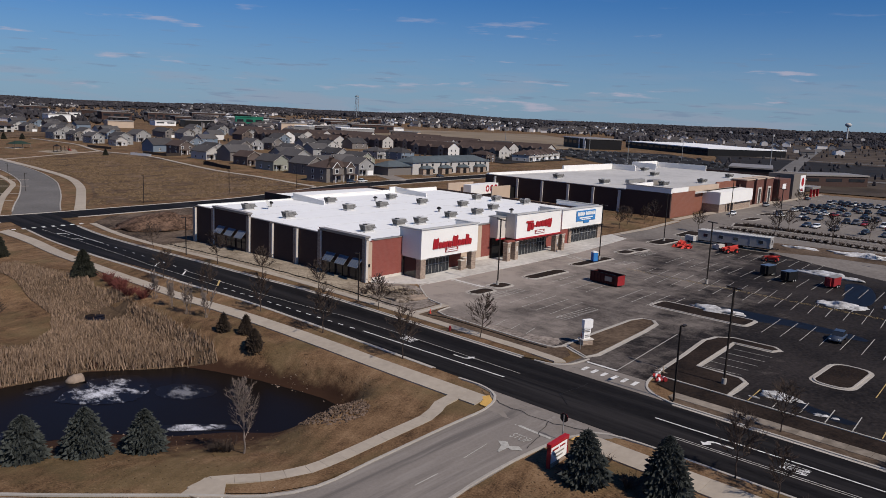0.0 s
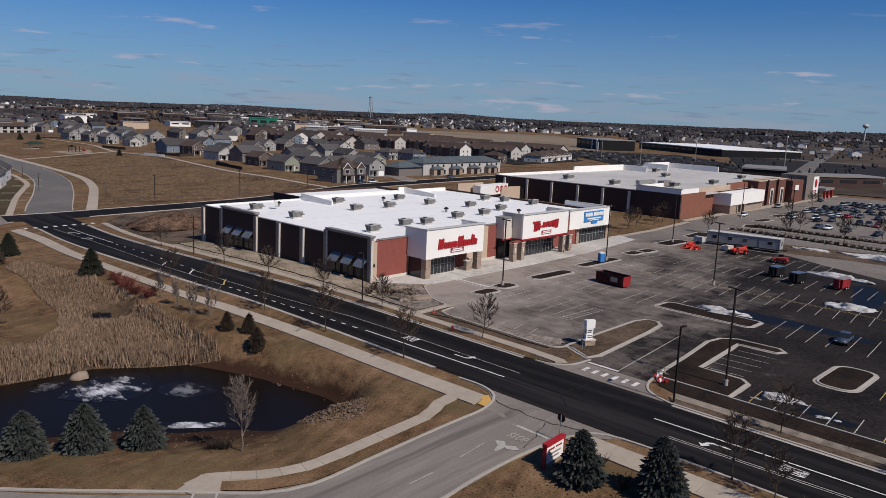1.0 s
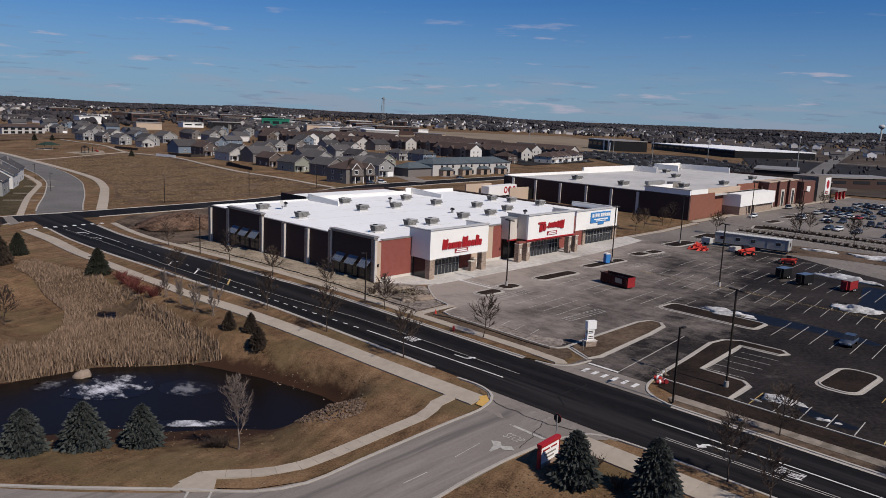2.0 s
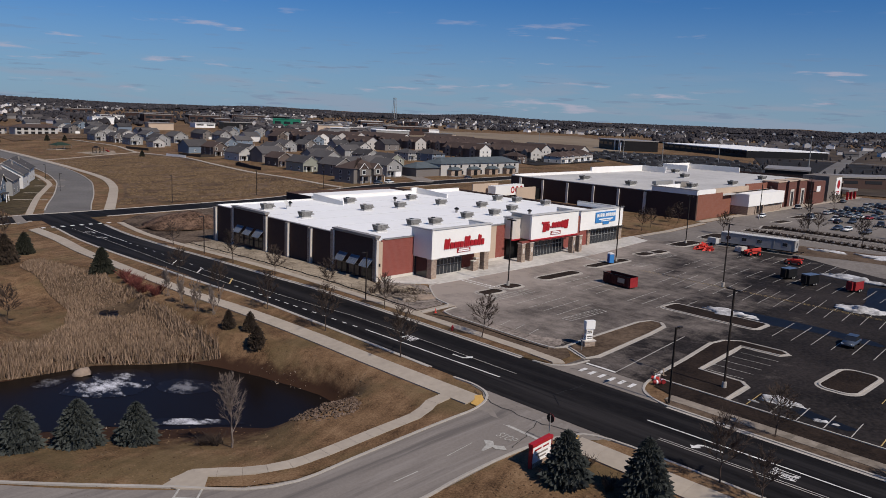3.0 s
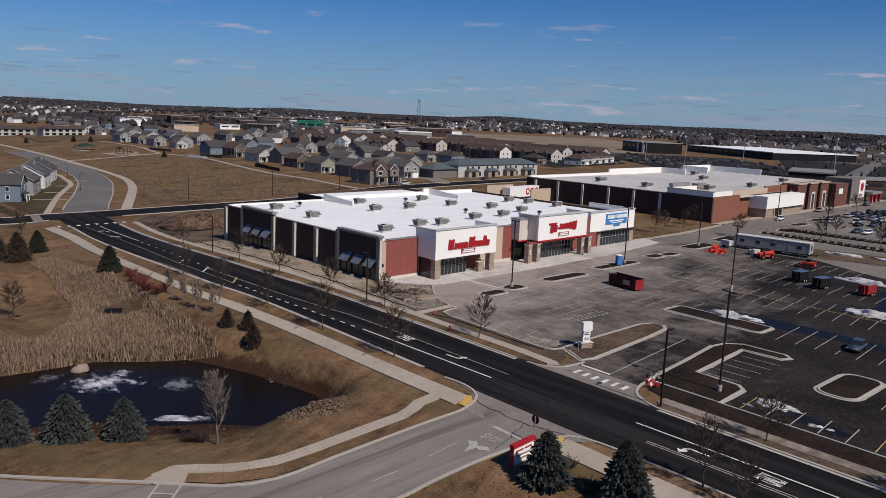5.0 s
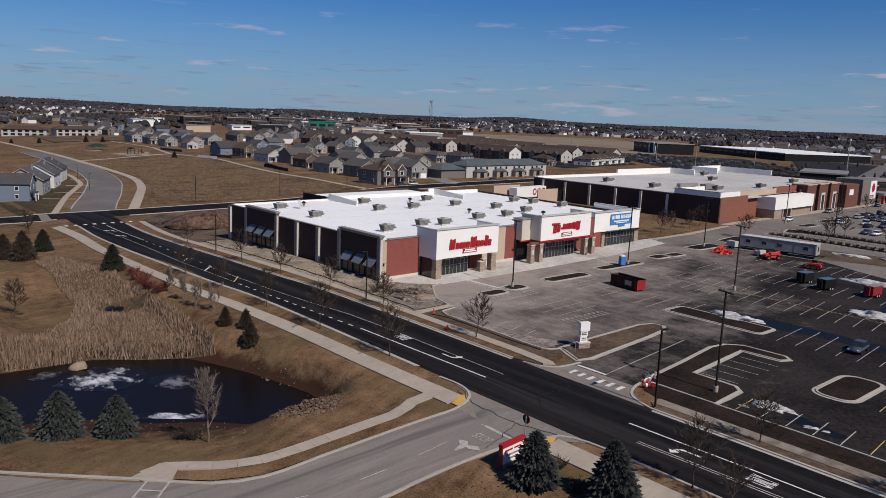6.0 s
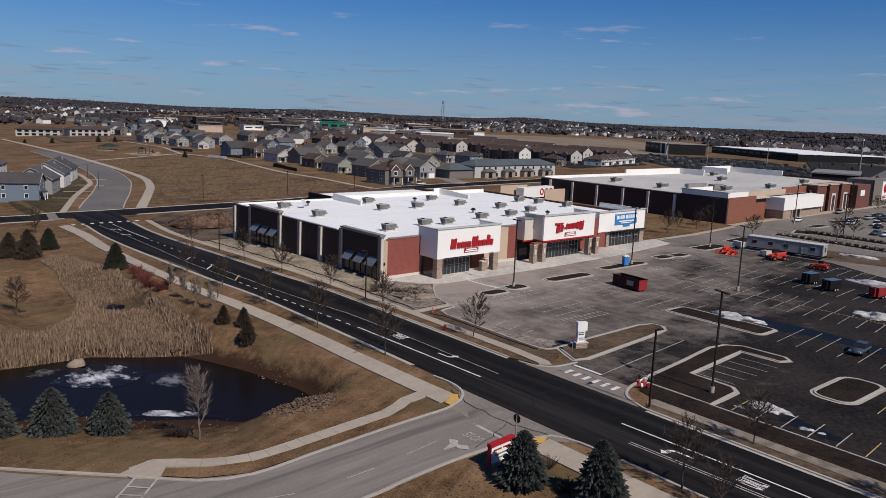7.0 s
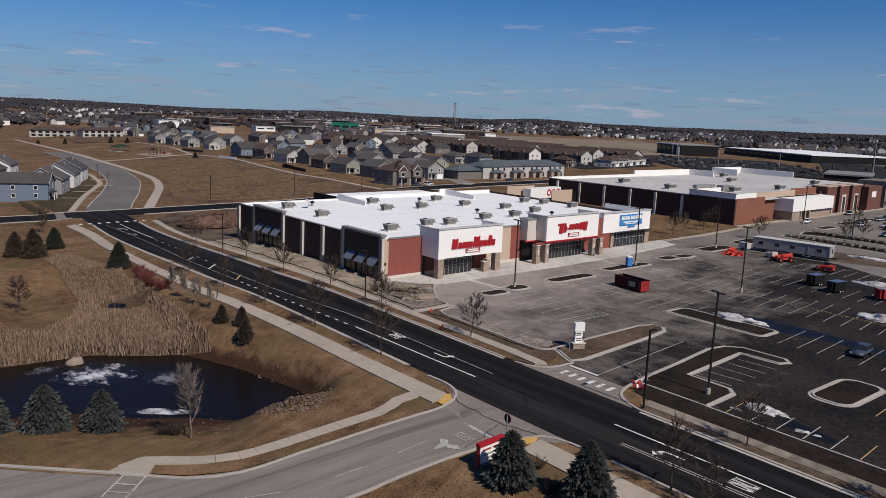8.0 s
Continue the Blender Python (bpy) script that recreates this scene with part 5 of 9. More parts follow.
# the houses seen best, one by one: place, turn, size, colour
for x, y, turn, w, d, eave, wall, kind in (
        (133, 491, 3, 9, 14, 5.4, "grey", "gable"), (136, 464, 3, 8, 13, 5.2, "taupe", "gable"), (136.5, 434, 3, 9, 13, 5.4, "grey", "gable"), (139.7, 405, 3, 8, 9, 4.4, "cream", "gable"), (148, 417, 3, 11, 14, 5.8, "grey", "gable"),
        (180, 456, 3, 12, 15, 5.8, "grey", "gable"), (146, 352, 94, 13, 15, 4.8, "blue", "gable"), (139, 318, 3, 10, 14, 5.8, "brown", "gable"), (134, 279, 3, 10, 15, 5.0, "cream", "gable"), (150, 272, 94, 12, 15, 5.6, "taupe", "gable"),
        (133, 238, 3, 9, 12, 5.0, "brown", "gable"), (128, 207, 3, 10, 14, 5.0, "sage", "gable"), (129, 181, 3, 10.5, 14, 5.8, "taupe", "gable"), (212, 354, 3, 10, 14, 5.4, "grey", "gable"), (229, 354, 3, 11, 14, 5.4, "taupe", "gable"),
        (288, 429, 3, 10, 14, 6.2, "white", "gable"), (186, 210, 3, 11, 15, 5.2, "sage", "gable"), (160, 232, 3, 11, 15, 5.4, "grey", "gable"), (166, 200, 94, 11, 14, 5.2, "grey", "gable"), (150, 300, 3, 10, 14, 5.4, "grey", "gable"),
        (259, 330, 3, 10, 14, 5.4, "cream", "gable"), (272, 370, 94, 10, 14, 5.2, "grey", "gable"), (182, 322, 3, 10, 14, 5.4, "taupe", "gable"), (176, 262, 94, 11, 14, 5.0, "grey", "gable"), (202, 250, 3, 10, 14, 5.2, "grey", "gable"),
        (216, 418, 94, 10, 14, 5.4, "blue", "gable"), (240, 498, 3, 10, 14, 5.4, "grey", "gable"), (316, 520, 3, 10, 14, 5.4, "grey", "gable"), (310, 459, 3, 9, 12, 5.4, "cream", "gable"), (176, 372, 3, 10, 14, 5.4, "blue", "gable"),
        (322, 450, 3, 10, 14, 5.4, "grey", "gable"), (319, 368, 94, 12, 16, 5.4, "taupe", "gable"), (255, 249, 3, 12, 16, 5.4, "blue", "hip"), (245, 262, 3, 10, 13, 5.4, "grey", "hip"), (228, 300, 94, 11, 15, 5.2, "grey", "gable"),
        (157, 540, 3, 10, 14, 5.4, "grey", "gable"), (160, 505, 3, 10, 14, 5.4, "cream", "gable"), (172, 490, 3, 10, 14, 5.4, "blue", "gable"), (306, 222, 3, 10, 13, 5.4, "brown", "hip"), (200, 292, 3, 10, 14, 5.2, "taupe", "gable"),
        (406, 282, 3, 12, 18, 7.5, "cream", "gable"), (347, 279, 3, 11, 15, 6.5, "brown", "hip"), (345, 310, 94, 11, 16, 7.0, "brown", "gable"), (358, 300, 94, 10, 15, 7.0, "cream", "gable")):
    put_house(x, y, turn, w, d, eave, wall, kind, M_SHINGLEBROWN if wall == "brown" else None, garage=False)
# rows that fill the estate behind them
for row in range(7):
    for i in range(13):
        x = 170 + row * 26 + i * 21 + rng.uniform(-4, 4)
        y = 330 + row * 42 + (i - 4) * -13 + rng.uniform(-5, 5)
        if y < 245 or x > 520 or (x < 265 and y < 470) or y + 110 < 1.36 * (x + 88):
            continue
        wall = rng.choice(["grey", "taupe", "cream", "brown", "grey", "white", "blue"])
        put_house(x, y, rng.choice([3, 94, 3, 6]), 11, 14, 5.4, wall, "gable", M_SHINGLEBROWN if wall == "brown" else None, garage=False, fine=False)
for i in range(16):
    put_house(150 + rng.uniform(0, 90), 520 + i * 16, rng.choice([3, 94]), 10, 14, 5.4, rng.choice(["grey", "taupe", "cream", "blue"]), fine=False)


# long brown-roofed rows of town houses, end gables coloured pale as sunlit
def town_row(x, y, long, turn=3, end="white", wide=13.0, eave=6.4):
    e = thing("town_house_row", f"long town house row with brown roof and {end} end gable", "row house", at(x, y, turn), "brown town house rows")
    w, rise = wide / 2, 3.6
    bm = bmesh.new()
    a = [bm.verts.new(p_) for p_ in ((-w, 0.1, -1.5), (w, 0.1, -1.5), (w, 0.1, eave), (0, 0.1, eave + rise), (-w, 0.1, eave))]
    b = [bm.verts.new((v.co.x, long, v.co.z)) for v in a]
    bm.faces.new(b[::-1])
    for i in range(5):
        bm.faces.new((a[i], b[i], b[(i + 1) % 5], a[(i + 1) % 5]))
    # long walls brown for their shade, end gable pale for its sun
    part("wall", bm, M_SIDINGS["brown"], e)
    bm = bmesh.new()
    bm.faces.new([bm.verts.new((v_[0], 0, v_[1])) for v_ in ((-w, -1.5), (w, -1.5), (w, eave), (0, eave + rise), (-w, eave))])
    gable = part("end_wall", bm, M_SIDINGS[end], e, f"{end} end gable coloured as sunlit")
    for z in (0.8, 3.7):
        for dx in (-2.6, 2.0):
            part("window", boxes((dx - 0.5, dx + 0.5, -0.06, 0.0, z, z + 1.3)), M_GLASS, gable)
    for sgn in (-1, 1):
        bm = bmesh.new()
        q = [bm.verts.new(p_) for p_ in ((sgn * (w + 0.5), -0.5, eave - 0.25), (0, -0.5, eave + rise + 0.05), (0, long + 0.5, eave + rise + 0.05), (sgn * (w + 0.5), long + 0.5, eave - 0.25))]
        bm.faces.new(q)
        r_ = bmesh.ops.extrude_face_region(bm, geom=bm.faces[:])
        for v in r_["geom"]:
            if isinstance(v, bmesh.types.BMVert):
                v.co.z += 0.22
        bmesh.ops.recalc_face_normals(bm, faces=bm.faces[:])
        part("roof", bm, M_SHINGLEBROWN, e)
    n = max(2, int(long / 10))
    for k in range(n):
        c = long * (k + 0.5) / n
        bm = bmesh.new()
        f0 = [bm.verts.new((-w - 1.2, c + dy, z)) for dy, z in ((-2.7, -1.2), (2.7, -1.2), (2.7, eave - 0.3), (0, eave + 1.9), (-2.7, eave - 0.3))]
        f1 = [bm.verts.new((-1.4, v.co.y, v.co.z)) for v in f0]
        bm.faces.new(f0[::-1])
        for i in range(4):
            bm.faces.new((f0[(i + 1) % 5], f0[i], f1[i], f1[(i + 1) % 5])).material_index = 1 if i in (2, 3) else 0
        bmesh.ops.recalc_face_normals(bm, faces=bm.faces[:])
        bay = part("gabled_bay", bm, [M_SIDINGS["brown" if k % 2 else "taupe"], M_SHINGLEBROWN], e)
        for z in (0.6, 3.6):
            part("window", boxes((-w - 1.27, -w - 1.2, c - 0.8, c + 0.8, z, z + 1.4)), M_GLASS, bay)
    return e


for x, y, long, end in ((299, 438, 40, "white"), (334, 458, 34, "cream"), (330, 520, 40, "cream"), (362, 466, 30, "cream"), (396, 440, 62, "white"), (372, 316, 72, "white"), (322, 270, 36, "white"), (343, 240, 40, "cream"),
                        (390, 268, 44, "cream"), (420, 330, 50, "cream"), (440, 395, 60, "cream"), (352, 372, 46, "cream"), (300, 372, 30, "cream"), (415, 250, 40, "cream")):
    town_row(x, y, long, 3, end)
# the grey houses at the corner of the residential street
for i, (x, y, wall) in enumerate(((-18.3, 169.0, "blue"), (-11.0, 187, "grey"), (-1.6, 208.5, "white"), (7.0, 231.0, "white"))):
    if i == 0:
        put_house(x, y, 66, 10.5, 15, 6.4, wall, garage=False, pitch=0.27)
    else:
        put_house(x - 7.4, y - 4.2, -24, 13.0, 14.5, 5.9, wall, garage=False, pitch=0.3)
        put_house(x - 0.4, y + 2.2, 66, 6.0, 8.0, 5.6, wall, garage=False, pitch=0.3)
    put_house(x - 27, y + 27, -24, 11.5, 13, 5.6, ("white", "grey", "cream", "white")[i], garage=False, pitch=0.3)
    put_house(x - 47, y + 36, 66, 11.5, 15, 5.6, ("grey", "white", "grey", "cream")[i], garage=False, pitch=0.3)


# the double house at the estate's corner: a hipped body with two gabled fronts and porches
def double_house(m):
    e = house(17.5, 12, 6.0, "taupe", m, M_SHINGLEBROWN, "hip", porch=False, garage=False, label="brown double house with two white-trimmed gabled fronts")
    for x in (-4.2, 4.2):
        b = part("gable_front", boxes((x - 2.4, x + 2.4, -1.6, -0.07, -1, 6.0)), M_SIDINGS["taupe"], e)
        bm = bmesh.new()
        f0 = [bm.verts.new((x + dx, -1.62, z)) for dx, z in ((-2.5, 6.0), (2.5, 6.0), (0, 8.2))]
        f1 = [bm.verts.new((x + dx, 3.2, z)) for dx, z in ((-2.5, 6.0), (2.5, 6.0), (0, 8.2))]
        bm.faces.new(f0)
        bm.faces.new((f0[0], f0[2], f1[2], f1[0]))
        bm.faces.new((f0[2], f0[1], f1[1], f1[2]))
        part("gable_roof", bm, M_SHINGLEBROWN, b)
        bm = bmesh.new()
        for s_ in (-1, 1):
            tube(bm, (x + s_ * 2.8, -1.75, 5.8), (x, -1.75, 8.4), 0.12, 0.12, 4)
        part("bargeboard", bm, M_SIGNWHITE, b, "white gable trim")
        part("window", boxes((x - 0.9, x + 0.9, -1.67, -1.6, 3.8, 5.4)), M_GLASS, b)
        for wx0, wx1, wz0, wz1 in ((x - 1.05, x + 1.05, 5.4, 5.55), (x - 1.05, x + 1.05, 3.65, 3.8), (x - 1.05, x - 0.9, 3.8, 5.4), (x + 0.9, x + 1.05, 3.8, 5.4)):
            part("window_trim", boxes((wx0, wx1, -1.7, -1.6, wz0, wz1)), M_SIGNWHITE, b)
        part("porch_roof", boxes((x - 2.6, x + 2.6, -3.6, -1.6, 2.9, 3.15)), M_SHINGLEBROWN, e)
        for px_ in (x - 2.4, x + 2.4):
            part("porch_post", boxes((px_ - 0.14, px_ + 0.14, -3.5, -3.22, -0.6, 2.9)), M_SIGNWHITE, e, "white porch post")
        part("front_door", boxes((x - 0.5, x + 0.5, -1.68, -1.6, 0.1, 2.3)), M_DARKMETAL, e)
    return e


double_house(at(120.5, 153, 6))
# dark board fences behind the gardens
M_DARKBOARD = mat("dark_fence_boards", (0.045, 0.034, 0.028), 0.9, 0.3, 2.0, 0.3, 0.2, rnd=0.4)
for line in ([(113.4, 396), (118, 372)], [(116, 258), (111.5, 238)], [(112, 252), (109, 222)], [(118, 330), (122, 310)], [(122, 310), (132, 312)]):
    fe = thing("garden_fence", "low dark board fence behind the gardens", "fence", None, "garden fences")
    pts_ = straight_pts(line, 2.4)
    for (ax, ay), (bx, by) in zip(pts_, pts_[1:]):
        L_ = math.dist((ax, ay), (bx, by))
        bm = boxes((0.04, L_ - 0.04, -0.03, 0.03, 0.05, 1.6))
        bm.transform(Matrix.Translation((ax, ay, h(ax, ay))) @ Matrix.Rotation(math.atan2(by - ay, bx - ax), 4, "Z"))
        part("fence_panel", bm, M_DARKBOARD, fe)
        part("fence_post", boxes((ax - 0.06, ax + 0.06, ay - 0.06, ay + 0.06, h(ax, ay) - 0.2, h(ax, ay) + 1.75)), M_DARKBOARD, fe)
fe = thing("garden_fence", "white plastic fence behind a garden", "fence", None, "garden fences")
for (ax, ay), (bx, by) in zip(straight_pts([(109, 327), (112.5, 309)], 2.4), straight_pts([(109, 327), (112.5, 309)], 2.4)[1:]):
    bm = boxes((0.04, math.dist((ax, ay), (bx, by)) - 0.04, -0.03, 0.03, 0.05, 1.5))
    bm.transform(Matrix.Translation((ax, ay, h(ax, ay))) @ Matrix.Rotation(math.atan2(by - ay, bx - ax), 4, "Z"))
    part("fence_panel", bm, M_SIGNWHITE, fe)

# ---- paint on the road and the lot ----
paint = thing("road_markings", "white and faded yellow road markings", "road marking", kind="structure")


def stripe(pts, wide, material=M_WHITE, up=0.105, name="painted_line", parent=paint):
    return part(name, sweep(straight_pts(pts, 4), [(-wide / 2, up), (wide / 2, up)]), material, parent)


stripe([(-21.1, -23.7), (-20.5, -49.5)], 0.22)
stripe([(-17.75, -68.6), (-17.4, -84), (-17.2, -130)], 0.2)
stripe([(-17.6, 71.4), (-16.2, 102.6)], 0.2)
stripe([(-20.8, 14), (-20.4, 4.3), (-19.4, -6.7), (-18.1, -16.4), (-17.8, -27), (-17.9, -50)], 0.12, M_FAINT)
stripe([(-19.8, 102.6), (-19.9, 80), (-21.8, 53.7), (-23.2, 37.2), (-23.3, 24), (-23.1, 12.5)], 0.12, M_FAINT)
stripe([(-20.9, 28), (-20.9, 14)], 0.12, M_FAINT)
stripe([(-20.9, -72), (-20.3, -90), (-20.2, -130)], 0.12, M_FAINT)
stripe([(-21.3, -72), (-20.7, -90), (-20.6, -130)], 0.12, M_FAINT)
for a, b in (((-23.3, 24.6), (-20.9, 27.7)), ((-23.0, 12.9), (-20.5, 16.4)), ((-22.9, 36), (-20.6, 39))):
    stripe([a, b], 0.3, M_YELLOW if a[1] < 20 else M_WHITE, 0.115)
for i in range(14):
    f = i / 13
    stripe([(-23.1 + 1.7 * f, 10.9 - 31.9 * f), (-23.0 + 1.7 * f, 9.9 - 31.9 * f)], 0.22, M_WHITE, 0.11)
for i in range(9):
    y = 69 - i * 5.0
    x = -18.0 - (69 - y) * 0.062
    stripe([(x, y), (x - 0.05, y - 1.2)], 0.2, M_WHITE, 0.11)
for i in range(8):
    stripe([(-25.5 + i * 2.45, 105.3 + 0.1 * i), (-25.4 + i * 2.45, 107.0 + 0.1 * i)], 0.9, M_WHITE, 0.11, "crossing_bar")
for i in range(6):
    stripe([(-10.5, -54.4 - i * 1.45), (-8.9, -54.3 - i * 1.45)], 0.55, M_WHITE, 0.1, "crossing_bar")
stripe([(-7.1, -53.0), (-7.1, -57.6)], 0.45, M_WHITE, 0.08, "stop_line")
stripe([(-7.0, -57.5), (15.5, -54.9)], 0.14, M_FAINT, 0.08)
stripe([(-30.0, -58.7), (-30.2, -63.4)], 0.4, M_FAINT, 0.11, "stop_line")
for a, b in (((-36, -59.7), (-40, -60.1)), ((-44, -60.4), (-47, -60.4)), ((-52, -59.8), (-55, -58.8))):
    stripe([a, b], 0.1, M_FAINT, 0.1)
for a, b in (((-64.6, -51.9), (-61.9, -49.0)), ((-63.0, -53.2), (-60.4, -50.3)), ((-63.9, -51.2), (-62.4, -52.6)), ((-62.9, -50.2), (-61.5, -51.5))):
    stripe([a, b], 0.2, M_FAINT, 0.12)


def road_shape(name, pts, x, y, turn, size, material=M_WHITE, up=0.112):
    bm = bmesh.new()
    c, s = math.cos(radians(turn)), math.sin(radians(turn))
    bm.faces.new([bm.verts.new((x + size * (c * a - s * b), y + size * (s * a + c * b), 0)) for a, b in pts])
    bmesh.ops.triangulate(bm, faces=bm.faces[:])
    for v in bm.verts:
        v.co.z = h(v.co.x, v.co.y) + up
    if sum(f.normal.z for f in bm.faces) < 0:
        bmesh.ops.reverse_faces(bm, faces=bm.faces[:])
    return part(name, bm, material, paint)


TURN_ARROW = [(-0.12, -1.5), (0.12, -1.5), (0.14, 0.1), (0.4, 0.42), (0.75, 0.5), (0.75, 0.2), (1.35, 0.72), (0.75, 1.2), (0.75, 0.85), (0.25, 0.75), (-0.08, 0.35)]
TURN_LEFT = [(-a, b) for a, b in TURN_ARROW][::-1]
BOTH_WAYS = [(-0.12, -1.6), (0.12, -1.6), (0.14, -0.2), (0.7, 0.1), (0.62, -0.35), (1.55, 0.35), (0.75, 0.85), (0.8, 0.45), (0, 0.2), (-0.8, 0.45), (-0.75, 0.85), (-1.55, 0.35), (-0.62, -0.35), (-0.7, 0.1), (-0.14, -0.2)]
road_shape("turn_arrow", TURN_LEFT, -18.9, -41.2, 180, 1.1)
road_shape("turn_arrow", TURN_LEFT, -19.0, -76.2, 0, 1.15)
road_shape("turn_arrow", TURN_LEFT, -17.9, 92.6, 0, 1.45)
road_shape("turn_arrow", TURN_LEFT, -18.8, 82.0, 0, 1.3)
road_shape("turn_arrow", BOTH_WAYS, -35.0, -61.6, -90, 1.0, M_FAINT)
for pts in ([(-26.2, -50.5), (-27.6, -56), (-27.4, -61), (-26.4, -66)], [(-27.4, -61), (-30, -61.8), (-34, -63.2)], [(-10.6, -53), (-9.0, -56), (-9.4, -61)], [(-22.2, -60), (-20, -57.4), (-14.4, -57.8)]):
    crk = random.Random(len(pts) + int(pts[0][1]))
    line = [(x + crk.gauss(0, 0.12), y + crk.gauss(0, 0.12)) for x, y in straight_pts(pts, 0.8)]
    part("crack_seal", sweep(line, [(-0.035, 0.118), (0.035, 0.118)]), M_SEAL, paint)


def lettering(name, text, x, y, turn, tall, stretch, material, up=0.115, parent=paint, bold=0.0):
    """Flat letters in the built-in font, laid on the ground."""
    cu = bpy.data.curves.new(name, "FONT")
    cu.body, cu.size, cu.align_x, cu.offset = text, tall, "CENTER", bold
    tmp = bpy.data.objects.new(name, cu)
    me = bpy.data.meshes.new_from_object(tmp)
    bpy.data.objects.remove(tmp)
    ob = new(name, me)
    me.materials.clear()
    me.materials.append(material)
    ob.parent = parent
    ob.matrix_basis = Matrix.Translation((x, y, h(x, y) + up)) @ pose(0, 0, 0, 0, 0, turn) @ Matrix.Diagonal((1, stretch, 1, 1))
    return ob


lettering("lane_word", "ONLY", -18.75, -29.65, 180, 0.66, 5.1, M_WHITE, bold=0.018)
lettering("lane_word", "ONLY", -18.95, -85.1, 0, 0.66, 5.2, M_WHITE, bold=0.018)
lettering("stop_word", "STOP", -33.0, -61.2, -90, 0.95, 1.9, M_FAINT)

# ---- stalls ----
stalls = thing("stall_markings", "rows of worn white parking stall lines", "stall lines", kind="structure")
PITCH = 2.88
for x0, x1, ya, n in ((27.5, 38.8, -21.5, 4), (27.6, 38.9, -36.7, 4), (27.3, 38.0, -62.8, 14), (46.4, 53.6, -31.9, 26), (53.9, 60.4, -25.4, 28), (67.2, 77.8, -25.9, 20), (88.4, 98.4, -28.5, 9), (3.3 + 6.0, 20.6, -26.4, 4), (-3.0, 0.4, -33.6, 3)):
    for k in range(n):
        y = ya - PITCH * k
        if 46 < x0 < 54 and rng.random() < 0.06:
            continue
        stripe([(x0, y - 0.4), (x1, y + 0.5)], 0.11, M_FAINT, 0.075, "stall_line", stalls)
for k in range(5):
    stripe([(3.9 + 2.75 * k, -64.0), (4.2 + 2.75 * k, -69.3)], 0.11, M_FAINT, 0.075, "stall_line", stalls)
for k in range(18):
    stripe([(-4.2, -73.5 - PITCH * k), (0.8, -73.1 - PITCH * k)], 0.12, M_FAINT if k % 5 else M_YELLOW, 0.075, "stall_line", stalls)
for k in range(12):
    stripe([(9.2, -84 - PITCH * k), (19, -83.3 - PITCH * k)], 0.12, M_YELLOW if k < 2 else M_FAINT, 0.075, "stall_line", stalls)
for x in (53.6, 54.2):
    stripe([(x, -24), (x - 1.0, -110)], 0.07, M_YELLOW, 0.08, "cable", stalls)


def hatch(x0, x1, y0, y1, n):
    stripe([(x0, y0), (x1, y0)], 0.12, M_FAINT, 0.075, "hatch_line", stalls)
    stripe([(x0, y1), (x1, y1)], 0.12, M_FAINT, 0.075, "hatch_line", stalls)
    for k in range(n + 1):
        x = x0 + (x1 - x0) * k / n
        stripe([(x, y0), (x, y1)], 0.14, M_FAINT, 0.075, "hatch_line", stalls)


hatch(8.3, 18.2, -39.1, -37.3, 9)
hatch(9.2, 19.0, -23.0, -20.8, 9)
hatch(14.2, 15.8, -17.0, -8.6, 1)
hatch(53.8, 56.0, -13.0, -5.0, 1)
hatch(71.0, 78.0, -18.9, -16.4, 7)
hatch(56.8, 62.0, -21.6, -19.6, 6)
for k in range(8):
    stripe([(14.2, -8.8 - k), (15.8, -9.0 - k)], 0.35, M_WHITE, 0.075, "crossing_bar", stalls)
    stripe([(53.8, -5.4 - k), (56.0, -5.5 - k)], 0.35, M_FAINT, 0.075, "crossing_bar", stalls)


# ---- planted islands ----
def island(poly, label="kerbed island of dark mulch in the car park", fill=M_MULCH, step=3):
    e = thing("traffic_island", label, "traffic island", kind="structure")
    part("bed", drape(poly, 0.14, step), fill, e)
    kerb(straight_pts(poly, 2.5, True), True, e, 0.15, 0.2)
    area = sum(a[0] * b[1] - b[0] * a[1] for a, b in zip(poly, poly[1:] + poly[:1]))
    side = 1 if area > 0 else -1
    gutter(straight_pts(poly, 2.5, True), side * 0.16, side * 0.58, 0.072, e, True)
    return e


island(rounded(9.2, 14.6, -19.8, -17.0, 1.2))
island(rounded(16.2, 20.8, -19.0, -15.9, 1.2))
island(rounded(28.0, 40.4, -18.3, -15.3, 1.4))
island(rounded(46.8, 61.6, -16.5, -13.8, 1.3))
island(rounded(69.0, 74.3, -15.2, -12.0, 1.2))
island(rounded(75.0, 80.2, -15.6, -12.6, 1.2))
island(rounded(89.2, 101.0, -13.8, -9.4, 1.6))
island(rounded(9.2, 19.8, -81.0, -76.3, 1.7))
island(rounded(28.5, 33.4, -60.0, -43.4, 0.9))
island([(-5.5, -51.8), (-3.2, -47.0), (4.0, -46.6), (16.5, -46.3), (19.0, -47.0), (19.3, -48.6), (17.6, -50.0), (12.3, -50.8), (-3.5, -52.3)], "kerbed verge of brown earth beside the entrance", M_DIRT)
island([(-3.2, -61.6), (6, -60.6), (15.5, -59.3), (18.6, -59.8), (20.3, -61.6), (20.5, -67.6), (19.4, -68.8), (18.1, -68.2), (17.8, -62.6), (3.0, -63.8), (2.8, -69.6), (1.6, -70.8), (-4.7, -71.2), (-4.7, -62.4)], "large kerbed bed of dark mulch beside the entrance")
setting("bank_south", drape([(-4.7, -62.6), (-4.7, -71.4), (-4.9, -200), (-8.9, -200), (-8.7, -66.5), (-7.6, -63.5)], 0.1, 6), M_MULCH, "dark mulched strip along the car park edge", "planting bed")
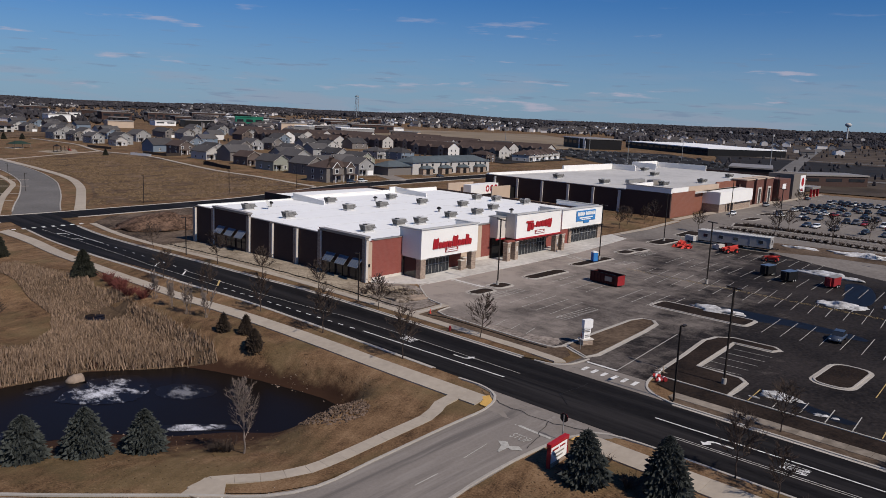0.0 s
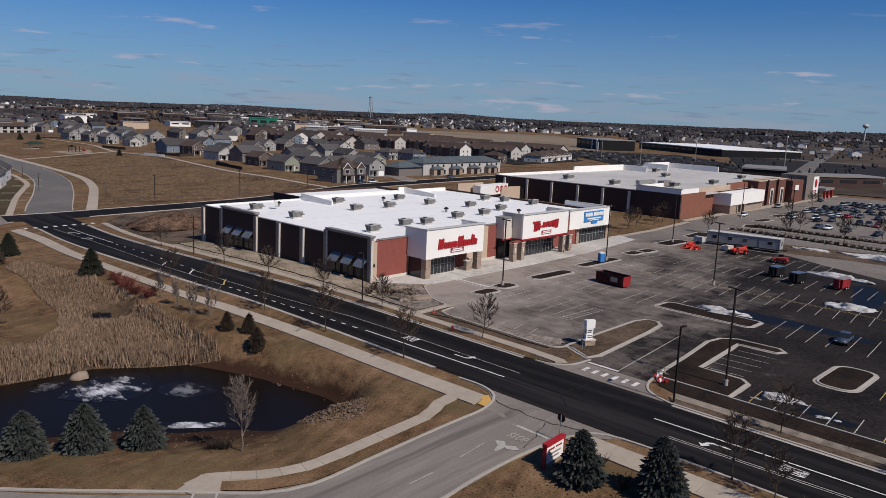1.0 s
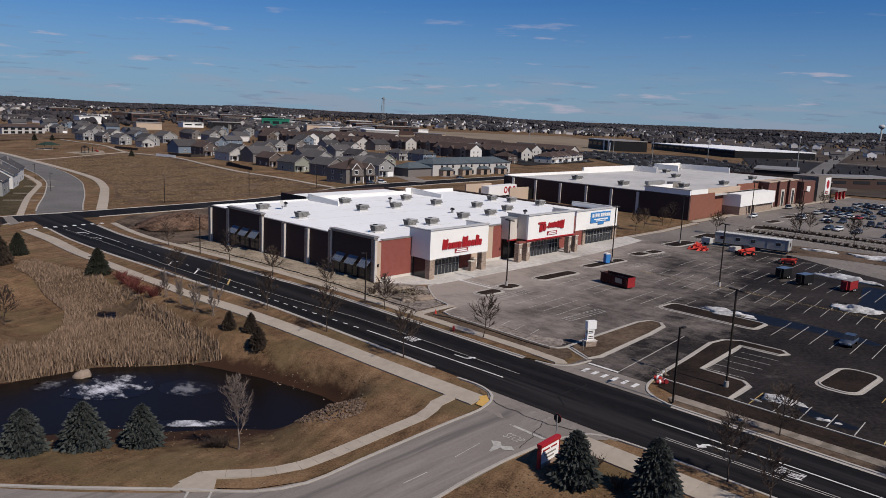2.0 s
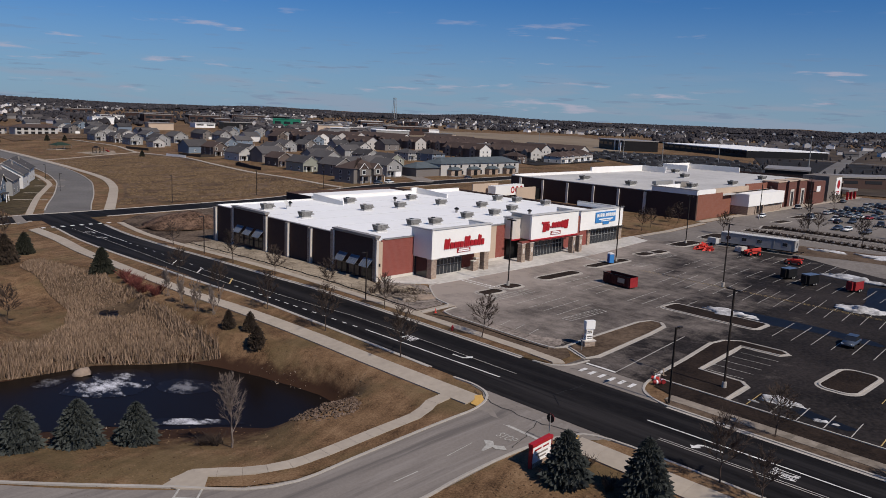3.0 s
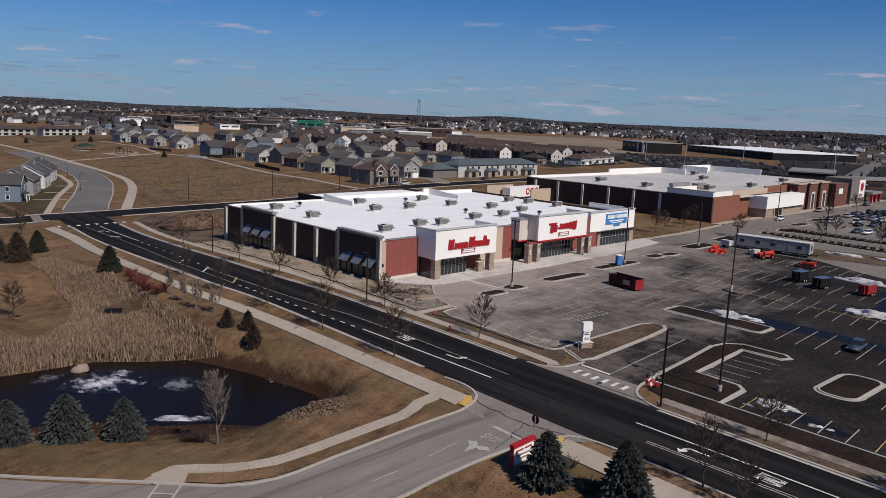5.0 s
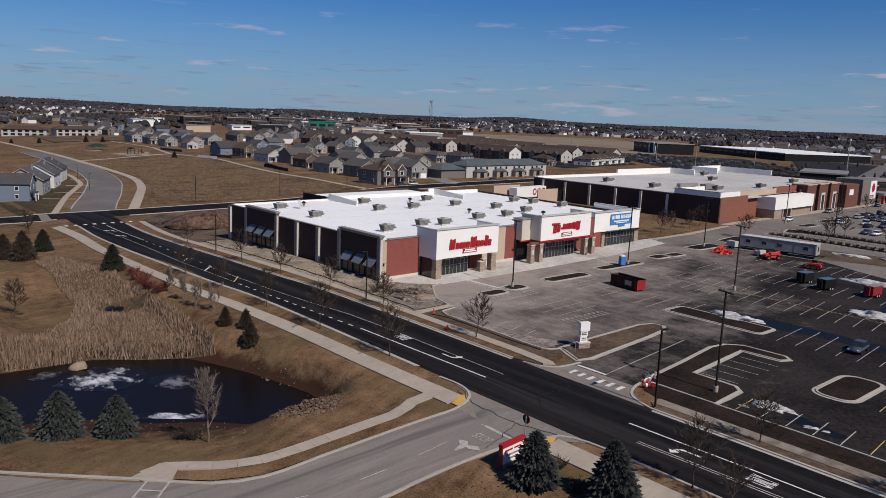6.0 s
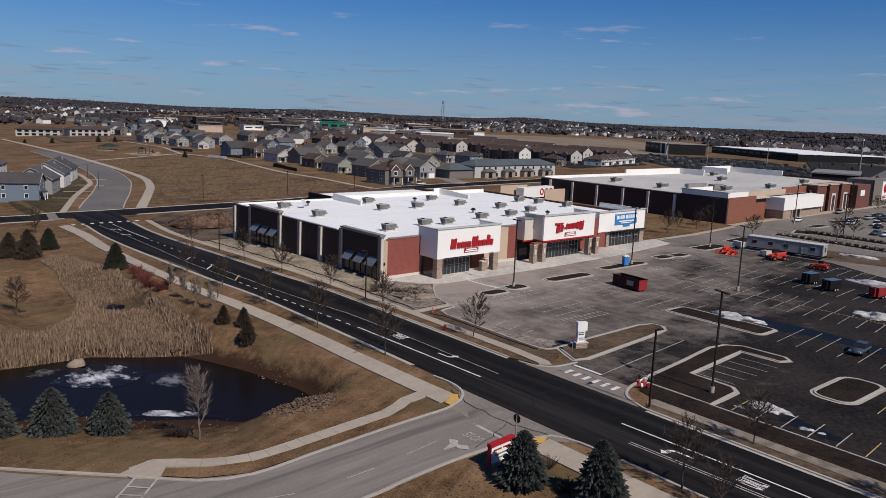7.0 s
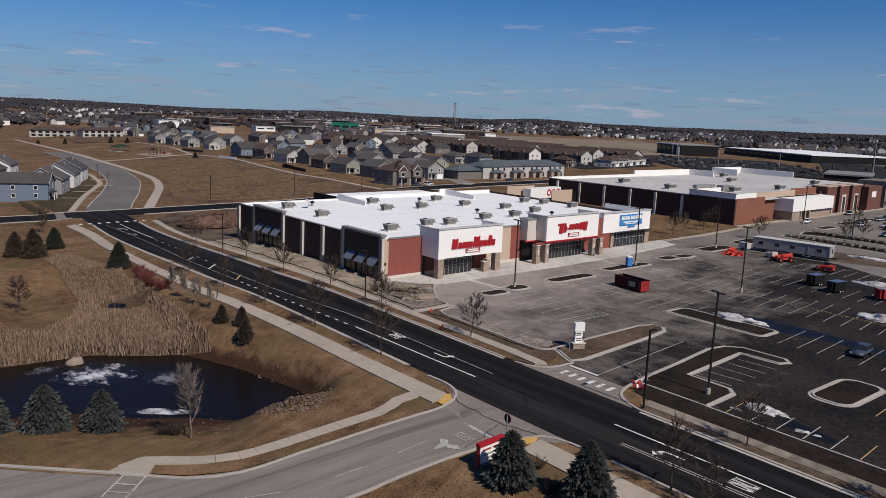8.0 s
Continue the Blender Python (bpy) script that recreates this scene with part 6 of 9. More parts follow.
kerb(straight_pts([(-4.8, -71.2), (-4.9, -200)]), False, kerbs, 0.12, 0.2)
kerb(curve_pts([(-7.8, -21.4), (-2, -21.3), (-0.7, -20.2), (0.2, -16.5), (3, -12.3), (6, -8.6), (9, -7.9)], 1.5), False, kerbs, 0.14, 0.2)
M_CLODLOT = mat("churned_earth", (0.058, 0.039, 0.027), 0.95, 0.5, 1.3, 0.1, 1.0, crisp=0.2, tint=(0.15, 0.108, 0.077), spec=0.1)
# bank between the path and the store
setting("bank_store", drape([(-8.9, 60), (-9.4, 30), (-8.4, 0), (-8.4, -12), (-6, -11), (-1.2, -1.2), (-0.4, 2), (-0.4, 61)], 0.1, 4), M_STRAW, "bank of pale dead straw below the store wall", "bank")
setting("bank_corner", drape([(-8.4, -12), (-8.4, -46), (-10, -50.2), (-6.5, -50), (-3.9, -47.4), (-5.7, -46.4), (-6.0, -44), (-5.7, -34), (-5.4, -24.7), (-5.2, -22.5), (-0.9, -21.8), (-1.4, -18), (2.8, -12.8), (5.5, -8), (1, -1.6), (-1.2, -1.2), (-6, -11)], 0.08, 3), M_DIRT, "bare brown earth beside the lot", "bare earth")
M_GRIT = mat("dusty_grit", (0.15, 0.122, 0.103), 0.95, 0.35, 1.8, 0.25, 0.6, crisp=0.2, tint=(0.30, 0.25, 0.212), spec=0.1)
dust_line = [(x + 0.7 * noise.noise(Vector((x * 1.1, y * 1.1, 5))), y + 0.7 * noise.noise(Vector((x * 1.1, y * 1.1, 9)))) for x, y in curve_pts([(-4.9, -25.0), (-3.6, -27), (-3.9, -31), (-2.6, -35), (-3.4, -39), (-1.6, -43), (-1.9, -45.2), (-5.2, -45.6), (-5.5, -40), (-5.3, -34), (-5.0, -29)], 0.5, True)]
setting("dusty_edge", drape(dust_line, 0.062, 2), M_GRIT, "pale dust and grit washed over the lot edge", "bare earth")
kerb(curve_pts([(-3.4, -47.2), (-5.2, -46.4), (-5.8, -44), (-5.65, -38), (-5.5, -32), (-5.3, -25.2), (-4.6, -23.2), (-1.0, -22.4)], 1.2), False, kerbs, 0.14, 0.2)
setting("rubble_ground", drape([(-8.2, -12.4), (-8.2, -20.2), (-1.4, -19.8), (-1.0, -17.8), (2.9, -12.6), (5.4, -8.2), (1.2, -2.0), (-1.2, -1.6), (-6, -11)], 0.12, 2), M_GRIT, "pale rubble and clay beside the store", "bare earth")
setting("walk_link", drape([(-9.0, -20.6), (-9.0, -22.2), (-0.4, -21.7), (-0.6, -20.2)], 0.13, 2, 0.1), M_WALK, "short concrete walk up to the car park", "pavement")
setting("bank_north", drape([(-6.2, 100), (-8.0, 80), (-8.9, 60.2), (-0.3, 61.2), (10, 62.2), (89, 66), (89, 112), (44, 124.5), (4, 117), (-4.5, 108)], 0.08, 6), M_CLODLOT, "bare brown earth lot beside the store", "bare earth")
fence = thing("silt_fence", "low sagging black silt fence along the bank", "fence")
silt = curve_pts([(-7.4, 60), (-7.7, 30), (-7.2, 8), (-7.4, -8), (-7.6, -20)], 1.5)
part("fabric", sweep([(x + 0.15 * math.sin(y), y) for x, y in silt], [(0, 0), (0.05, 0.25), (0.12, 0.28), (0.16, 0.0)]), M_FABRIC, fence)
part("fabric", sweep([(x, y) for x, y in curve_pts([(-7.2, -23.4), (-6.3, -26), (-6.4, -34.5), (-6.6, -40), (-6.4, -46)], 1.5)], [(0, 0), (0.04, 0.2), (0.1, 0.22), (0.16, 0.0)]), M_FABRIC, fence)
for x, y in silt[::2]:
    part("stake", boxes((x - 0.03, x + 0.03, y - 0.03, y + 0.03, h(x, y) - 0.2, h(x, y) + 0.85)), M_WOOD, fence)


M_CLAY = mat("pale_clay", (0.10, 0.074, 0.055), 0.95, 0.4, 1.6, 0.2, 1.0, crisp=0.2, tint=(0.33, 0.27, 0.215), spec=0.1)
M_CLOD = mat("cloddy_earth", (0.072, 0.042, 0.028), 0.95, 0.5, 1.6, 0.2, 1.0, crisp=0.2, tint=(0.165, 0.102, 0.07), spec=0.1)


def heap(name, label, x, y, rx, ry, tall, material, category, seed=1, rough=0.35, turn=0, peak=1.0):
    """A heap with an uneven outline, resting on the land."""
    bm = bmesh.new()
    bmesh.ops.create_icosphere(bm, subdivisions=4, radius=1.0)
    c, s = math.cos(radians(turn)), math.sin(radians(turn))
    for v in bm.verts:
        k = 1 + rough * noise.fractal(v.co * 1.6 + Vector((seed * 7.1, 0, 0)), 1.0, 2.0, 5)
        px, py = v.co.x * rx * k, v.co.y * ry * k
        X, Y = x + c * px - s * py, y + s * px + c * py
        v.co = Vector((X, Y, h(X, Y) - 0.12 + (v.co.z ** peak if v.co.z > 0 else max(-0.1, v.co.z)) * tall * (k * 1.3 - 0.3)))
    return tagged(part(name, bm, material, None, "", False), label, category)


heap("clay_heap", "heap of pale clay and rubble beside the store", -2.8, -12.0, 4.2, 4.0, 0.75, M_CLAY, "heap", 3)
rb = random.Random(9)
for mat_, n_, lab_ in ((M_STRAW, 520, "pale broken rubble strewn beside the store"), (M_BARK, 320, "dark brushwood strewn beside the store")):
    vs, fs = [], []
    for _ in range(n_):
        a_, r_ = rb.uniform(0, 6.28), rb.uniform(0, 1) ** 0.7
        x_, y_ = -2.0 + 4.6 * r_ * math.cos(a_), -10.8 + 5.4 * r_ * math.sin(a_)
        z_, q_ = h(x_, y_) + 0.1 + 1.0 * (1 - r_) * rb.random(), rb.uniform(0.08, 0.28)
        l_ = q_ * (1 if mat_ is M_STRAW else 4)
        d_ = Vector((rb.gauss(0, 1), rb.gauss(0, 1), rb.gauss(0, 0.45))).normalized() * l_
        e_ = d_.orthogonal().normalized() * (q_ if mat_ is M_STRAW else 0.035)
        c_ = Vector((x_, y_, z_))
        k_ = len(vs)
        vs += [c_ - d_, c_ + e_, c_ + d_, c_ - e_, c_ + d_.cross(e_).normalized() * (q_ * 0.8 if mat_ is M_STRAW else 0.03)]
        fs += [(k_, k_ + 1, k_ + 4), (k_ + 1, k_ + 2, k_ + 4), (k_ + 2, k_ + 3, k_ + 4), (k_ + 3, k_, k_ + 4)]
    me = bpy.data.meshes.new("debris")
    me.from_pydata(vs, [], fs)
    me.materials.append(mat_)
    tagged(new("debris", me), lab_, "debris", "", "stuff")
heap("rubble_heap", "low heap of pale broken rubble", -0.8, -8.2, 3.6, 3.0, 0.7, M_STRAW, "heap", 5)
heap("rubble_heap", "low heap of pale broken rubble", -1.2, -15.0, 2.2, 1.5, 0.7, M_ROCK, "heap", 8)
heap("earth_mound", "large mound of bare brown earth", 6, 91, 12, 11, 3.9, M_CLOD, "mound", 11, 0.3, 0, 2.3)
heap("earth_mound", "low mound of bare brown earth", 17, 90, 10, 8, 2.4, M_CLOD, "mound", 13, 0.3, 0, 1.5)
for nm, x, y, rx, ry, t, sd, tn in (("snow_heap", 34.6, -52.6, 1.7, 4.6, 0.8, 2, 4),  ("snow_heap", -0.2, -75.6, 1.2, 3.1, 0.6, 6, 14), ("snow_heap", -2.3, -81.5, 0.6, 1.5, 0.3, 7, 15), ("snow_heap", 57.6, -66.8, 2.2, 3.8, 0.8, 9, 20), ("snow_heap", 85.8, -56.2, 1.8, 7.2, 0.9, 10, -8), ("snow_heap", 64, -75.5, 2.0, 3.0, 0.8, 12, 10),
                                    ("snow_heap", 118.5, -39, 1.5, 5, 0.6, 14, 12), ("snow_heap", 120.5, -53, 2.6, 7, 0.8, 15, 8), ("snow_heap", -2.4, -73.6, 0.5, 0.7, 0.25, 16, 0), ("snow_heap", -56.4, -51.9, 0.8, 0.3, 0.22, 17, 10)):
    heap(nm, "dirty melting heap of ploughed snow", x, y, rx, ry, t, M_SNOW, "snow", sd, 0.55, tn)
for i, (poly) in enumerate(([(36.8, -51.5), (38.8, -55), (38.9, -68), (37.5, -75), (35.2, -76), (35.0, -66), (33.2, -59), (35, -55)], [(60.5, -65.6), (66, -64.5), (80, -61), (80.5, -65), (70, -69), (60.5, -69.5)], [(1.0, -73.2), (0.5, -77), (-0.9, -82), (-1.6, -85), (-2.9, -84.2), (-2.2, -79)])):
    setting("puddle", drape(curve_pts(poly, 1.0, True), 0.062 + 0.002 * i, 4), M_WETLOT, "sheet of melt water on the asphalt", "puddle")
setting("big_store_apron", drape([(92.5, 2.4), (112, 1.4), (135, 3.6), (141, 5.6), (300, 11.5), (320, -150), (80, -150), (86, -78), (93.5, -59), (97.5, -50), (103.5, -38.5), (102, -24), (99.8, -16), (97.5, -9), (93.2, -5)], 0.056, 14), M_BIGLOT, "pale grey asphalt of the big store's car park", "car park")
setting("big_store_walk", drape([(139, 6), (139, 8.5), (300, 15), (300, 10)], 0.16, 6, 0.1), M_WALK, "concrete walk before the big store", "pavement")
setting("grass_between", drape([(92, 4), (136, 6.5), (138.5, 14), (138.5, 60), (91, 60)], 0.09, 8), M_GRASS, "brown lawn between the two stores", "grass")
walkway("walk_between", straight_pts([(93, 2.2), (112, 2.6), (138, 5.4)], 3), 1.6, "concrete walk beside the brown lawn")
island([(107.4, -10.6), (108.8, -8.0), (119.5, -7.0), (121.0, -9.4), (117.5, -12.8), (109, -12.4)], "kerbed bed of dark mulch beside the site office")
island([(133.2, -9.4), (136.4, -9.0), (136.0, -30), (134.6, -58), (133.0, -80), (130.4, -80), (131.0, -57), (132.4, -30)], "long narrow kerbed bed with a row of low shrubs", M_MULCH, 5)
island([(142.6, -10.6), (150.0, -8.2), (153.6, -12.0), (150.8, -16), (151.4, -50), (149.0, -78), (146.0, -78), (147.6, -50), (145.6, -16)], "long narrow kerbed bed with a row of low shrubs", M_MULCH, 5)
for x_, y_ in ((167.0, -6.6), (186.5, -4.4), (205, -3.0), (229, -1.6)):
    island(rounded(x_ - 5, x_ + 5, y_ - 2.2, y_ + 1.2, 1.4), "kerbed bed of dark mulch at a row end")
setting("dirt_strip", drape(curve_pts([(108.2, -29), (119, -27.5), (122.6, -36), (125.5, -47), (128.5, -57), (129.5, -80), (112, -80), (111.5, -60), (110, -46), (106.6, -38)], 3, True), 0.1, 4), M_DIRT, "bare muddy strip with ploughed snow between the car parks", "bare earth")


# ---- lamps ----
def light_pole(m, tall, double=True, base=True, label="", group="car park lamps"):
    e = thing("lamp_post", label or "tall dark bronze lamp post with flat head on a concrete base", "street lamp", m, group)
    z = 0.0
    if base:
        part("base", tube(bmesh.new(), (0, 0, -0.2), (0, 0, 0.85), 0.3, 0.29, 14), M_KERB, e)
        z = 0.85
    part("pole", boxes((-0.09, 0.09, -0.09, 0.09, z - 0.1 if not base else z, tall)), M_BRONZE, e)
    for s in (-1, 1) if double else (1,):
        a = part("arm", boxes((min(0.09 * s, 0.5 * s), max(0.09 * s, 0.5 * s), -0.04, 0.04, tall - 0.22, tall - 0.1)), M_BRONZE, e)
        bm = boxes((min(0.45 * s, 1.15 * s), max(0.45 * s, 1.15 * s), -0.22, 0.22, tall - 0.2, tall - 0.02))
        bmesh.ops.bevel(bm, geom=bm.edges[:], offset=0.04, segments=1, affect="EDGES")
        part("lamp_head", bm, M_BRONZE, a)
    return e


p0 = light_pole(at(-1.0, -69.2, 70), 12.6, True)
for x, y, t in ((54.2, -42.0, 70), (18.4, -16.9, 80), (57.6, -14.9, 80), (96.0, -11.2, 80), (107, -70, 80), (61.5, -75, 70), (150, -22, 70), (166, 0, 70), (214, 2, 70)):
    copy_thing(p0, at(x, y, t, 0.1))
p1 = light_pole(at(-11.4, -67.6, 0), 9.2, False, False, "slim dark bronze street lamp post beside the road", "street lamps")
for x, y, t, z in ((-10.1, -9.8, 180, 1.0), (-12.2, 43.5, 180, 1.0), (26, 141, 90, 1.0), (62, 147, 90, 1.0), (92, 146, 90, 1.0), (6, 190, 0, 0.7), (14, 232, 180, 0.7)):
    copy_thing(p1, at(x, y, t, 0.05, 0.9 if y < 60 and y > -20 else z))


def stop_sign(m, label="octagonal sign seen from behind on a steel post"):
    e = thing("stop_sign", label, "traffic sign", m, "traffic signs")
    part("post", boxes((-0.04, 0.04, -0.04, 0.04, -0.2, 2.9)), M_GREYMETAL, e)
    bm = bmesh.new()
    bmesh.ops.create_cone(bm, cap_ends=True, segments=8, radius1=0.5, radius2=0.5, depth=0.03, matrix=pose(0, 0.06, 2.55, 90, 22.5, 0))
    part("sign_plate", bm, M_REDPAINT, e)
    bm = bmesh.new()
    bmesh.ops.create_cone(bm, cap_ends=True, segments=8, radius1=0.49, radius2=0.49, depth=0.01, matrix=pose(0, 0.04, 2.55, 90, 22.5, 0))
    part("sign_back", bm, M_DARKMETAL, e)
    return e


ss = stop_sign(at(-29.65, -64.45, -90))
copy_thing(ss, at(-3.2, -49.4, 215, 0.1, 0.8))
hyd = thing("fire_hydrant", "red fire hydrant in the grass strip", "hydrant", at(-11.2, -31.8))
part("barrel", tube(tube(bmesh.new(), (0, 0, 0), (0, 0, 0.75), 0.17, 0.15, 10), (0, 0, 0.75), (0, 0, 0.95), 0.19, 0.08, 10), M_REDPAINT, hyd)
part("outlet", tube(bmesh.new(), (-0.3, 0, 0.55), (0.3, 0, 0.55), 0.08, 0.08, 8), M_REDPAINT, hyd)

cone = thing("traffic_cone", "small orange traffic cone beside the kerb", "cone", at(-6.3, -23.0, 0, 0.1))
part("base", boxes((-0.2, 0.2, -0.2, 0.2, 0.0, 0.05)), M_ORANGE, cone)
part("body", tube(bmesh.new(), (0, 0, 0.05), (0, 0, 0.75), 0.16, 0.03, 10), M_ORANGE, cone)
# entrance sign pylon on its stone foot
py = thing("sign_pylon", "pale pylon sign with plain bars on a stone foot", "sign", at(-0.6, -48.6, -24, 0.1))
part("foot", boxes((-0.85, 0.85, -0.55, 0.55, -0.2, 0.75)), M_STONE, py)
part("plinth", boxes((-0.95, 0.95, -0.62, 0.62, 0.75, 0.9)), M_TRIM, py)
part("shaft", boxes((-0.6, 0.45, -0.32, 0.32, 0.9, 1.75)), M_WSTUCCO, py)
part("panel", boxes((-0.52, 0.55, -0.28, 0.28, 1.75, 2.5)), M_WSTUCCO, py)
part("head", boxes((-0.66, 0.8, -0.34, 0.34, 2.5, 3.7)), M_SIGNWHITE, py)
for z in (1.15, 1.42, 1.95, 2.2):
    part("text_bar", boxes((-0.63, -0.6, -0.2, 0.2, z, z + 0.09)), M_CAP, py)
    part("text_bar", boxes((-0.4, 0.34, -0.35, -0.32, z, z + 0.09)), M_SHINGLEBROWN, py)
# red and white estate sign by the side street
es = thing("estate_sign", "white estate sign with a red top rail", "sign", at(-34.1, -66.85, 5))
part("board", boxes((-1.6, 1.6, -0.14, 0.14, 0.4, 2.1)), M_SIGNWHITE, es)
part("top_rail", boxes((-1.75, 1.75, -0.26, 0.26, 2.1, 2.42)), M_RED, es)
part("side_post", boxes((-1.72, -1.6, -0.2, 0.2, -0.3, 2.1)), M_REDPAINT, es)
part("side_post", boxes((1.6, 1.72, -0.2, 0.2, -0.3, 2.1)), M_REDPAINT, es)
part("foot", boxes((-1.6, 1.6, -0.18, 0.18, -0.3, 0.4)), M_STONE, es)
for z, a_, b_ in ((1.58, -1.25, -0.1), (1.58, 0.15, 1.2), (1.1, -1.0, 1.05), (0.72, -0.6, 0.75)):
    part("text_bar", boxes((a_, b_, -0.165, -0.14, z, z + 0.16)), M_REDPAINT if z > 1.2 else M_CAP, es)


# ---- things standing on the lot ----
def wheel(r, w):
    bm = tube(bmesh.new(), (0, -w / 2, 0), (0, w / 2, 0), r, r, 14)
    return bm


skip = thing("roll_off_dumpster", "dark red steel roll-off dumpster with pale panel", "dumpster", at(37.3, -29.2, -97, 0.06, 0.93))
bm = bmesh.new()
for r in ((-3.6, 3.6, -1.2, -1.1, 0.25, 2.3), (-3.6, 3.6, 1.1, 1.2, 0.25, 2.3), (-3.6, -3.5, -1.1, 1.1, 0.25, 2.3), (-3.5, 3.5, -1.1, 1.1, 0.25, 0.4)):
    box(bm, *r)
part("body", bm, mat("rust_red_steel", (0.055, 0.013, 0.012), 0.7, 0.3, 1.5, 0.3, 0.2), skip)
part("gate", boxes((3.5, 3.62, -1.2, 1.2, 0.25, 2.3)), M_REDPAINT, skip, "brighter red end gate")
for i in range(9):
    x = -3.3 + i * 0.82
    part("rib", boxes((x - 0.06, x + 0.06, -1.3, -1.2, 0.3, 2.25)), bpy.data.materials["rust_red_steel"], skip)
    part("rib", boxes((x - 0.06, x + 0.06, 1.2, 1.3, 0.3, 2.25)), bpy.data.materials["rust_red_steel"], skip)
part("top_rail", boxes((-3.7, 3.7, -1.3, -1.15, 2.3, 2.42), (-3.7, 3.7, 1.15, 1.3, 2.3, 2.42)), M_DARKMETAL, skip)
part("panel", boxes((0.4, 2.2, -1.33, -1.31, 0.9, 1.9)), M_CAP, skip)
for x in (-3.0, 3.0):
    part("roller", tube(bmesh.new(), (x, -1.0, 0.14), (x, 1.0, 0.14), 0.14, 0.14, 8), M_DARKMETAL, skip)
toilet = thing("portable_toilet", "blue plastic portable toilet with white roof", "portable toilet", at(54.4, -15.6, -30, 0.15))
bm = boxes((-0.58, 0.58, -0.6, 0.6, 0.1, 2.1))
bmesh.ops.bevel(bm, geom=bm.edges[:], offset=0.06, segments=1, affect="EDGES")
part("cabin", bm, M_BLUEPLASTIC, toilet)
part("skid", boxes((-0.6, 0.6, -0.65, 0.65, 0.0, 0.1)), M_DARKMETAL, toilet)
bm = boxes((-0.62, 0.62, -0.64, 0.64, 2.1, 2.32))
for v in bm.verts:
    if v.co.z > 2.2:
        v.co.x *= 0.7
part("roof", bm, M_SIGNWHITE, toilet)
part("door", boxes((-0.45, 0.45, -0.63, -0.6, 0.2, 2.0)), M_BLUE, toilet)

office = thing("site_office_trailer", "long grey-white site office trailer with ribbed roof", "site office", at(104.6, -26.8, -83, 0.06))
L2 = 9.2
part("body", boxes((-L2, L2, -1.6, 1.6, 0.9, 3.5)), mat("dull_trailer_siding", (0.30, 0.285, 0.27), 0.7, 0.12, 2.0, 0.3, 0.05), office)
bm = bmesh.new()
for i in range(24):
    a = -L2 + 2 * L2 * i / 24
    box(bm, a, a + 2 * L2 / 24 - 0.25, -1.68, 1.68, 3.5, 3.62)
    box(bm, a + 2 * L2 / 24 - 0.25, a + 2 * L2 / 24, -1.7, 1.7, 3.5, 3.68)
part("roof", bm, M_LIGHTMETAL, office)
for x in (-7.2, -3.2, 0.6, 6.8):
    w = part("window", boxes((x - 0.55, x + 0.55, -1.64, -1.6, 1.9, 2.75)), M_GLASS, office)
    part("frame", boxes((x - 0.65, x + 0.65, -1.63, -1.6, 1.8, 1.9), (x - 0.65, x + 0.65, -1.63, -1.6, 2.75, 2.85)), M_TRIM, w)
part("window", boxes((L2, L2 + 0.04, -0.4, 0.5, 1.8, 2.9)), M_GLASS, office)
for x in (4.2, 9.0):
    part("rib", boxes((x - 0.05, x + 0.05, -1.66, -1.6, 0.9, 3.5)), M_GREYMETAL, office)
part("chassis", boxes((-L2, L2, -1.3, 1.3, 0.6, 0.9)), M_DARKMETAL, office)
for x in (-0.8, 0.4, 1.6):
    for s in (-1, 1):
        part("wheel", tube(bmesh.new(), (x, s * 1.3 - 0.15, 0.42), (x, s * 1.3 + 0.15, 0.42), 0.42, 0.42, 12), M_TYRE, office)
part("tow_bar", boxes((L2, L2 + 1.6, -0.9, -0.75, 0.6, 0.75), (L2, L2 + 1.6, 0.75, 0.9, 0.6, 0.75)), M_DARKMETAL, office)


def cargo_trailer(m, material, roof, label):
    e = thing("cargo_trailer", label, "trailer", m, "cargo trailers")
    bm = boxes((-1.9, 1.9, -1.05, 1.05, 0.5, 2.5), (1.9, 2.4, -0.5, 0.5, 0.5, 2.4))
    part("body", bm, material, e)
    part("roof", boxes((-1.95, 1.95, -1.1, 1.1, 2.5, 2.58)), roof, e)
    part("chassis", boxes((-1.9, 1.9, -0.95, 0.95, 0.35, 0.5), (1.9, 3.3, -0.08, 0.08, 0.35, 0.5)), M_DARKMETAL, e)
    for x in (-0.7, 0.15):
        for s in (-1, 1):
            wl2 = part("wheel", tube(bmesh.new(), (x, s * 1.1 - 0.12, 0.36), (x, s * 1.1 + 0.12, 0.36), 0.36, 0.36, 12), M_TYRE, e)
            part("hub", tube(bmesh.new(), (x, s * 1.1 - 0.13, 0.36), (x, s * 1.1 + 0.13, 0.36), 0.18, 0.18, 8), M_LIGHTMETAL, wl2)
    part("lamp", boxes((-1.94, -1.9, -0.9, -0.7, 0.7, 0.85)), M_RED, e)
    return e


cargo_trailer(at(74.6, -46.6, 172, 0.06, 0.88), M_DARKMETAL, M_PANEL, "black enclosed cargo trailer parked on the asphalt")
cargo_trailer(at(71.8, -52.0, 168, 0.06, 0.88), M_DARKMETAL, M_PANEL, "black enclosed cargo trailer with blue-grey roof")
cargo_trailer(at(73.6, -60.0, 172, 0.06, 0.88), M_REDPAINT, M_CAP, "red enclosed cargo trailer beside the snow")
cargo_trailer(at(56.5, -84.5, 172, 0.06, 0.88), M_REDPAINT, M_CAP, "red enclosed cargo trailer on the asphalt")


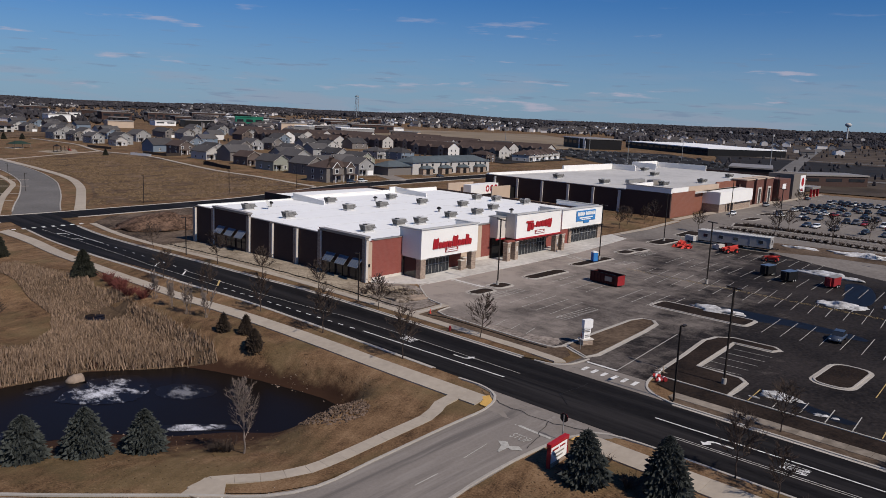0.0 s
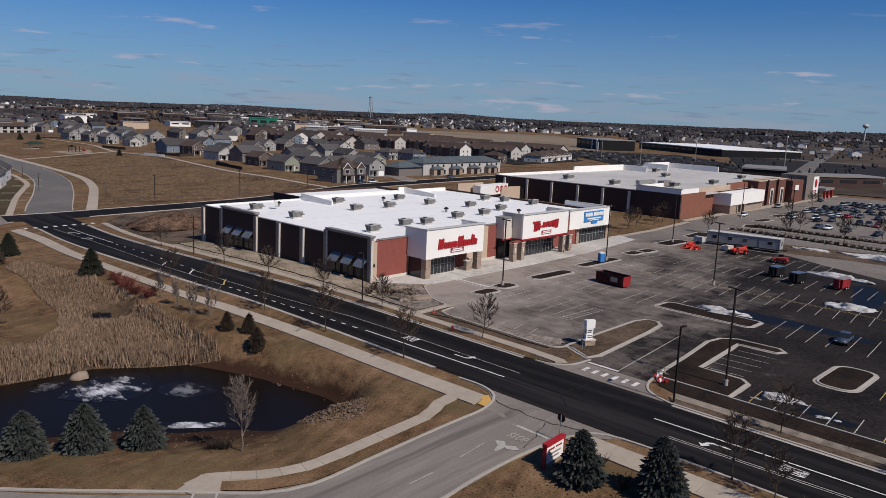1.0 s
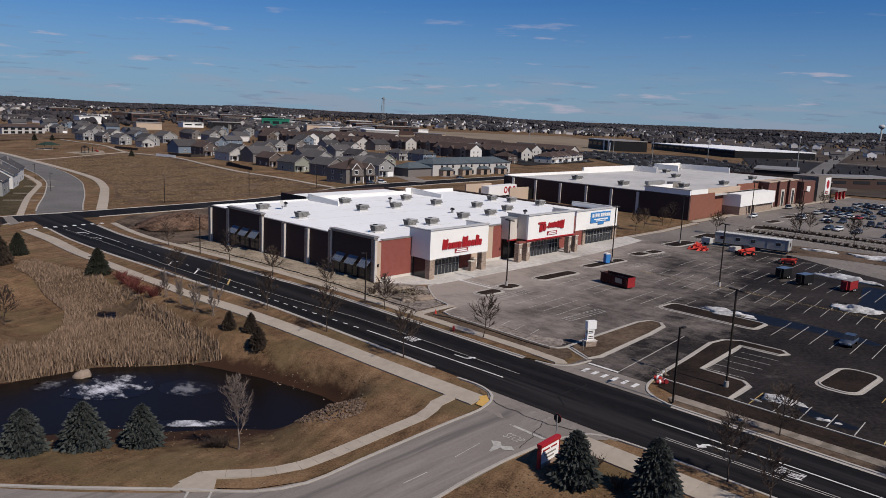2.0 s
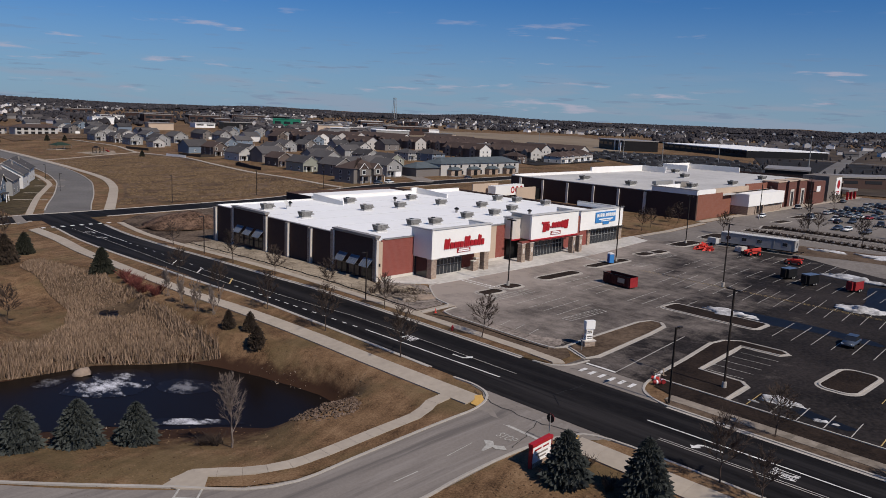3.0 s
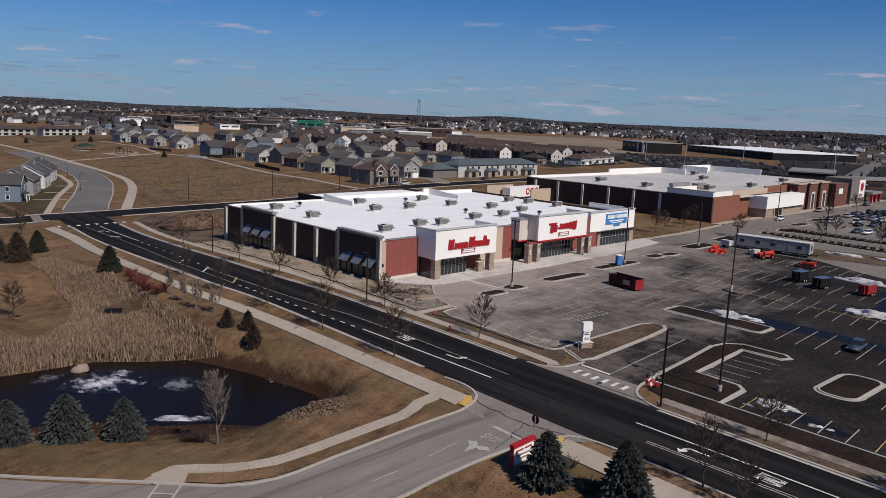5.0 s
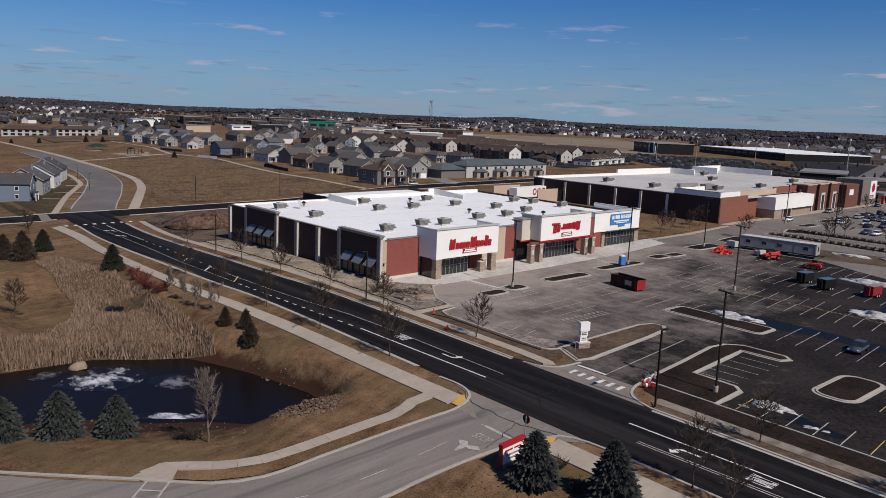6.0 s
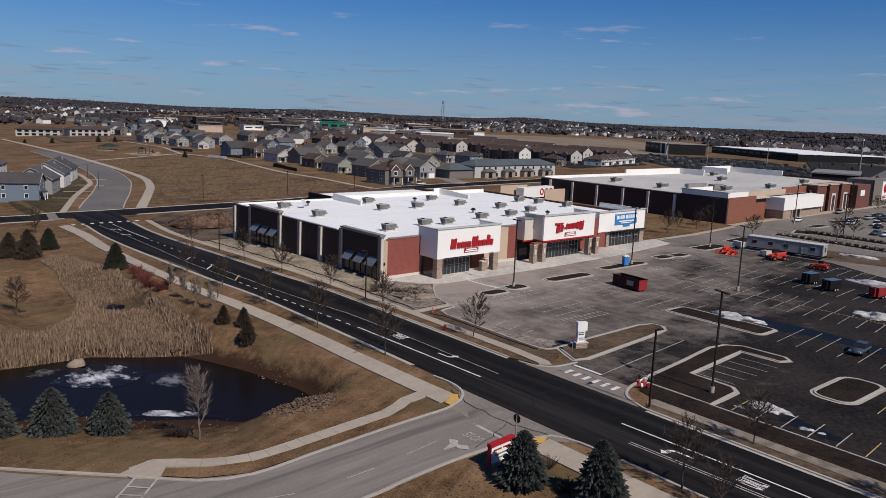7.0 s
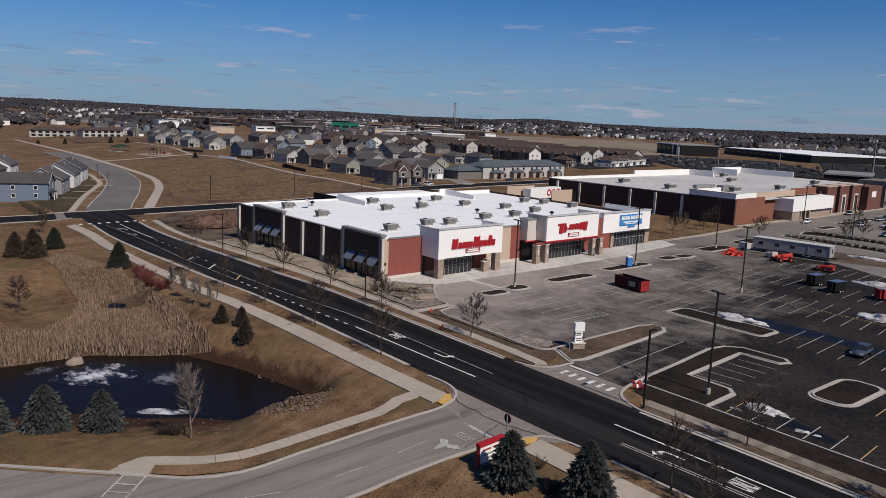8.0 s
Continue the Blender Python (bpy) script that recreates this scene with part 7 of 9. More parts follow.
def lift(m, label="orange-red telescopic handler with folded boom"):
    e = thing("telehandler", label, "telehandler", m, "site machines")
    part("chassis", boxes((-1.9, 1.9, -0.75, 0.75, 0.6, 1.3)), M_ORANGE, e)
    part("engine_cover", boxes((-1.7, 0.8, 0.2, 0.95, 1.3, 1.75)), M_ORANGE, e)
    cab = part("cab", boxes((-0.6, 0.8, -1.0, -0.15, 1.1, 2.4)), M_GLASS, e)
    part("cab_roof", boxes((-0.7, 0.9, -1.05, -0.1, 2.4, 2.5)), M_DARKMETAL, cab)
    bm = bmesh.new()
    tube(bm, (-2.2, 0.05, 1.9), (2.2, 0.05, 1.35), 0.2, 0.17, 6)
    tube(bm, (2.2, 0.05, 1.35), (2.7, 0.05, 0.5), 0.15, 0.12, 6)
    part("boom", bm, M_ORANGE, e)
    part("forks", boxes((2.7, 3.8, -0.5, -0.38, 0.35, 0.45), (2.7, 3.8, 0.38, 0.5, 0.35, 0.45), (2.65, 2.75, -0.7, 0.7, 0.35, 1.2)), M_DARKMETAL, e)
    for x in (-1.3, 1.3):
        for s in (-1, 1):
            w = part("wheel", tube(bmesh.new(), (x, s * 1.05 - 0.2, 0.58), (x, s * 1.05 + 0.2, 0.58), 0.58, 0.58, 14), M_TYRE, e)
            part("rim", tube(bmesh.new(), (x, s * 1.05 - 0.21, 0.58), (x, s * 1.05 + 0.21, 0.58), 0.26, 0.26, 10), M_ORANGE, w)
    return e


lf = lift(at(94.0, -30.0, 150, 0.06))
copy_thing(lf, at(91.6, -41.2, 100, 0.06, 0.8))
truck = thing("flatbed_load", "pale load of boxed goods on pallets beside the machine", "pallets", at(96.5, -26.0, 60, 0.06))
part("pallet", boxes((-1.5, 1.5, -1.0, 1.0, 0.0, 0.2)), M_WOOD, truck)
part("boxes", boxes((-1.4, -0.1, -0.9, 0.9, 0.2, 1.5), (0.1, 1.4, -0.8, 0.8, 0.2, 1.2)), M_TRIM, truck)
heapo = thing("fence_heap", "heap of orange plastic barrier fencing on the asphalt", "barrier heap", at(91.5, -18.6, 0, 0.06))
rr = random.Random(3)
for i in range(46):
    a, r = rr.uniform(0, 6.28), rr.uniform(0, 2.4)
    x, y = r * math.cos(a), r * math.sin(a)
    z = rr.uniform(0.05, max(0.15, 1.5 - r * 0.6))
    bm = boxes((-0.75, 0.75, -0.05, 0.05, -0.28, 0.28))
    bm.transform(pose(x, y, z, rr.uniform(-60, 60), rr.uniform(-35, 35), rr.uniform(0, 180)))
    part("panel", bm, M_ORANGE, heapo)
gen = thing("towed_generator", "white towed generator beside the site office", "generator", at(100.8, -16.4, 80, 0.06))
part("housing", boxes((-1.3, 1.3, -0.7, 0.7, 0.5, 1.9)), M_LIGHTMETAL, gen)
part("drawbar", boxes((1.3, 2.4, -0.06, 0.06, 0.45, 0.55)), M_DARKMETAL, gen)
for s in (-1, 1):
    part("wheel", tube(bmesh.new(), (0, s * 0.75 - 0.1, 0.33), (0, s * 0.75 + 0.1, 0.33), 0.33, 0.33, 12), M_TYRE, gen)
crash = thing("fallen_barrels", "knocked down orange barrels and broken pale barrier at the entrance", "barrier", at(-5.0, -62.6, 30, 0.1))
for i, (x, y, t) in enumerate(((-1.2, -0.4, 20), (-0.5, 0.5, 70), (-1.9, 0.3, 110))):
    bm = tube(bmesh.new(), (-0.45, 0, 0.27), (0.45, 0, 0.27), 0.27, 0.23, 12)
    bm.transform(pose(x, y, 0, 0, 0, t))
    b = part("barrel", bm, M_ORANGE if i == 1 else M_REDPAINT, crash)
    bm = tube(bmesh.new(), (-0.12, 0, 0.27), (0.1, 0, 0.27), 0.275, 0.27, 12)
    bm.transform(pose(x, y, 0, 0, 0, t))
    part("band", bm, M_SIGNWHITE, b)
for i in range(7):
    bm = boxes((-0.8, 0.8, -0.08, 0.08, -0.02, 0.02))
    bm.transform(pose(0.6 + 0.28 * i, rr.uniform(-0.6, 0.6), 0.25 + rr.uniform(0, 0.5), rr.uniform(-40, 40), rr.uniform(-30, 30), rr.uniform(0, 180)))
    part("slat", bm, M_SIGNWHITE if i % 2 else M_WOOD, crash)

# ---- pond, reeds and ice ----
setting("pond", drape([(x + 0.0, y + 0.0) for x, y in curve_pts([((x + 50) * 1.07 - 50, (y + 20) * 1.07 - 20) for x, y in POND], 2.0, True)], 0.0, 400), M_WATER, "still dark pond water, partly frozen", "water")
for v in bpy.data.objects["pond"].data.vertices:
    v.co.z = WATER_Z


mr_ = random.Random(8)
vs, fs = [], []
for i in range(760):
    a_, r_ = mr_.uniform(0, 6.28), mr_.random() ** 0.6
    x, y = -41.6 + 4.0 * r_ * math.cos(a_), -42.4 + 3.6 * r_ * math.sin(a_)
    w, k = mr_.uniform(0.09, 0.26), len(vs)
    z = h(x, y) + 0.55 * (1 - r_) * mr_.random()
    for q in range(5):
        t_ = 1.2566 * q + mr_.uniform(-0.3, 0.3)
        vs.append((x + w * math.cos(t_), y + w * mr_.uniform(0.6, 1) * math.sin(t_), z + mr_.uniform(-0.06, 0.05)))
    vs.append((x + mr_.uniform(-0.05, 0.05), y + mr_.uniform(-0.05, 0.05), z + w * mr_.uniform(0.5, 1.0)))
    fs += [(k + q, k + (q + 1) % 5, k + 5) for q in range(5)]
me = bpy.data.meshes.new("riprap")
me.from_pydata(vs, [], fs)
me.materials.append(mat("brown_riprap", (0.055, 0.034, 0.023), 0.95, 0.4, 2.0, 0.3, 0.3, tint=(0.18, 0.125, 0.092), isl=1.5))
tagged(new("riprap", me), "heap of broken brown stones at the pond's outlet", "rocks", "", "stuff")

def floe(pts, label, material=M_ICE, up=0.03):
    bm = bmesh.new()
    line = curve_pts(pts, 0.4, True)
    top = []
    for i, (x, y) in enumerate(line):
        n = noise.noise(Vector((x * 1.3, y * 1.3, 0))) * 0.45
        top.append(bm.verts.new((x + n, y - n, WATER_Z + up)))
    bm.faces.new(top)
    bmesh.ops.triangulate(bm, faces=bm.faces[:])
    if sum(f.normal.z for f in bm.faces) < 0:
        bmesh.ops.reverse_faces(bm, faces=bm.faces[:])
    return tagged(part("ice_sheet", bm, material), label, "ice")


floe([(-60.0, -12.6), (-57.6, -16.0), (-53.6, -18.2), (-49.6, -15.6), (-48.6, -10.6), (-51.0, -8.2), (-54.6, -8.4), (-58.0, -10.4)], "patch of white rotten ice on the pond")
floe([(-50.2, -18.2), (-48.6, -21.6), (-44.6, -22.6), (-43.8, -19.6), (-46.4, -16.2), (-49.0, -16.2)], "faint grey patch of thin ice on the pond", M_THINICE, 0.02)
floe([(-54.8, -26.9), (-55.2, -28.6), (-52, -31.0), (-49.0, -33.5), (-47.0, -34.6), (-48.4, -32.2), (-51.4, -29.3)], "strip of white ice along the pond edge", M_ICE, 0.035)
floe([(-61.8, -7.2), (-60.9, -9.6), (-57.4, -8.2), (-56.6, -6.4), (-59.4, -6.0)], "small strip of grey ice beside the boulder", M_THINICE, 0.025)
floe([(-68.6, -19.0), (-67.4, -21.6), (-65.0, -20.6), (-65.6, -18.2)], "small white ice patch at the pond edge", M_ICE, 0.025)
bm = bmesh.new()
bmesh.ops.create_icosphere(bm, subdivisions=3, radius=1.0)
for v in bm.verts:
    k = 1 + 0.25 * noise.noise(v.co * 1.7)
    v.co = Vector((-55.4 + v.co.x * 1.25 * k, -7.0 + v.co.y * 0.95 * k, WATER_Z - 0.1 + v.co.z * 1.0 * k))
tagged(part("boulder", bm, M_ROCK, None, "", False), "pale tan boulder standing in the pond", "boulder")
setting("pool", drape(curve_pts([(-43.5, 19.5), (-41, 20.6), (-39.2, 19.4), (-39.8, 16.0), (-41.8, 13.8), (-43.6, 16)], 0.8, True), 0.06, 400), M_WATER, "small dark pool among the reeds", "water")
setting("pool", drape(curve_pts([(-66.5, 12), (-63.5, 13), (-62.5, 10), (-65, 8.6)], 0.8, True), 0.1, 400), M_WATER, "small dark pool among the reeds", "water")

REEDS = [(-70, -1.5), (-63.1, -4.0), (-57.5, -4.4), (-53.1, -4.6), (-47.2, -8.3), (-42.1, -11.1), (-39.3, -14.3), (-38.4, -12.0), (-38.0, -4.0), (-37.2, 6), (-37.2, 14), (-36.5, 22), (-37.5, 29), (-36, 36), (-37.5, 44), (-38.8, 53), (-39.2, 61), (-42.0, 62), (-45.2, 56), (-45.0, 46), (-46, 36), (-47, 24), (-50.5, 14), (-56, 8), (-62.1, 2), (-70, 3)]


def inside(x, y, poly):
    hit = False
    for (ax, ay), (bx, by) in zip(poly, poly[1:] + poly[:1]):
        if (ay > y) != (by > y) and x < ax + (y - ay) / (by - ay) * (bx - ax):
            hit = not hit
    return hit


setting("reed_bed", drape(curve_pts(REEDS, 3, True), 0.05, 3), M_REEDBED, "matted brown reed litter round the pond", "reed bed")
rr = random.Random(21)
vs, fs = [], []
count = 0
while count < 25000:
    x, y = rr.uniform(-71, -35), rr.uniform(-15, 63)
    if not inside(x, y, REEDS):
        continue
    thick = noise.noise(Vector((x * 0.16, y * 0.16, 3.0)))
    if rr.random() > 0.6 + 0.9 * thick or (math.hypot(x + 41.4, y - 17.5) < 3.9 and rr.random() < 0.985):
        continue
    count += 1
    near = pond_gap(x, y) < 6
    t = rr.uniform(0.7, 1.35) * (1.15 if near else 0.8 - 0.25 * smooth(y, 5, 25))
    a, w, z = rr.uniform(0, 3.14), rr.uniform(0.035, 0.08), max(h(x, y), WATER_Z)
    lx, ly = rr.gauss(0, 0.22) * t, rr.gauss(0, 0.22) * t
    dx, dy = math.cos(a) * w, math.sin(a) * w
    k = len(vs)
    vs += [(x - dx, y - dy, z - 0.1), (x + dx, y + dy, z - 0.1), (x + lx * 0.5 + dx * 0.8, y + ly * 0.5 + dy * 0.8, z + t * 0.6), (x + lx * 0.5 - dx * 0.8, y + ly * 0.5 - dy * 0.8, z + t * 0.6), (x + lx, y + ly, z + t)]
    fs += [(k, k + 1, k + 2, k + 3), (k + 3, k + 2, k + 4)]
me = bpy.data.meshes.new("reeds")
me.from_pydata(vs, [], fs)
me.materials.append(M_REED)
tagged(new("reeds", me), "dense stand of dead tan cattails", "reeds", "", "stuff")

# tufts of longer dead grass
M_TUFT = mat("dead_grass_tufts", (0.085, 0.054, 0.030), 0.95, 0.4, 1.2, 0.1, 0.0, tint=(0.185, 0.125, 0.074), isl=1.0, spec=0.1)
vs, fs = [], []
for i in range(26000):
    if i % 3:
        x, y = rr.uniform(-80, -31), rr.uniform(-54, 75)
        if pond_gap(x, y) < 0.6:
            continue
    else:
        x, y = rr.uniform(-62, -27.5), rr.uniform(-100, -64.9)
        if x > -31.2 or y > -65.6 + (x + 30) * 0.03 - 0.4 or math.hypot(x + 31.9, y + 67.2) < 2.4:
            continue
    if noise.noise(Vector((x * 0.12, y * 0.12, 9.0))) + rr.uniform(-0.4, 0.4) < 0.0:
        continue
    if inside(x, y, [(-26, 110), (-33.5, 110), (-33.5, 0), (-31.6, -30), (-31.2, -46), (-26, -46)]) or (y < -46 and y > -56):
        continue
    t, a, w, z = rr.uniform(0.04, 0.11), rr.uniform(0, 3.14), rr.uniform(0.08, 0.24), h(x, y)
    dx, dy = math.cos(a) * w, math.sin(a) * w
    k = len(vs)
    vs += [(x - dx, y - dy, z - 0.03), (x + dx, y + dy, z - 0.03), (x + rr.gauss(0, 0.12), y + rr.gauss(0, 0.12), z + t)]
    fs += [(k, k + 1, k + 2)]
me = bpy.data.meshes.new("grass_tufts")
me.from_pydata(vs, [], fs)
me.materials.append(M_TUFT)
tagged(new("grass_tufts", me), "short tufts of dead brown grass", "grass", "", "stuff")


# ---- trees ----
def bare_tree(seed, tall, spread, bark, m, label, name="bare_tree", stems=1, group="bare street trees", lift=0.0):
    """A leafless tree: trunk, limbs and twigs."""
    r = random.Random(seed)
    e = thing(name, label, "tree", m, group)
    trunk, crown = bmesh.new(), bmesh.new()
    for s in range(stems):
        lean = Vector((r.gauss(0, 0.05 + 0.12 * (stems > 1)), r.gauss(0, 0.05 + 0.12 * (stems > 1)), 1)).normalized()
        base = Vector((r.gauss(0, 0.25) if stems > 1 else 0, r.gauss(0, 0.25) if stems > 1 else 0, -0.15))
        rad = tall * (0.014 if stems == 1 else 0.009)
        prev, pr = base, rad * 1.3
        pts = []
        for i in range(1, 9):
            p = base + lean * tall * 0.92 * i / 8 + Vector((r.gauss(0, 0.02), r.gauss(0, 0.02), 0)) * tall * 0.5
            q = rad * (1.05 - i / 8 * 0.92)
            tube(trunk, prev, p, pr, q, 6, False)
            pts.append((p, q))
            prev, pr = p, q
        limbs = 22 if stems == 1 else 9
        for k in range(limbs):
            f = 0.24 + 0.72 * (k + r.random() * 0.6) / limbs
            i = min(7, int(f * 8))
            o, orad = pts[i]
            a = k * 2.4 + r.uniform(-0.4, 0.4)
            length = spread * (1.15 - 0.75 * abs(f - 0.42) * 1.6) * r.uniform(0.75, 1.1)
            up = r.uniform(0.2, 0.75) + f * 0.75 + lift
            d = Vector((math.cos(a), math.sin(a), up)).normalized()
            mid = o + d * length * 0.5
            tip = mid + (d + Vector((0, 0, 0.45))).normalized() * length * 0.55
            lr = max(0.026, min(orad * 0.6, 0.055))
            tube(crown, o, mid, lr, lr * 0.65, 4, False)
            tube(crown, mid, tip, lr * 0.7, 0.016, 3, False)
            for j in range(6):
                g = 0.3 + 0.65 * j / 6
                so = o.lerp(mid, g * 2) if g < 0.5 else mid.lerp(tip, g * 2 - 1)
                sd = (d + Vector((r.gauss(0, 0.55), r.gauss(0, 0.55), r.gauss(0.35, 0.3)))).normalized()
                se = so + sd * length * r.uniform(0.25, 0.5)
                tube(crown, so, se, max(0.026, lr * 0.55), 0.016, 3, False)
                for q in range(6):
                    td = (sd + Vector((r.gauss(0, 0.5), r.gauss(0, 0.5), r.gauss(0.2, 0.3)))).normalized()
                    to = so.lerp(se, r.uniform(0.3, 1.0))
                    tube(crown, to, to + td * length * r.uniform(0.16, 0.38), 0.02, 0.012, 3, False)
    part("trunk", trunk, bark, e)
    part("crown", crown, bark, e, "fine leafless twigs")
    return e


T_LABEL = "young leafless tree with fine grey-brown twigs"
tA = bare_tree(1, 6.4, 2.35, M_BARK, at(-25.4, -36.4, 0, 0.1), T_LABEL)
tB = bare_tree(2, 6.0, 2.15, M_BARK, at(-9.9, -36.6, 0, 0.1), T_LABEL)
tC = bare_tree(3, 5.5, 2.0, M_BARK, at(-11.2, -16.2, 0, 0.1), T_LABEL)
for i, (x, y, s) in enumerate(((-26.1, -20.6, 1.0), (-26.5, -5.5, 0.95), (-27.0, 9.5, 0.9), (-27.4, 24, 0.85), (-11.8, -1.0, 0.95), (-12.9, 14.0, 1.0), (-13.0, 29.6, 1.0), (-12.2, 58, 0.9), (-10.9, -79.7, 1.0), (-25.4, -80.7, 0.95), (-26.4, -85.0, 0.8), (-11.0, -95, 1.0),
                               (121, -9.2, 1.0), (138, -25, 1.1), (150, -25, 1.1), (137.5, -41.3, 1.2), (231, -1.6, 1.1), (196, -4.6, 1.0), (104, 7, 1.0), (112, 9, 0.9), (121, 8, 1.0), (130, 10, 1.0), (100, 20, 0.9), (-57.1, 19.9, 1.05), (-33.8, 111, 0.8), (-36, 100, 0.8), (160, -45, 1.1), (118, -60, 1.0), (128, -75, 1.0))):
    copy_thing((tA, tB, tC)[i % 3], at(x, y, i * 77, 0.05, s))
bare_tree(5, 7.6, 2.3, M_PALEBARK, at(-53.3, -42.6), "pale leafless tree beside the pond", group="pond trees", lift=0.7)
for i, (x, y, t) in enumerate(((-34.6, 12.8, 5.0), (-34.5, 6.9, 4.6), (-35.0, 1.3, 4.8), (-33.9, -1.8, 4.8))):
    bare_tree(30 + i, t, 0.95, M_PALEBARK, at(x, y), "clump of slender pale-barked bare birches", "birch_clump", 4, "birches by the path", 1.3)


def spruce(seed, tall, wide, needles, m, label, group="spruces"):
    """A conifer: trunk, and tiers of drooping sprays with gaps between them."""
    r = random.Random(seed)
    e = thing("spruce_tree", label, "tree", m, group)
    part("trunk", tube(bmesh.new(), (0, 0, -0.2), (0, 0, tall * 0.95), tall * 0.022, 0.01, 7), M_BARK, e)
    vs, fs = [], []
    tiers = int(tall * 4.6) + 7
    for i in range(tiers):
        f = i / tiers
        z = tall * (0.05 + 0.93 * f)
        rad = wide * (1 - f) ** 0.55 * r.uniform(0.86, 1.1) * (0.78 + 0.22 * min(1, f * 5 + 0.1))
        n = max(7, int(10 + 26 * rad / wide))
        for k in range(n):
            a = 6.283 * (k + r.uniform(-0.3, 0.3)) / n + i * 1.3
            L = max(0.12, rad * r.uniform(0.68, 1.16))
            droop = 0.16 + 0.22 * (1 - f)
            ca, sa = math.cos(a), math.sin(a)
            lift0 = r.uniform(-0.05, 0.08) * L
            for j in range(9):
                u = 0.35 + 0.65 * j / 9
                for side in (-1, 1) if j < 8 else (0,):
                    sl = L * (0.15 * (1.15 - u) + 0.06) * r.uniform(0.7, 1.3)
                    b0 = L * (u - 0.12)
                    x0, z0 = b0, z - droop * b0 * u + lift0
                    if side:
                        tx, ty = b0 + sl * 0.9, side * sl
                    else:
                        tx, ty = L, 0.0
                    tz = z - droop * tx * (tx / L) + lift0 + 0.07 * L * (1 if not side else r.uniform(-0.9, 0.7))
                    wv = 0.026 * L + 0.022
                    P = [(x0, -wv, z0 - 0.06 * L), (x0, wv, z0 - 0.06 * L), (x0 + 0.06, 0, z0 + 0.09 * L), (tx, ty, tz)]
                    q = len(vs)
                    vs += [(ca * px - sa * py_, sa * px + ca * py_, pz) for px, py_, pz in P]
                    fs += [(q, q + 1, q + 3), (q + 1, q + 2, q + 3), (q + 2, q, q + 3)]
    q = len(vs)
    vs += [(0.06, 0, tall * 0.93), (-0.03, 0.05, tall * 0.93), (-0.03, -0.05, tall * 0.93), (0, 0, tall * 1.02)]
    fs += [(q, q + 1, q + 3), (q + 1, q + 2, q + 3), (q + 2, q, q + 3)]
    me = bpy.data.meshes.new("crown")
    me.from_pydata(vs, [], fs)
    me.materials.append(needles)
    c = new("crown", me)
    c.parent = e
    return e


M_PINEBROWN = mat("browned_needles", (0.022, 0.016, 0.012), 0.9, 0.4, 3.0, 0.4, 0.3, tint=(0.075, 0.052, 0.036), isl=0.9)
SP_W, SP_D = "full blue-grey spruce with low branches on brown grass", "dark green spruce on brown grass"
w1 = spruce(1, 5.1, 2.75, M_SPRUCE, at(-64.6, -32.4), SP_W, "blue spruces by the pond")
w2 = spruce(2, 4.7, 2.55, M_SPRUCE, at(-59.7, -34.8), SP_W, "blue spruces by the pond")
copy_thing(w1, at(-69.4, -29.9, 130, 0, 0.95))
copy_thing(w2, at(-74.0, -27.2, 220, 0, 1.0))
spruce(3, 5.2, 2.65, M_SPRUCE, at(-35.2, -70.7), "tall blue-grey spruce beside the path", "spruces by the path")
spruce(4, 6.1, 2.75, M_SPRUCE, at(-32.6, -77.4), "tall blue-grey spruce beside the path", "spruces by the path")
d1 = spruce(5, 3.0, 1.25, M_PINEBROWN, at(-35.6, -9.8), SP_D)
d2 = spruce(6, 3.1, 1.6, M_PINEBROWN, at(-35.6, -17.6), SP_D)
copy_thing(d1, at(-33.9, -12.9, 90, 0, 1.05))
d3 = spruce(7, 5.4, 2.5, M_PINE, at(-36.0, 37.6), SP_D)
d4 = spruce(8, 5.6, 2.6, M_PINEBROWN, at(-48.5, 67.5), "browned spruce on brown grass")
copy_thing(d4, at(-45.8, 63.3, 40, 0, 1.15))
copy_thing(d3, at(-39.7, 72.1, 140, 0, 0.95))
for x, y, s in ((109.5, 90.5, 0.6), (111.6, 88.6, 0.55), (107.6, 92.4, 0.6), (105.6, 94.2, 0.5), (113, 86.6, 0.5), (68.7, 512, 0.75), (98.1, 501, 0.9), (108.7, 496, 0.8), (95.8, 329.5, 0.75), (52, 520, 0.6)):
    copy_thing(d3, at(x, y, x, 0, s))


def shrub(seed, tall, wide, material, m, label, n=90, name="bare_shrub", group="bare shrubs"):
    r = random.Random(seed)
    bm = bmesh.new()
    for k in range(n):
        a, o = r.uniform(0, 6.28), r.uniform(0, 0.35) * wide
        b = Vector((math.cos(a) * o, math.sin(a) * o, -0.05))
        d = Vector((math.cos(a) * r.uniform(0.1, 0.9) * wide / tall, math.sin(a) * r.uniform(0.1, 0.9) * wide / tall, 1))
        t = b + d * tall * r.uniform(0.5, 1.0)
        tube(bm, b, t, 0.026, 0.014, 3, False)
        for j in range(4):
            s = b.lerp(t, r.uniform(0.35, 0.95))
            tube(bm, s, s + (d.normalized() + Vector((r.gauss(0, 0.5), r.gauss(0, 0.5), r.gauss(0.1, 0.3)))) * tall * 0.24, 0.016, 0.01, 3, False)
    e = thing(name, label, "shrub", m, group)
    part("branchwork", bm, material, e)
    return e


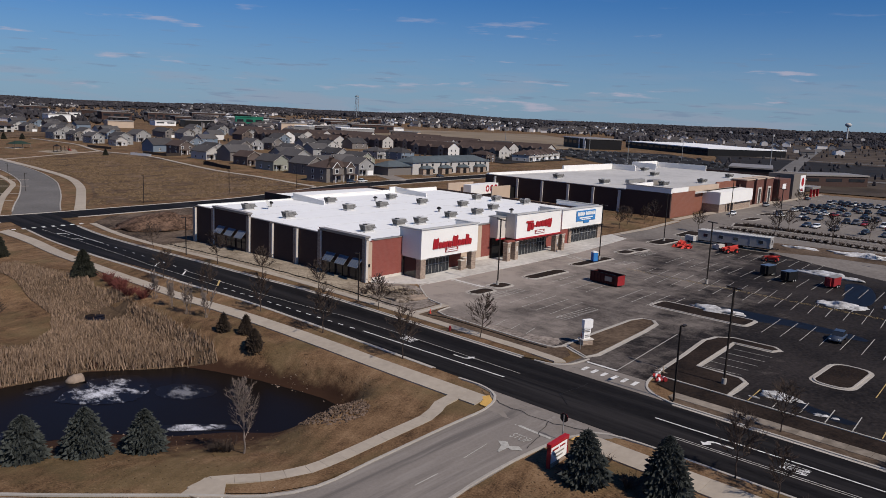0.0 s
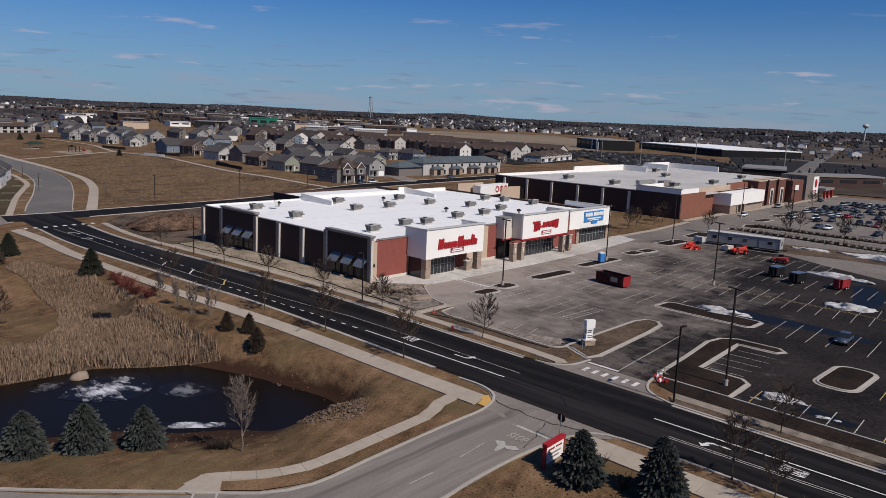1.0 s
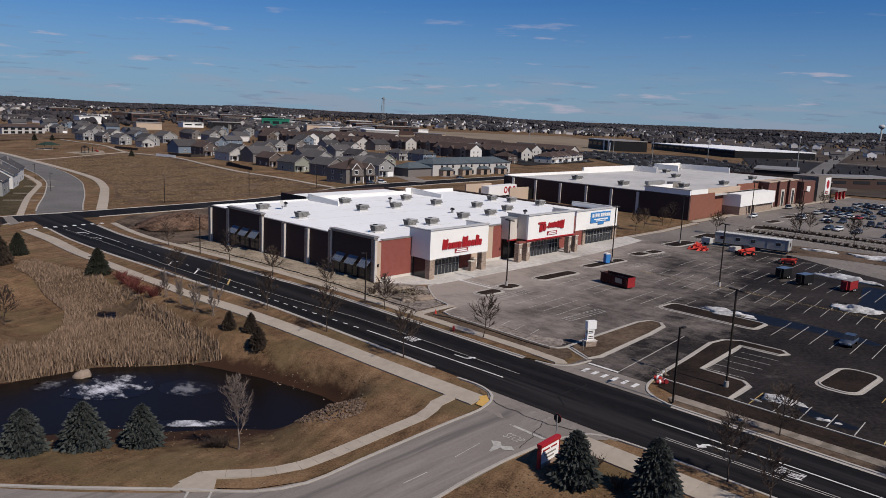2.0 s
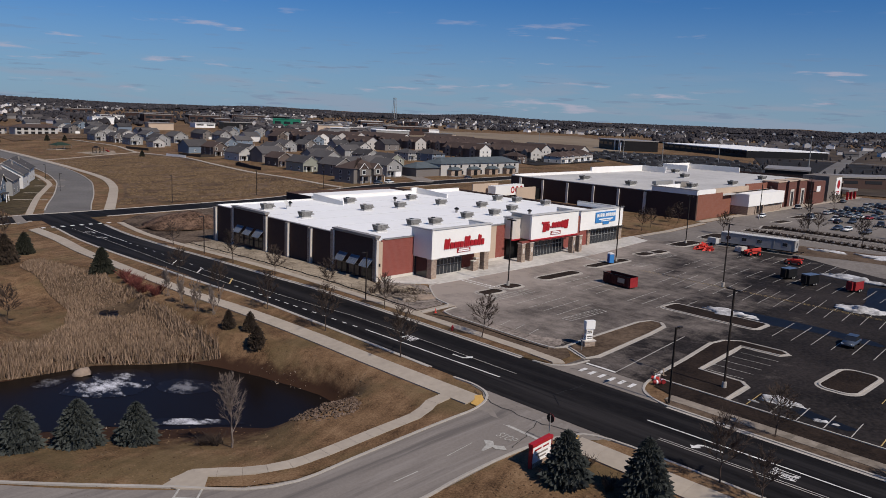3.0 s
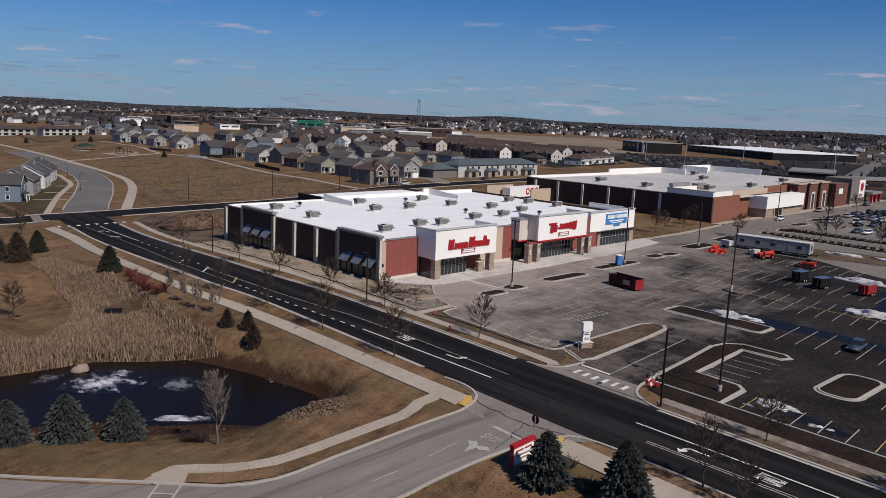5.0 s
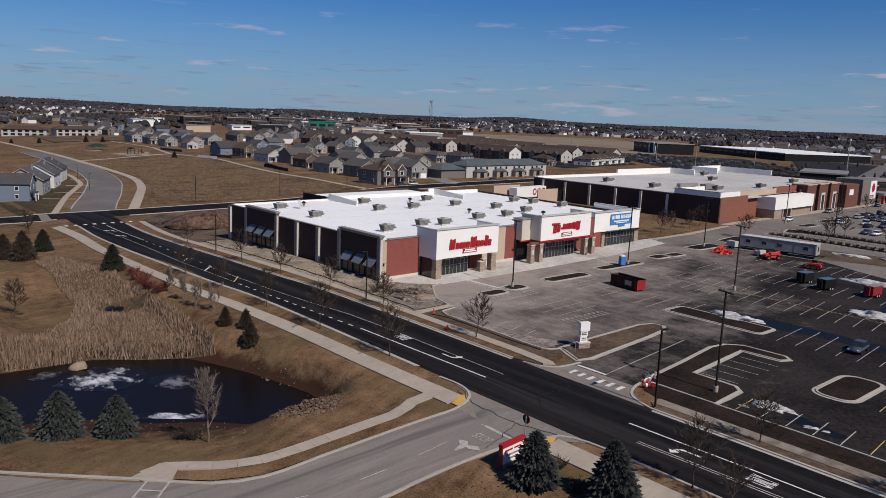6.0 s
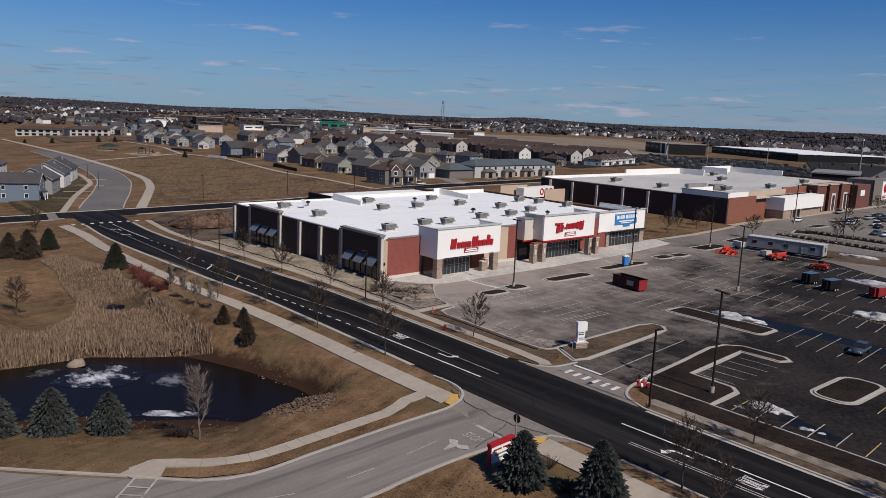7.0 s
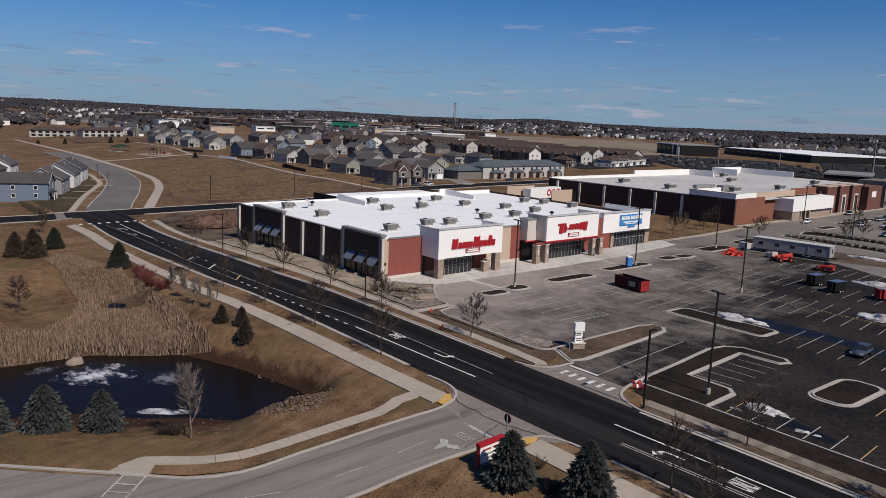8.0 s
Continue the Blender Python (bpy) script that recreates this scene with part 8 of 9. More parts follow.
s1 = shrub(1, 1.6, 1.7, M_REDTWIG, at(-34.6, 30.7), "dense red-twigged bare shrub")
for i, (x, y) in enumerate(((-35.4, 26.8), (-36.0, 22.4), (-36.3, 18.6), (-35.6, 15.0), (-35.0, 24.4))):
    copy_thing(s1, at(x, y, i * 50, 0, 1.0 + 0.15 * (i % 2)))
s2 = shrub(2, 1.3, 1.3, M_BARK, at(-54.3, -40.9), "low bare brown shrub", 60)
for i, (x, y) in enumerate(((-55.2, -40.2), (-31.2, -70.2), (-33.4, -74.2), (-27, -88), (-2.5, -13.0), (-4.0, -10.5), (-1.0, -11.5), (-6.2, -7.0), (-3.5, -5.2))):
    copy_thing(s2, at(x, y, i * 40, 0, 0.75 + 0.1 * (i % 4)))
s3 = shrub(3, 0.8, 0.9, M_BARK, at(134.4, -10.6, 0, 0.1), "small clipped brown shrub in the bed", 45, "bed_shrub", "bed shrubs")
for i in range(22):
    copy_thing(s3, at(134.3 + 0.3 * math.sin(i), -13 - i * 2.1, i * 33, 0.1, 1.3))
for i in range(20):
    copy_thing(s3, at(148.2 + 0.3 * math.sin(i) + 0.02 * i, -12.5 - i * 2.0, i * 33, 0.1, 1.3))


# ---- parked cars ----
def car(paint, m, tall=1.45, long=4.6, pickup=False, label=""):
    e = thing("car", label or f"{paint} car parked in the big store's lot", "car", m, "parked cars")
    P = M_CARS[paint]
    L, W = long / 2, 0.9
    prof = [(-L, 0.35), (-L, 0.8), (-L + 0.35, 0.92), (L - 1.2, 0.95), (L - 0.15, 0.78), (L, 0.6), (L, 0.35)]
    bm = bmesh.new()
    a = [bm.verts.new((x, -W, z)) for x, z in prof]
    b = [bm.verts.new((x, W, z)) for x, z in prof]
    bm.faces.new(a)
    bm.faces.new(b[::-1])
    for i in range(len(prof)):
        bm.faces.new((a[i], b[i], b[(i + 1) % len(prof)], a[(i + 1) % len(prof)]))
    bmesh.ops.recalc_face_normals(bm, faces=bm.faces[:])
    bmesh.ops.bevel(bm, geom=bm.edges[:], offset=0.09, segments=2, affect="EDGES")
    part("body", bm, P, e, flat=False)
    back = -L + (1.9 if pickup else 0.4)
    cab = [(back, 0.9), (back + 0.35, tall - 0.06), (L - 2.3, tall - 0.04), (L - 1.35, 0.93)]
    bm = bmesh.new()
    a = [bm.verts.new((x, -W + (0.08 if z < 1 else 0.2), z)) for x, z in cab]
    b = [bm.verts.new((x, W - (0.08 if z < 1 else 0.2), z)) for x, z in cab]
    bm.faces.new(a)
    bm.faces.new(b[::-1])
    for i in range(4):
        bm.faces.new((a[i], b[i], b[(i + 1) % 4], a[(i + 1) % 4]))
    bmesh.ops.recalc_face_normals(bm, faces=bm.faces[:])
    part("window_band", bm, M_GLASS, e)
    part("roof_panel", boxes((back + 0.33, L - 2.25, -W + 0.2, W - 0.2, tall - 0.06, tall)), P, e)
    for x in (-L + 0.9, L - 0.9):
        for s in (-1, 1):
            part("wheel", tube(bmesh.new(), (x, s * 0.8 - 0.1, 0.33), (x, s * 0.8 + 0.1, 0.33), 0.33, 0.33, 10), M_TYRE, e)
    for s in (-1, 1):
        part("headlight", boxes((L - 0.08, L + 0.02, s * 0.65 - 0.15, s * 0.65 + 0.15, 0.6, 0.75)), M_SIGNWHITE, e)
        part("tail_light", boxes((-L - 0.02, -L + 0.05, s * 0.7 - 0.12, s * 0.7 + 0.12, 0.6, 0.8)), M_RED, e)
    return e


car("blue", at(32.4, -72.9, 184, 0.06), 1.5, 4.7, label="blue-grey car parked between stall lines")
protoc = {}
cr = random.Random(5)
spots = []
for row, x0 in enumerate((166, 184, 189.5, 207, 212.5, 230, 235.5, 253, 258.5)):
    for k in range(20):
        spots.append((x0, -8 - 2.85 * k + 0.02 * (x0 - 166), 0 if row % 2 else 180))
for x, y, t in spots:
    dense = 0.28 + 0.5 * smooth(x, 170, 235) * (1 - smooth(-y, 10, 70))
    if cr.random() > dense:
        continue
    c = cr.choice(["black", "black", "grey", "grey", "silver", "white", "black", "blue", "black", "black", "grey", "red"])
    k = (c, cr.random() < 0.4)
    m = at(x + cr.uniform(-0.4, 0.4), y, t + cr.uniform(-3, 3), 0.06)
    if k in protoc:
        copy_thing(protoc[k], m)
    else:
        protoc[k] = car(c, m, 1.75 if k[1] else 1.45, 4.7)
copy_thing(protoc.get(("white", False)) or car("white", at(0, 0)), at(172, 1.8, 188, 0.06))
for x, y, t in ((215, 6.2, 5), (263, 6, 5), (119, 144.5, 6), (126, 145.3, 6), (180, 150, 6)):
    copy_thing(cr.choice(list(protoc.values())), at(x, y, t, 0.06))

# ---- farther land ----
def patch(name, pts, up, material, label, category="field", step=40):
    return setting(name, drape(pts, up, step), material, label, category)


def polar(deg, d):
    """A place in a direction (degrees from +x) and distance from the middle of the flight."""
    return (-88 + d * math.cos(radians(deg)), -110 + d * math.sin(radians(deg)))


patch("field_rough", [(6, 142), (20, 166), (32.5, 199), (41, 236), (45.5, 285), (48, 333), (55, 340), (80, 350), (104, 356), (107, 339), (110, 308), (104, 262), (99.3, 219.8), (99.6, 188.7), (97.5, 158), (97, 146), (60, 143)], 0.05, M_FIELD, "rough field of matted brown grass", step=8)
M_DULLFIELD = mat("dull_winter_field", (0.042, 0.032, 0.025), 0.95, 0.3, 0.03, 0.006, 0.1, crisp=0.12, tint=(0.105, 0.080, 0.060), spec=0.1)
M_PALEFIELD = mat("pale_stubble", (0.20, 0.15, 0.098), 0.95, 0.3, 0.02, 0.004, 0.1, tint=(0.27, 0.21, 0.145))
patch("field_stubble", [polar(49, 800), polar(40, 760), polar(33, 800), polar(31, 1000), polar(36, 1350), polar(49, 1300)], 0.4, M_PALEFIELD, "pale stubble field beyond the houses")
patch("field_stubble", [polar(75, 640), polar(66, 700), polar(66, 900), polar(78, 900)], 0.4, M_FIELD, "brown field beyond the park")
patch("field_stubble", [polar(22, 420), polar(11, 420), polar(6, 1500), polar(24, 1500)], 0.4, M_DULLFIELD, "pale field beyond the stores")
walkway("path_park", curve_pts([(1.9, 133), (16.3, 167.5), (28.3, 198.5), (37.3, 233.8), (42, 284.8), (44.6, 332.5), (47.3, 388.6), (47.8, 457.5), (47.2, 575)], 6), 3.2, "curving concrete path along the residential street")
walkway("path_field", curve_pts([(99.3, 144), (99.7, 158), (101.6, 188.7), (101.1, 219.8), (106, 262), (112.4, 308), (109.1, 339), (106.2, 360.5), (112, 394), (118, 429), (116.5, 502)], 6), 2.2, "narrow concrete path behind the houses")
walkway("path_park_cross", curve_pts([(45.6, 338), (54.2, 343), (79.1, 353), (106.2, 360.5)], 5), 2.2, "narrow concrete path across the park")
for x, y in ((-16.7, 169.5), (-8.2, 188), (1.8, 209.5), (9.8, 232.5)):
    for o in (1.0,):
        a_ = (x + 0.47 * o + 0.88, y + 0.88 * o - 0.47)
        setting("house_walk", sweep(straight_pts([a_, (a_[0] + 9.2, a_[1] - 4.9)], 3), [(-0.8, 0.07), (0.8, 0.07)]), M_WALK, "short concrete walk to a house", "walk")
setting("front_lawn", drape(curve_pts([(-30, 134.5), (-22.5, 134.5), (-9.4, 169), (1.4, 196), (9.2, 217), (14.6, 251), (16, 270), (4, 270), (-2, 235), (-14, 205), (-28, 172)], 4, True), 0.05, 5), lawn("olive_lawn", (0.026, 0.020, 0.011), (0.062, 0.046, 0.025), (0.11, 0.081, 0.046), (0.050, 0.042, 0.020)), "darker olive lawn before the houses", "lawn")
walkway("path_houses", curve_pts([(-21, 133.5), (-7.5, 171.3), (3, 197), (10.7, 217.1), (16.5, 251.7), (17, 264.7)], 4), 1.9, "narrow concrete path before the houses")
setting("playground_surface", drape([(77.9, 385), (100, 382), (92, 356), (80, 362)], 0.1, 8), M_STRAW, "pale sanded playground surface", "playground")
play = thing("climbing_frame", "dark playground climbing frame on pale sand", "playground", at(88, 372, 20))
for x in (-4, -1.5, 1.5, 4):
    for y in (-1.5, 1.5):
        part("post", boxes((x - 0.1, x + 0.1, y - 0.1, y + 0.1, -0.2, 3.2)), M_DARKMETAL, play)
part("deck", boxes((-4, -1.5, -1.5, 1.5, 1.4, 1.6)), M_WOOD, play)
part("deck", boxes((1.5, 4, -1.5, 1.5, 1.8, 2.0)), M_WOOD, play)
part("bridge", boxes((-1.5, 1.5, -0.6, 0.6, 1.5, 1.65)), M_WOOD, play)
part("slide", tube(bmesh.new(), (4, 0, 1.9), (7.2, 0, 0.2), 0.5, 0.5, 6), M_REDPAINT, play)
part("roof", tube(bmesh.new(), (-2.75, 0, 3.2), (-2.75, 0, 4.4), 2.2, 0.05, 4), M_DARKMETAL, play)
M_DARKGREEN = mat("dark_green_roof", (0.022, 0.04, 0.028), 0.7, 0.2, 2.0, 0.2, 0.1)
gz = thing("park_shelter", "open park shelter with low dark green roof", "shelter", at(79.6, 416, 20))
bm = bmesh.new()
c4 = [bm.verts.new(p) for p in ((-6, -4, 2.6), (6, -4, 2.6), (6, 4, 2.6), (-6, 4, 2.6))]
t2 = [bm.verts.new((-2, 0, 4.4)), bm.verts.new((2, 0, 4.4))]
for f in ((c4[0], c4[1], t2[1], t2[0]), (c4[1], c4[2], t2[1]), (c4[2], c4[3], t2[0], t2[1]), (c4[3], c4[0], t2[0]), c4[::-1]):
    bm.faces.new(f)
part("roof", bm, M_DARKGREEN, gz)
for x in (-5.4, 0, 5.4):
    for y in (-3.5, 3.5):
        part("post", boxes((x - 0.12, x + 0.12, y - 0.12, y + 0.12, -0.2, 2.6)), M_WOOD, gz)
part("slab", boxes((-6.5, 6.5, -4.5, 4.5, -0.5, 0.12)), M_WALK, gz)


M_WOODFLOOR = mat("woodland_floor", (0.024, 0.020, 0.021), 0.95, 0.4, 0.02, 0.003, 0.0, tint=(0.045, 0.038, 0.037))
for nm, r0, r1, d0, d1 in (("woods_floor", 4, 30, 1650, 4300), ("woods_floor", 30, 48, 1650, 4300), ("woods_floor", 48, 88, 2100, 4300)):
    patch(nm, [polar(r0 + (r1 - r0) * k / 8, d0 * (1 + 0.12 * math.sin(k * 2.1))) for k in range(9)] + [polar(r1 - (r1 - r0) * k / 8, d1) for k in range(9)], 0.8, M_WOODFLOOR, "dark leafless woodland beyond the fields", "woodland", 120)

# dark-framed commercial buildings beyond the stores
def block(name, label, centre, turn, long, deep, tall, wall, roof, bands=True, category="building"):
    e = thing(name, label, category, Matrix.Translation((*centre, h(*centre))) @ pose(0, 0, 0, 0, 0, turn))
    part("wall", boxes((-long / 2, long / 2, 0, deep, -2, tall)), wall, e)
    part("roof", boxes((-long / 2 - 0.5, long / 2 + 0.5, -0.5, deep + 0.5, tall, tall + 0.8)), roof, e)
    if bands:
        n = max(2, int(long / 12))
        for k in range(n):
            x = -long / 2 + long * (k + 0.15) / n
            part("window", boxes((x, x + long * 0.7 / n, -0.12, 0.0, tall * 0.5, tall * 0.78)), M_GLASS, e)
    return e


block("warehouse", "long dark warehouse with a broad white roof", (697, 298), 240, 160, 95, 7, M_DARKMETAL, M_ROOF)
wh = block("warehouse", "dark commercial block with pale portal frames", (622, 364), 237, 62, 40, 10.5, M_DARKMETAL, M_CAP)
for a_, b_, z0_, z1_ in ((-31, 26, 10.6, 11.4), (24.5, 26, -1, 10.6), (13, 14.2, -1, 10.6), (28.5, 29.5, -1, 9)):
    part("portal_frame", boxes((a_, b_, -1.4, -0.52, z0_, z1_)), M_SIGNWHITE, wh, "white portal frame")
block("service_building", "low dark service building with grey roof", (395, 70), 20, 42, 24, 6, M_DARKMETAL, M_CAP)
block("store_building_far", "low dark brick store with flat roof", (361, 24), -31, 46, 18, 6.0, M_DBRICK, M_CAP)
block("unfinished_building", "unfinished building wrapped in green sheathing", polar(57.3, 1130), -30, 38, 26, 13, M_GREENBLDG, M_GREENBLDG)
block("white_shed", "long low white shed", polar(61, 1060), -30, 34, 12, 6, M_SIGNWHITE, M_ROOFGREY, False)
for deg, d, L in ((50.5, 1150, 44), (48.5, 1050, 60), (63, 1300, 50), (66, 1250, 44), (60, 1450, 60), (71, 1500, 50)):
    block("apartment_block", "dark brick apartment block with flat roof", polar(deg, d), deg - 90 + 20, L, 18, 11, M_DBRICK, M_CAP)
for x, y, t in ((82, 612, -22), (118, 590, 6)):
    e = thing("row_house", "long cream row house with dark brown hipped roof", "row house", at(x, y, t))
    part("wall", boxes((-17, 17, 0, 12, -1.5, 5.6)), M_SIDINGS["cream"], e)
    bm = bmesh.new()
    c4 = [bm.verts.new(p) for p in ((-18, -1, 5.6), (18, -1, 5.6), (18, 13, 5.6), (-18, 13, 5.6))]
    t2 = [bm.verts.new((-11, 6, 8.2)), bm.verts.new((11, 6, 8.2))]
    for f in ((c4[0], c4[1], t2[1], t2[0]), (c4[1], c4[2], t2[1]), (c4[2], c4[3], t2[0], t2[1]), (c4[3], c4[0], t2[0])):
        bm.faces.new(f)
    part("roof", bm, M_SHINGLEBROWN, e)
    # flat black panels on the wall imitate the shade inside balconies
    for k in range(6):
        for z in (0.3, 3.2):
            part("balcony_recess", boxes((-15.5 + k * 5.4, -12.3 + k * 5.4, -0.08, 0.0, z, z + 1.9)), M_DARKMETAL, e)
# commercial buildings spread before the far suburb
kr = random.Random(31)
for i in range(34):
    deg, d = kr.uniform(46, 70), kr.uniform(900, 1500)
    wall_, roof_ = kr.choice([(M_DBRICK, M_CAP), (M_DARKMETAL, M_CAP), (M_SIGNWHITE, M_ROOFGREY), (M_TAN, M_CAP), (M_SIDINGS["grey"], M_ROOF), (M_DBRICK, M_ROOFGREY)])
    block("far_building", "distant low commercial building with flat roof", polar(deg, d), deg - 90 + kr.choice([-20, 20]), kr.uniform(18, 46), kr.uniform(12, 20), kr.uniform(5, 11), wall_, roof_, i % 2 == 0)
# slate-roofed row of town houses across the street
row = thing("town_house_row", "long town house row with slate-blue roof and stone porches", "row house", at(176, 163, 2))
part("wall", boxes((0, 62, 2, 15, -1, 6.0)), M_SIDINGS["cream"], row)
part("wing", boxes((-16, 0, 3, 14, -1, 4.2)), M_SIDINGS["taupe"], row)


def hip(bm, x0, x1, y0, y1, z, rise):
    m_ = (y1 - y0) / 2
    c_ = [bm.verts.new(p) for p in ((x0, y0, z), (x1, y0, z), (x1, y1, z), (x0, y1, z))]
    a_, b_ = bm.verts.new((x0 + m_, y0 + m_, z + rise)), bm.verts.new((x1 - m_, y0 + m_, z + rise))
    for f in ((c_[0], c_[1], b_, a_), (c_[1], c_[2], b_), (c_[2], c_[3], a_, b_), (c_[3], c_[0], a_), c_[::-1]):
        bm.faces.new(f)
    return bm


part("roof", hip(bmesh.new(), -0.6, 62.6, 1.4, 15.6, 6.0, 2.8), M_SHINGLEBLUE, row)
part("wing_roof", hip(bmesh.new(), -16.8, 1.2, 2.2, 14.8, 4.2, 2.6), M_SHINGLEBLUE, row)
for k in range(4):
    x = 5 + k * 14.5
    p = part("porch", boxes((x, x + 7.5, -0.6, 2.0, -1, 3.1)), M_STONE, row)
    part("porch_roof", hip(bmesh.new(), x - 0.5, x + 8, -1.1, 2.9, 3.1, 1.4), M_SHINGLEBLUE, p)
    # black sheet on the solid porch imitates a shaded opening
    part("porch_opening", boxes((x + 2.4, x + 5.0, -0.66, -0.6, -0.2, 2.6)), M_DARKMETAL, p)
    for dx in (1.0, 4.8, 9.2):
        part("window", boxes((x + dx, x + dx + 1.3, 1.93, 2.0, 3.9, 5.3)), M_GLASS, row)
    part("window", boxes((x + 9.4, x + 11.6, 1.93, 2.0, 0.4, 2.4)), M_GLASS, row)
for x, y, t, w, wall, kind in ((150, 170, 3, 10, "grey", "gable"), (143, 186, 94, 11, "grey", "gable")):
    put_house(x, y, t, w, 13, 6.0, wall, kind)
for k in range(5):
    put_house(345 + k * 13, 216 + k * 4, 14, 13, 13, 5.2, "cream", "hip", M_SHINGLEBROWN)

setting("estate_street", sweep(curve_pts([(147, 141), (155, 158), (166, 182), (172, 200)], 5), [(-4.6, 0.06), (0, 0.1), (4.6, 0.06)]), M_APRON, "pale concrete street into the estate", "road")
for pts in ([polar(25, 430), polar(17, 520), polar(8, 560), polar(2, 640)], [polar(24, 900), polar(14, 820), polar(4, 1000)], [polar(20, 470), polar(18.5, 800), polar(17, 1500)]):
    setting("far_road", sweep(curve_pts(pts, 25), [(-6, 0.5), (0, 0.6), (6, 0.5)]), M_STREET, "grey road across the far fields", "road")
patch("field_dark", [polar(23, 560), polar(15, 600), polar(6, 620), polar(4, 800), polar(14, 780), polar(24, 850)], 0.5, M_YARD, "dark ploughed field beyond the stores")

# lattice tower and water tower
tw = thing("radio_mast", "thin grey lattice mast on the skyline", "mast", Matrix.Translation((*polar(49.5, 2300), h(*polar(49.5, 2300)))))
bm = bmesh.new()
for s in ((-1, -1), (1, -1), (1, 1), (-1, 1)):
    tube(bm, (s[0] * 5, s[1] * 5, -2), (s[0] * 2.2, s[1] * 2.2, 64), 0.55, 0.45, 4)
for k in range(8):
    z0, z1 = k * 8, k * 8 + 8
    a0, a1 = 5 - 2.8 * z0 / 64, 5 - 2.8 * z1 / 64
    tube(bm, (-a0, -a0, z0), (a1, a1, z1), 0.3, 0.3, 3)
    tube(bm, (a0, -a0, z0), (-a1, a1, z1), 0.3, 0.3, 3)
part("lattice", bm, M_GREYMETAL, tw)
part("platform", boxes((-4, 4, -4, 4, 58, 60)), M_GREYMETAL, tw)
wtw = thing("water_tower", "pale water tower on the skyline", "water tower", Matrix.Translation((*polar(15.6, 2300), h(*polar(15.6, 2300)))))
part("stem", tube(bmesh.new(), (0, 0, -2), (0, 0, 34), 2.2, 2.0, 10), M_LIGHTMETAL, wtw)
bm = bmesh.new()
bmesh.ops.create_uvsphere(bm, u_segments=16, v_segments=8, radius=8, matrix=Matrix.Translation((0, 0, 38)) @ Matrix.Diagonal((1, 1, 0.7, 1)))
part("tank", bm, M_LIGHTMETAL, wtw)
mono = thing("monopole_mast", "tall slim grey monopole behind the big store", "mast", at(430, 84))
part("pole", tube(bmesh.new(), (0, 0, -1), (0, 0, 26), 0.42, 0.2, 8), M_GREYMETAL, mono)
part("antenna", boxes((-1.0, 1.0, -0.3, 0.3, 25, 26.2)), M_LIGHTMETAL, mono)
for x, y in ((470, 340), (455, 240), (430, 190), (520, 190)):
    m2 = copy_thing(mono, at(x, y, 40, 0, 0.75))

fr = random.Random(12)
# roads, yards and parked vehicles behind the stores and among the houses
for nm, pts in (("yard", [(330, 110), (480, 300), (560, 330), (620, 250), (420, 60)]), ("yard", [(300, 205), (330, 290), (400, 330), (470, 300), (400, 220)])):
    patch(nm, pts, 0.3, M_YARD, "dark asphalt yard behind the stores", "car park", 30)
for pts in ([(150, 166), (160, 215), (185, 300), (215, 420)], [(182, 158), (196, 206), (235, 300), (300, 430)], [(128, 190), (200, 215), (300, 250), (420, 330)], [(165, 262), (240, 300), (340, 360)]):
    setting("estate_street", sweep(curve_pts(pts, 6), [(-3.6, 0.06), (0, 0.12), (3.6, 0.06)]), M_OLDROAD, "pale grey street between the houses", "road")
vs, fs = [], []
for i in range(330):
    x, y = fr.uniform(300, 560), fr.uniform(90, 330)
    if not inside(x, y, [(330, 110), (480, 300), (560, 330), (620, 250), (420, 60)]) and not inside(x, y, [(300, 205), (330, 290), (400, 330), (470, 300), (400, 220)]):
        continue
    z, k = h(x, y) + 0.3, len(vs)
    a = fr.choice([0.3, 1.87])
    for px, py_, pz in ((-2.3, -0.9, 0.2), (2.3, -0.9, 0.2), (2.3, 0.9, 0.2), (-2.3, 0.9, 0.2), (-2.2, -0.9, 0.9), (2.2, -0.9, 0.9), (2.2, 0.9, 0.9), (-2.2, 0.9, 0.9), (-1.4, -0.7, 1.6), (1.0, -0.7, 1.6), (1.0, 0.7, 1.6), (-1.4, 0.7, 1.6)):
        vs.append((x + math.cos(a) * px - math.sin(a) * py_, y + math.sin(a) * px + math.cos(a) * py_, z + pz))
    for o in (0, 4):
        fs += [(k + o + q, k + o + (q + 1) % 4, k + o + 4 + (q + 1) % 4, k + o + 4 + q) for q in range(4)]
    fs.append((k + 8, k + 9, k + 10, k + 11))
me = bpy.data.meshes.new("far_vehicles")
me.from_pydata(vs, [], fs)
me.materials.append(M_FARCAR)
tagged(new("far_vehicles", me), "far rows of parked vehicles behind the stores", "vehicles", "", "stuff")

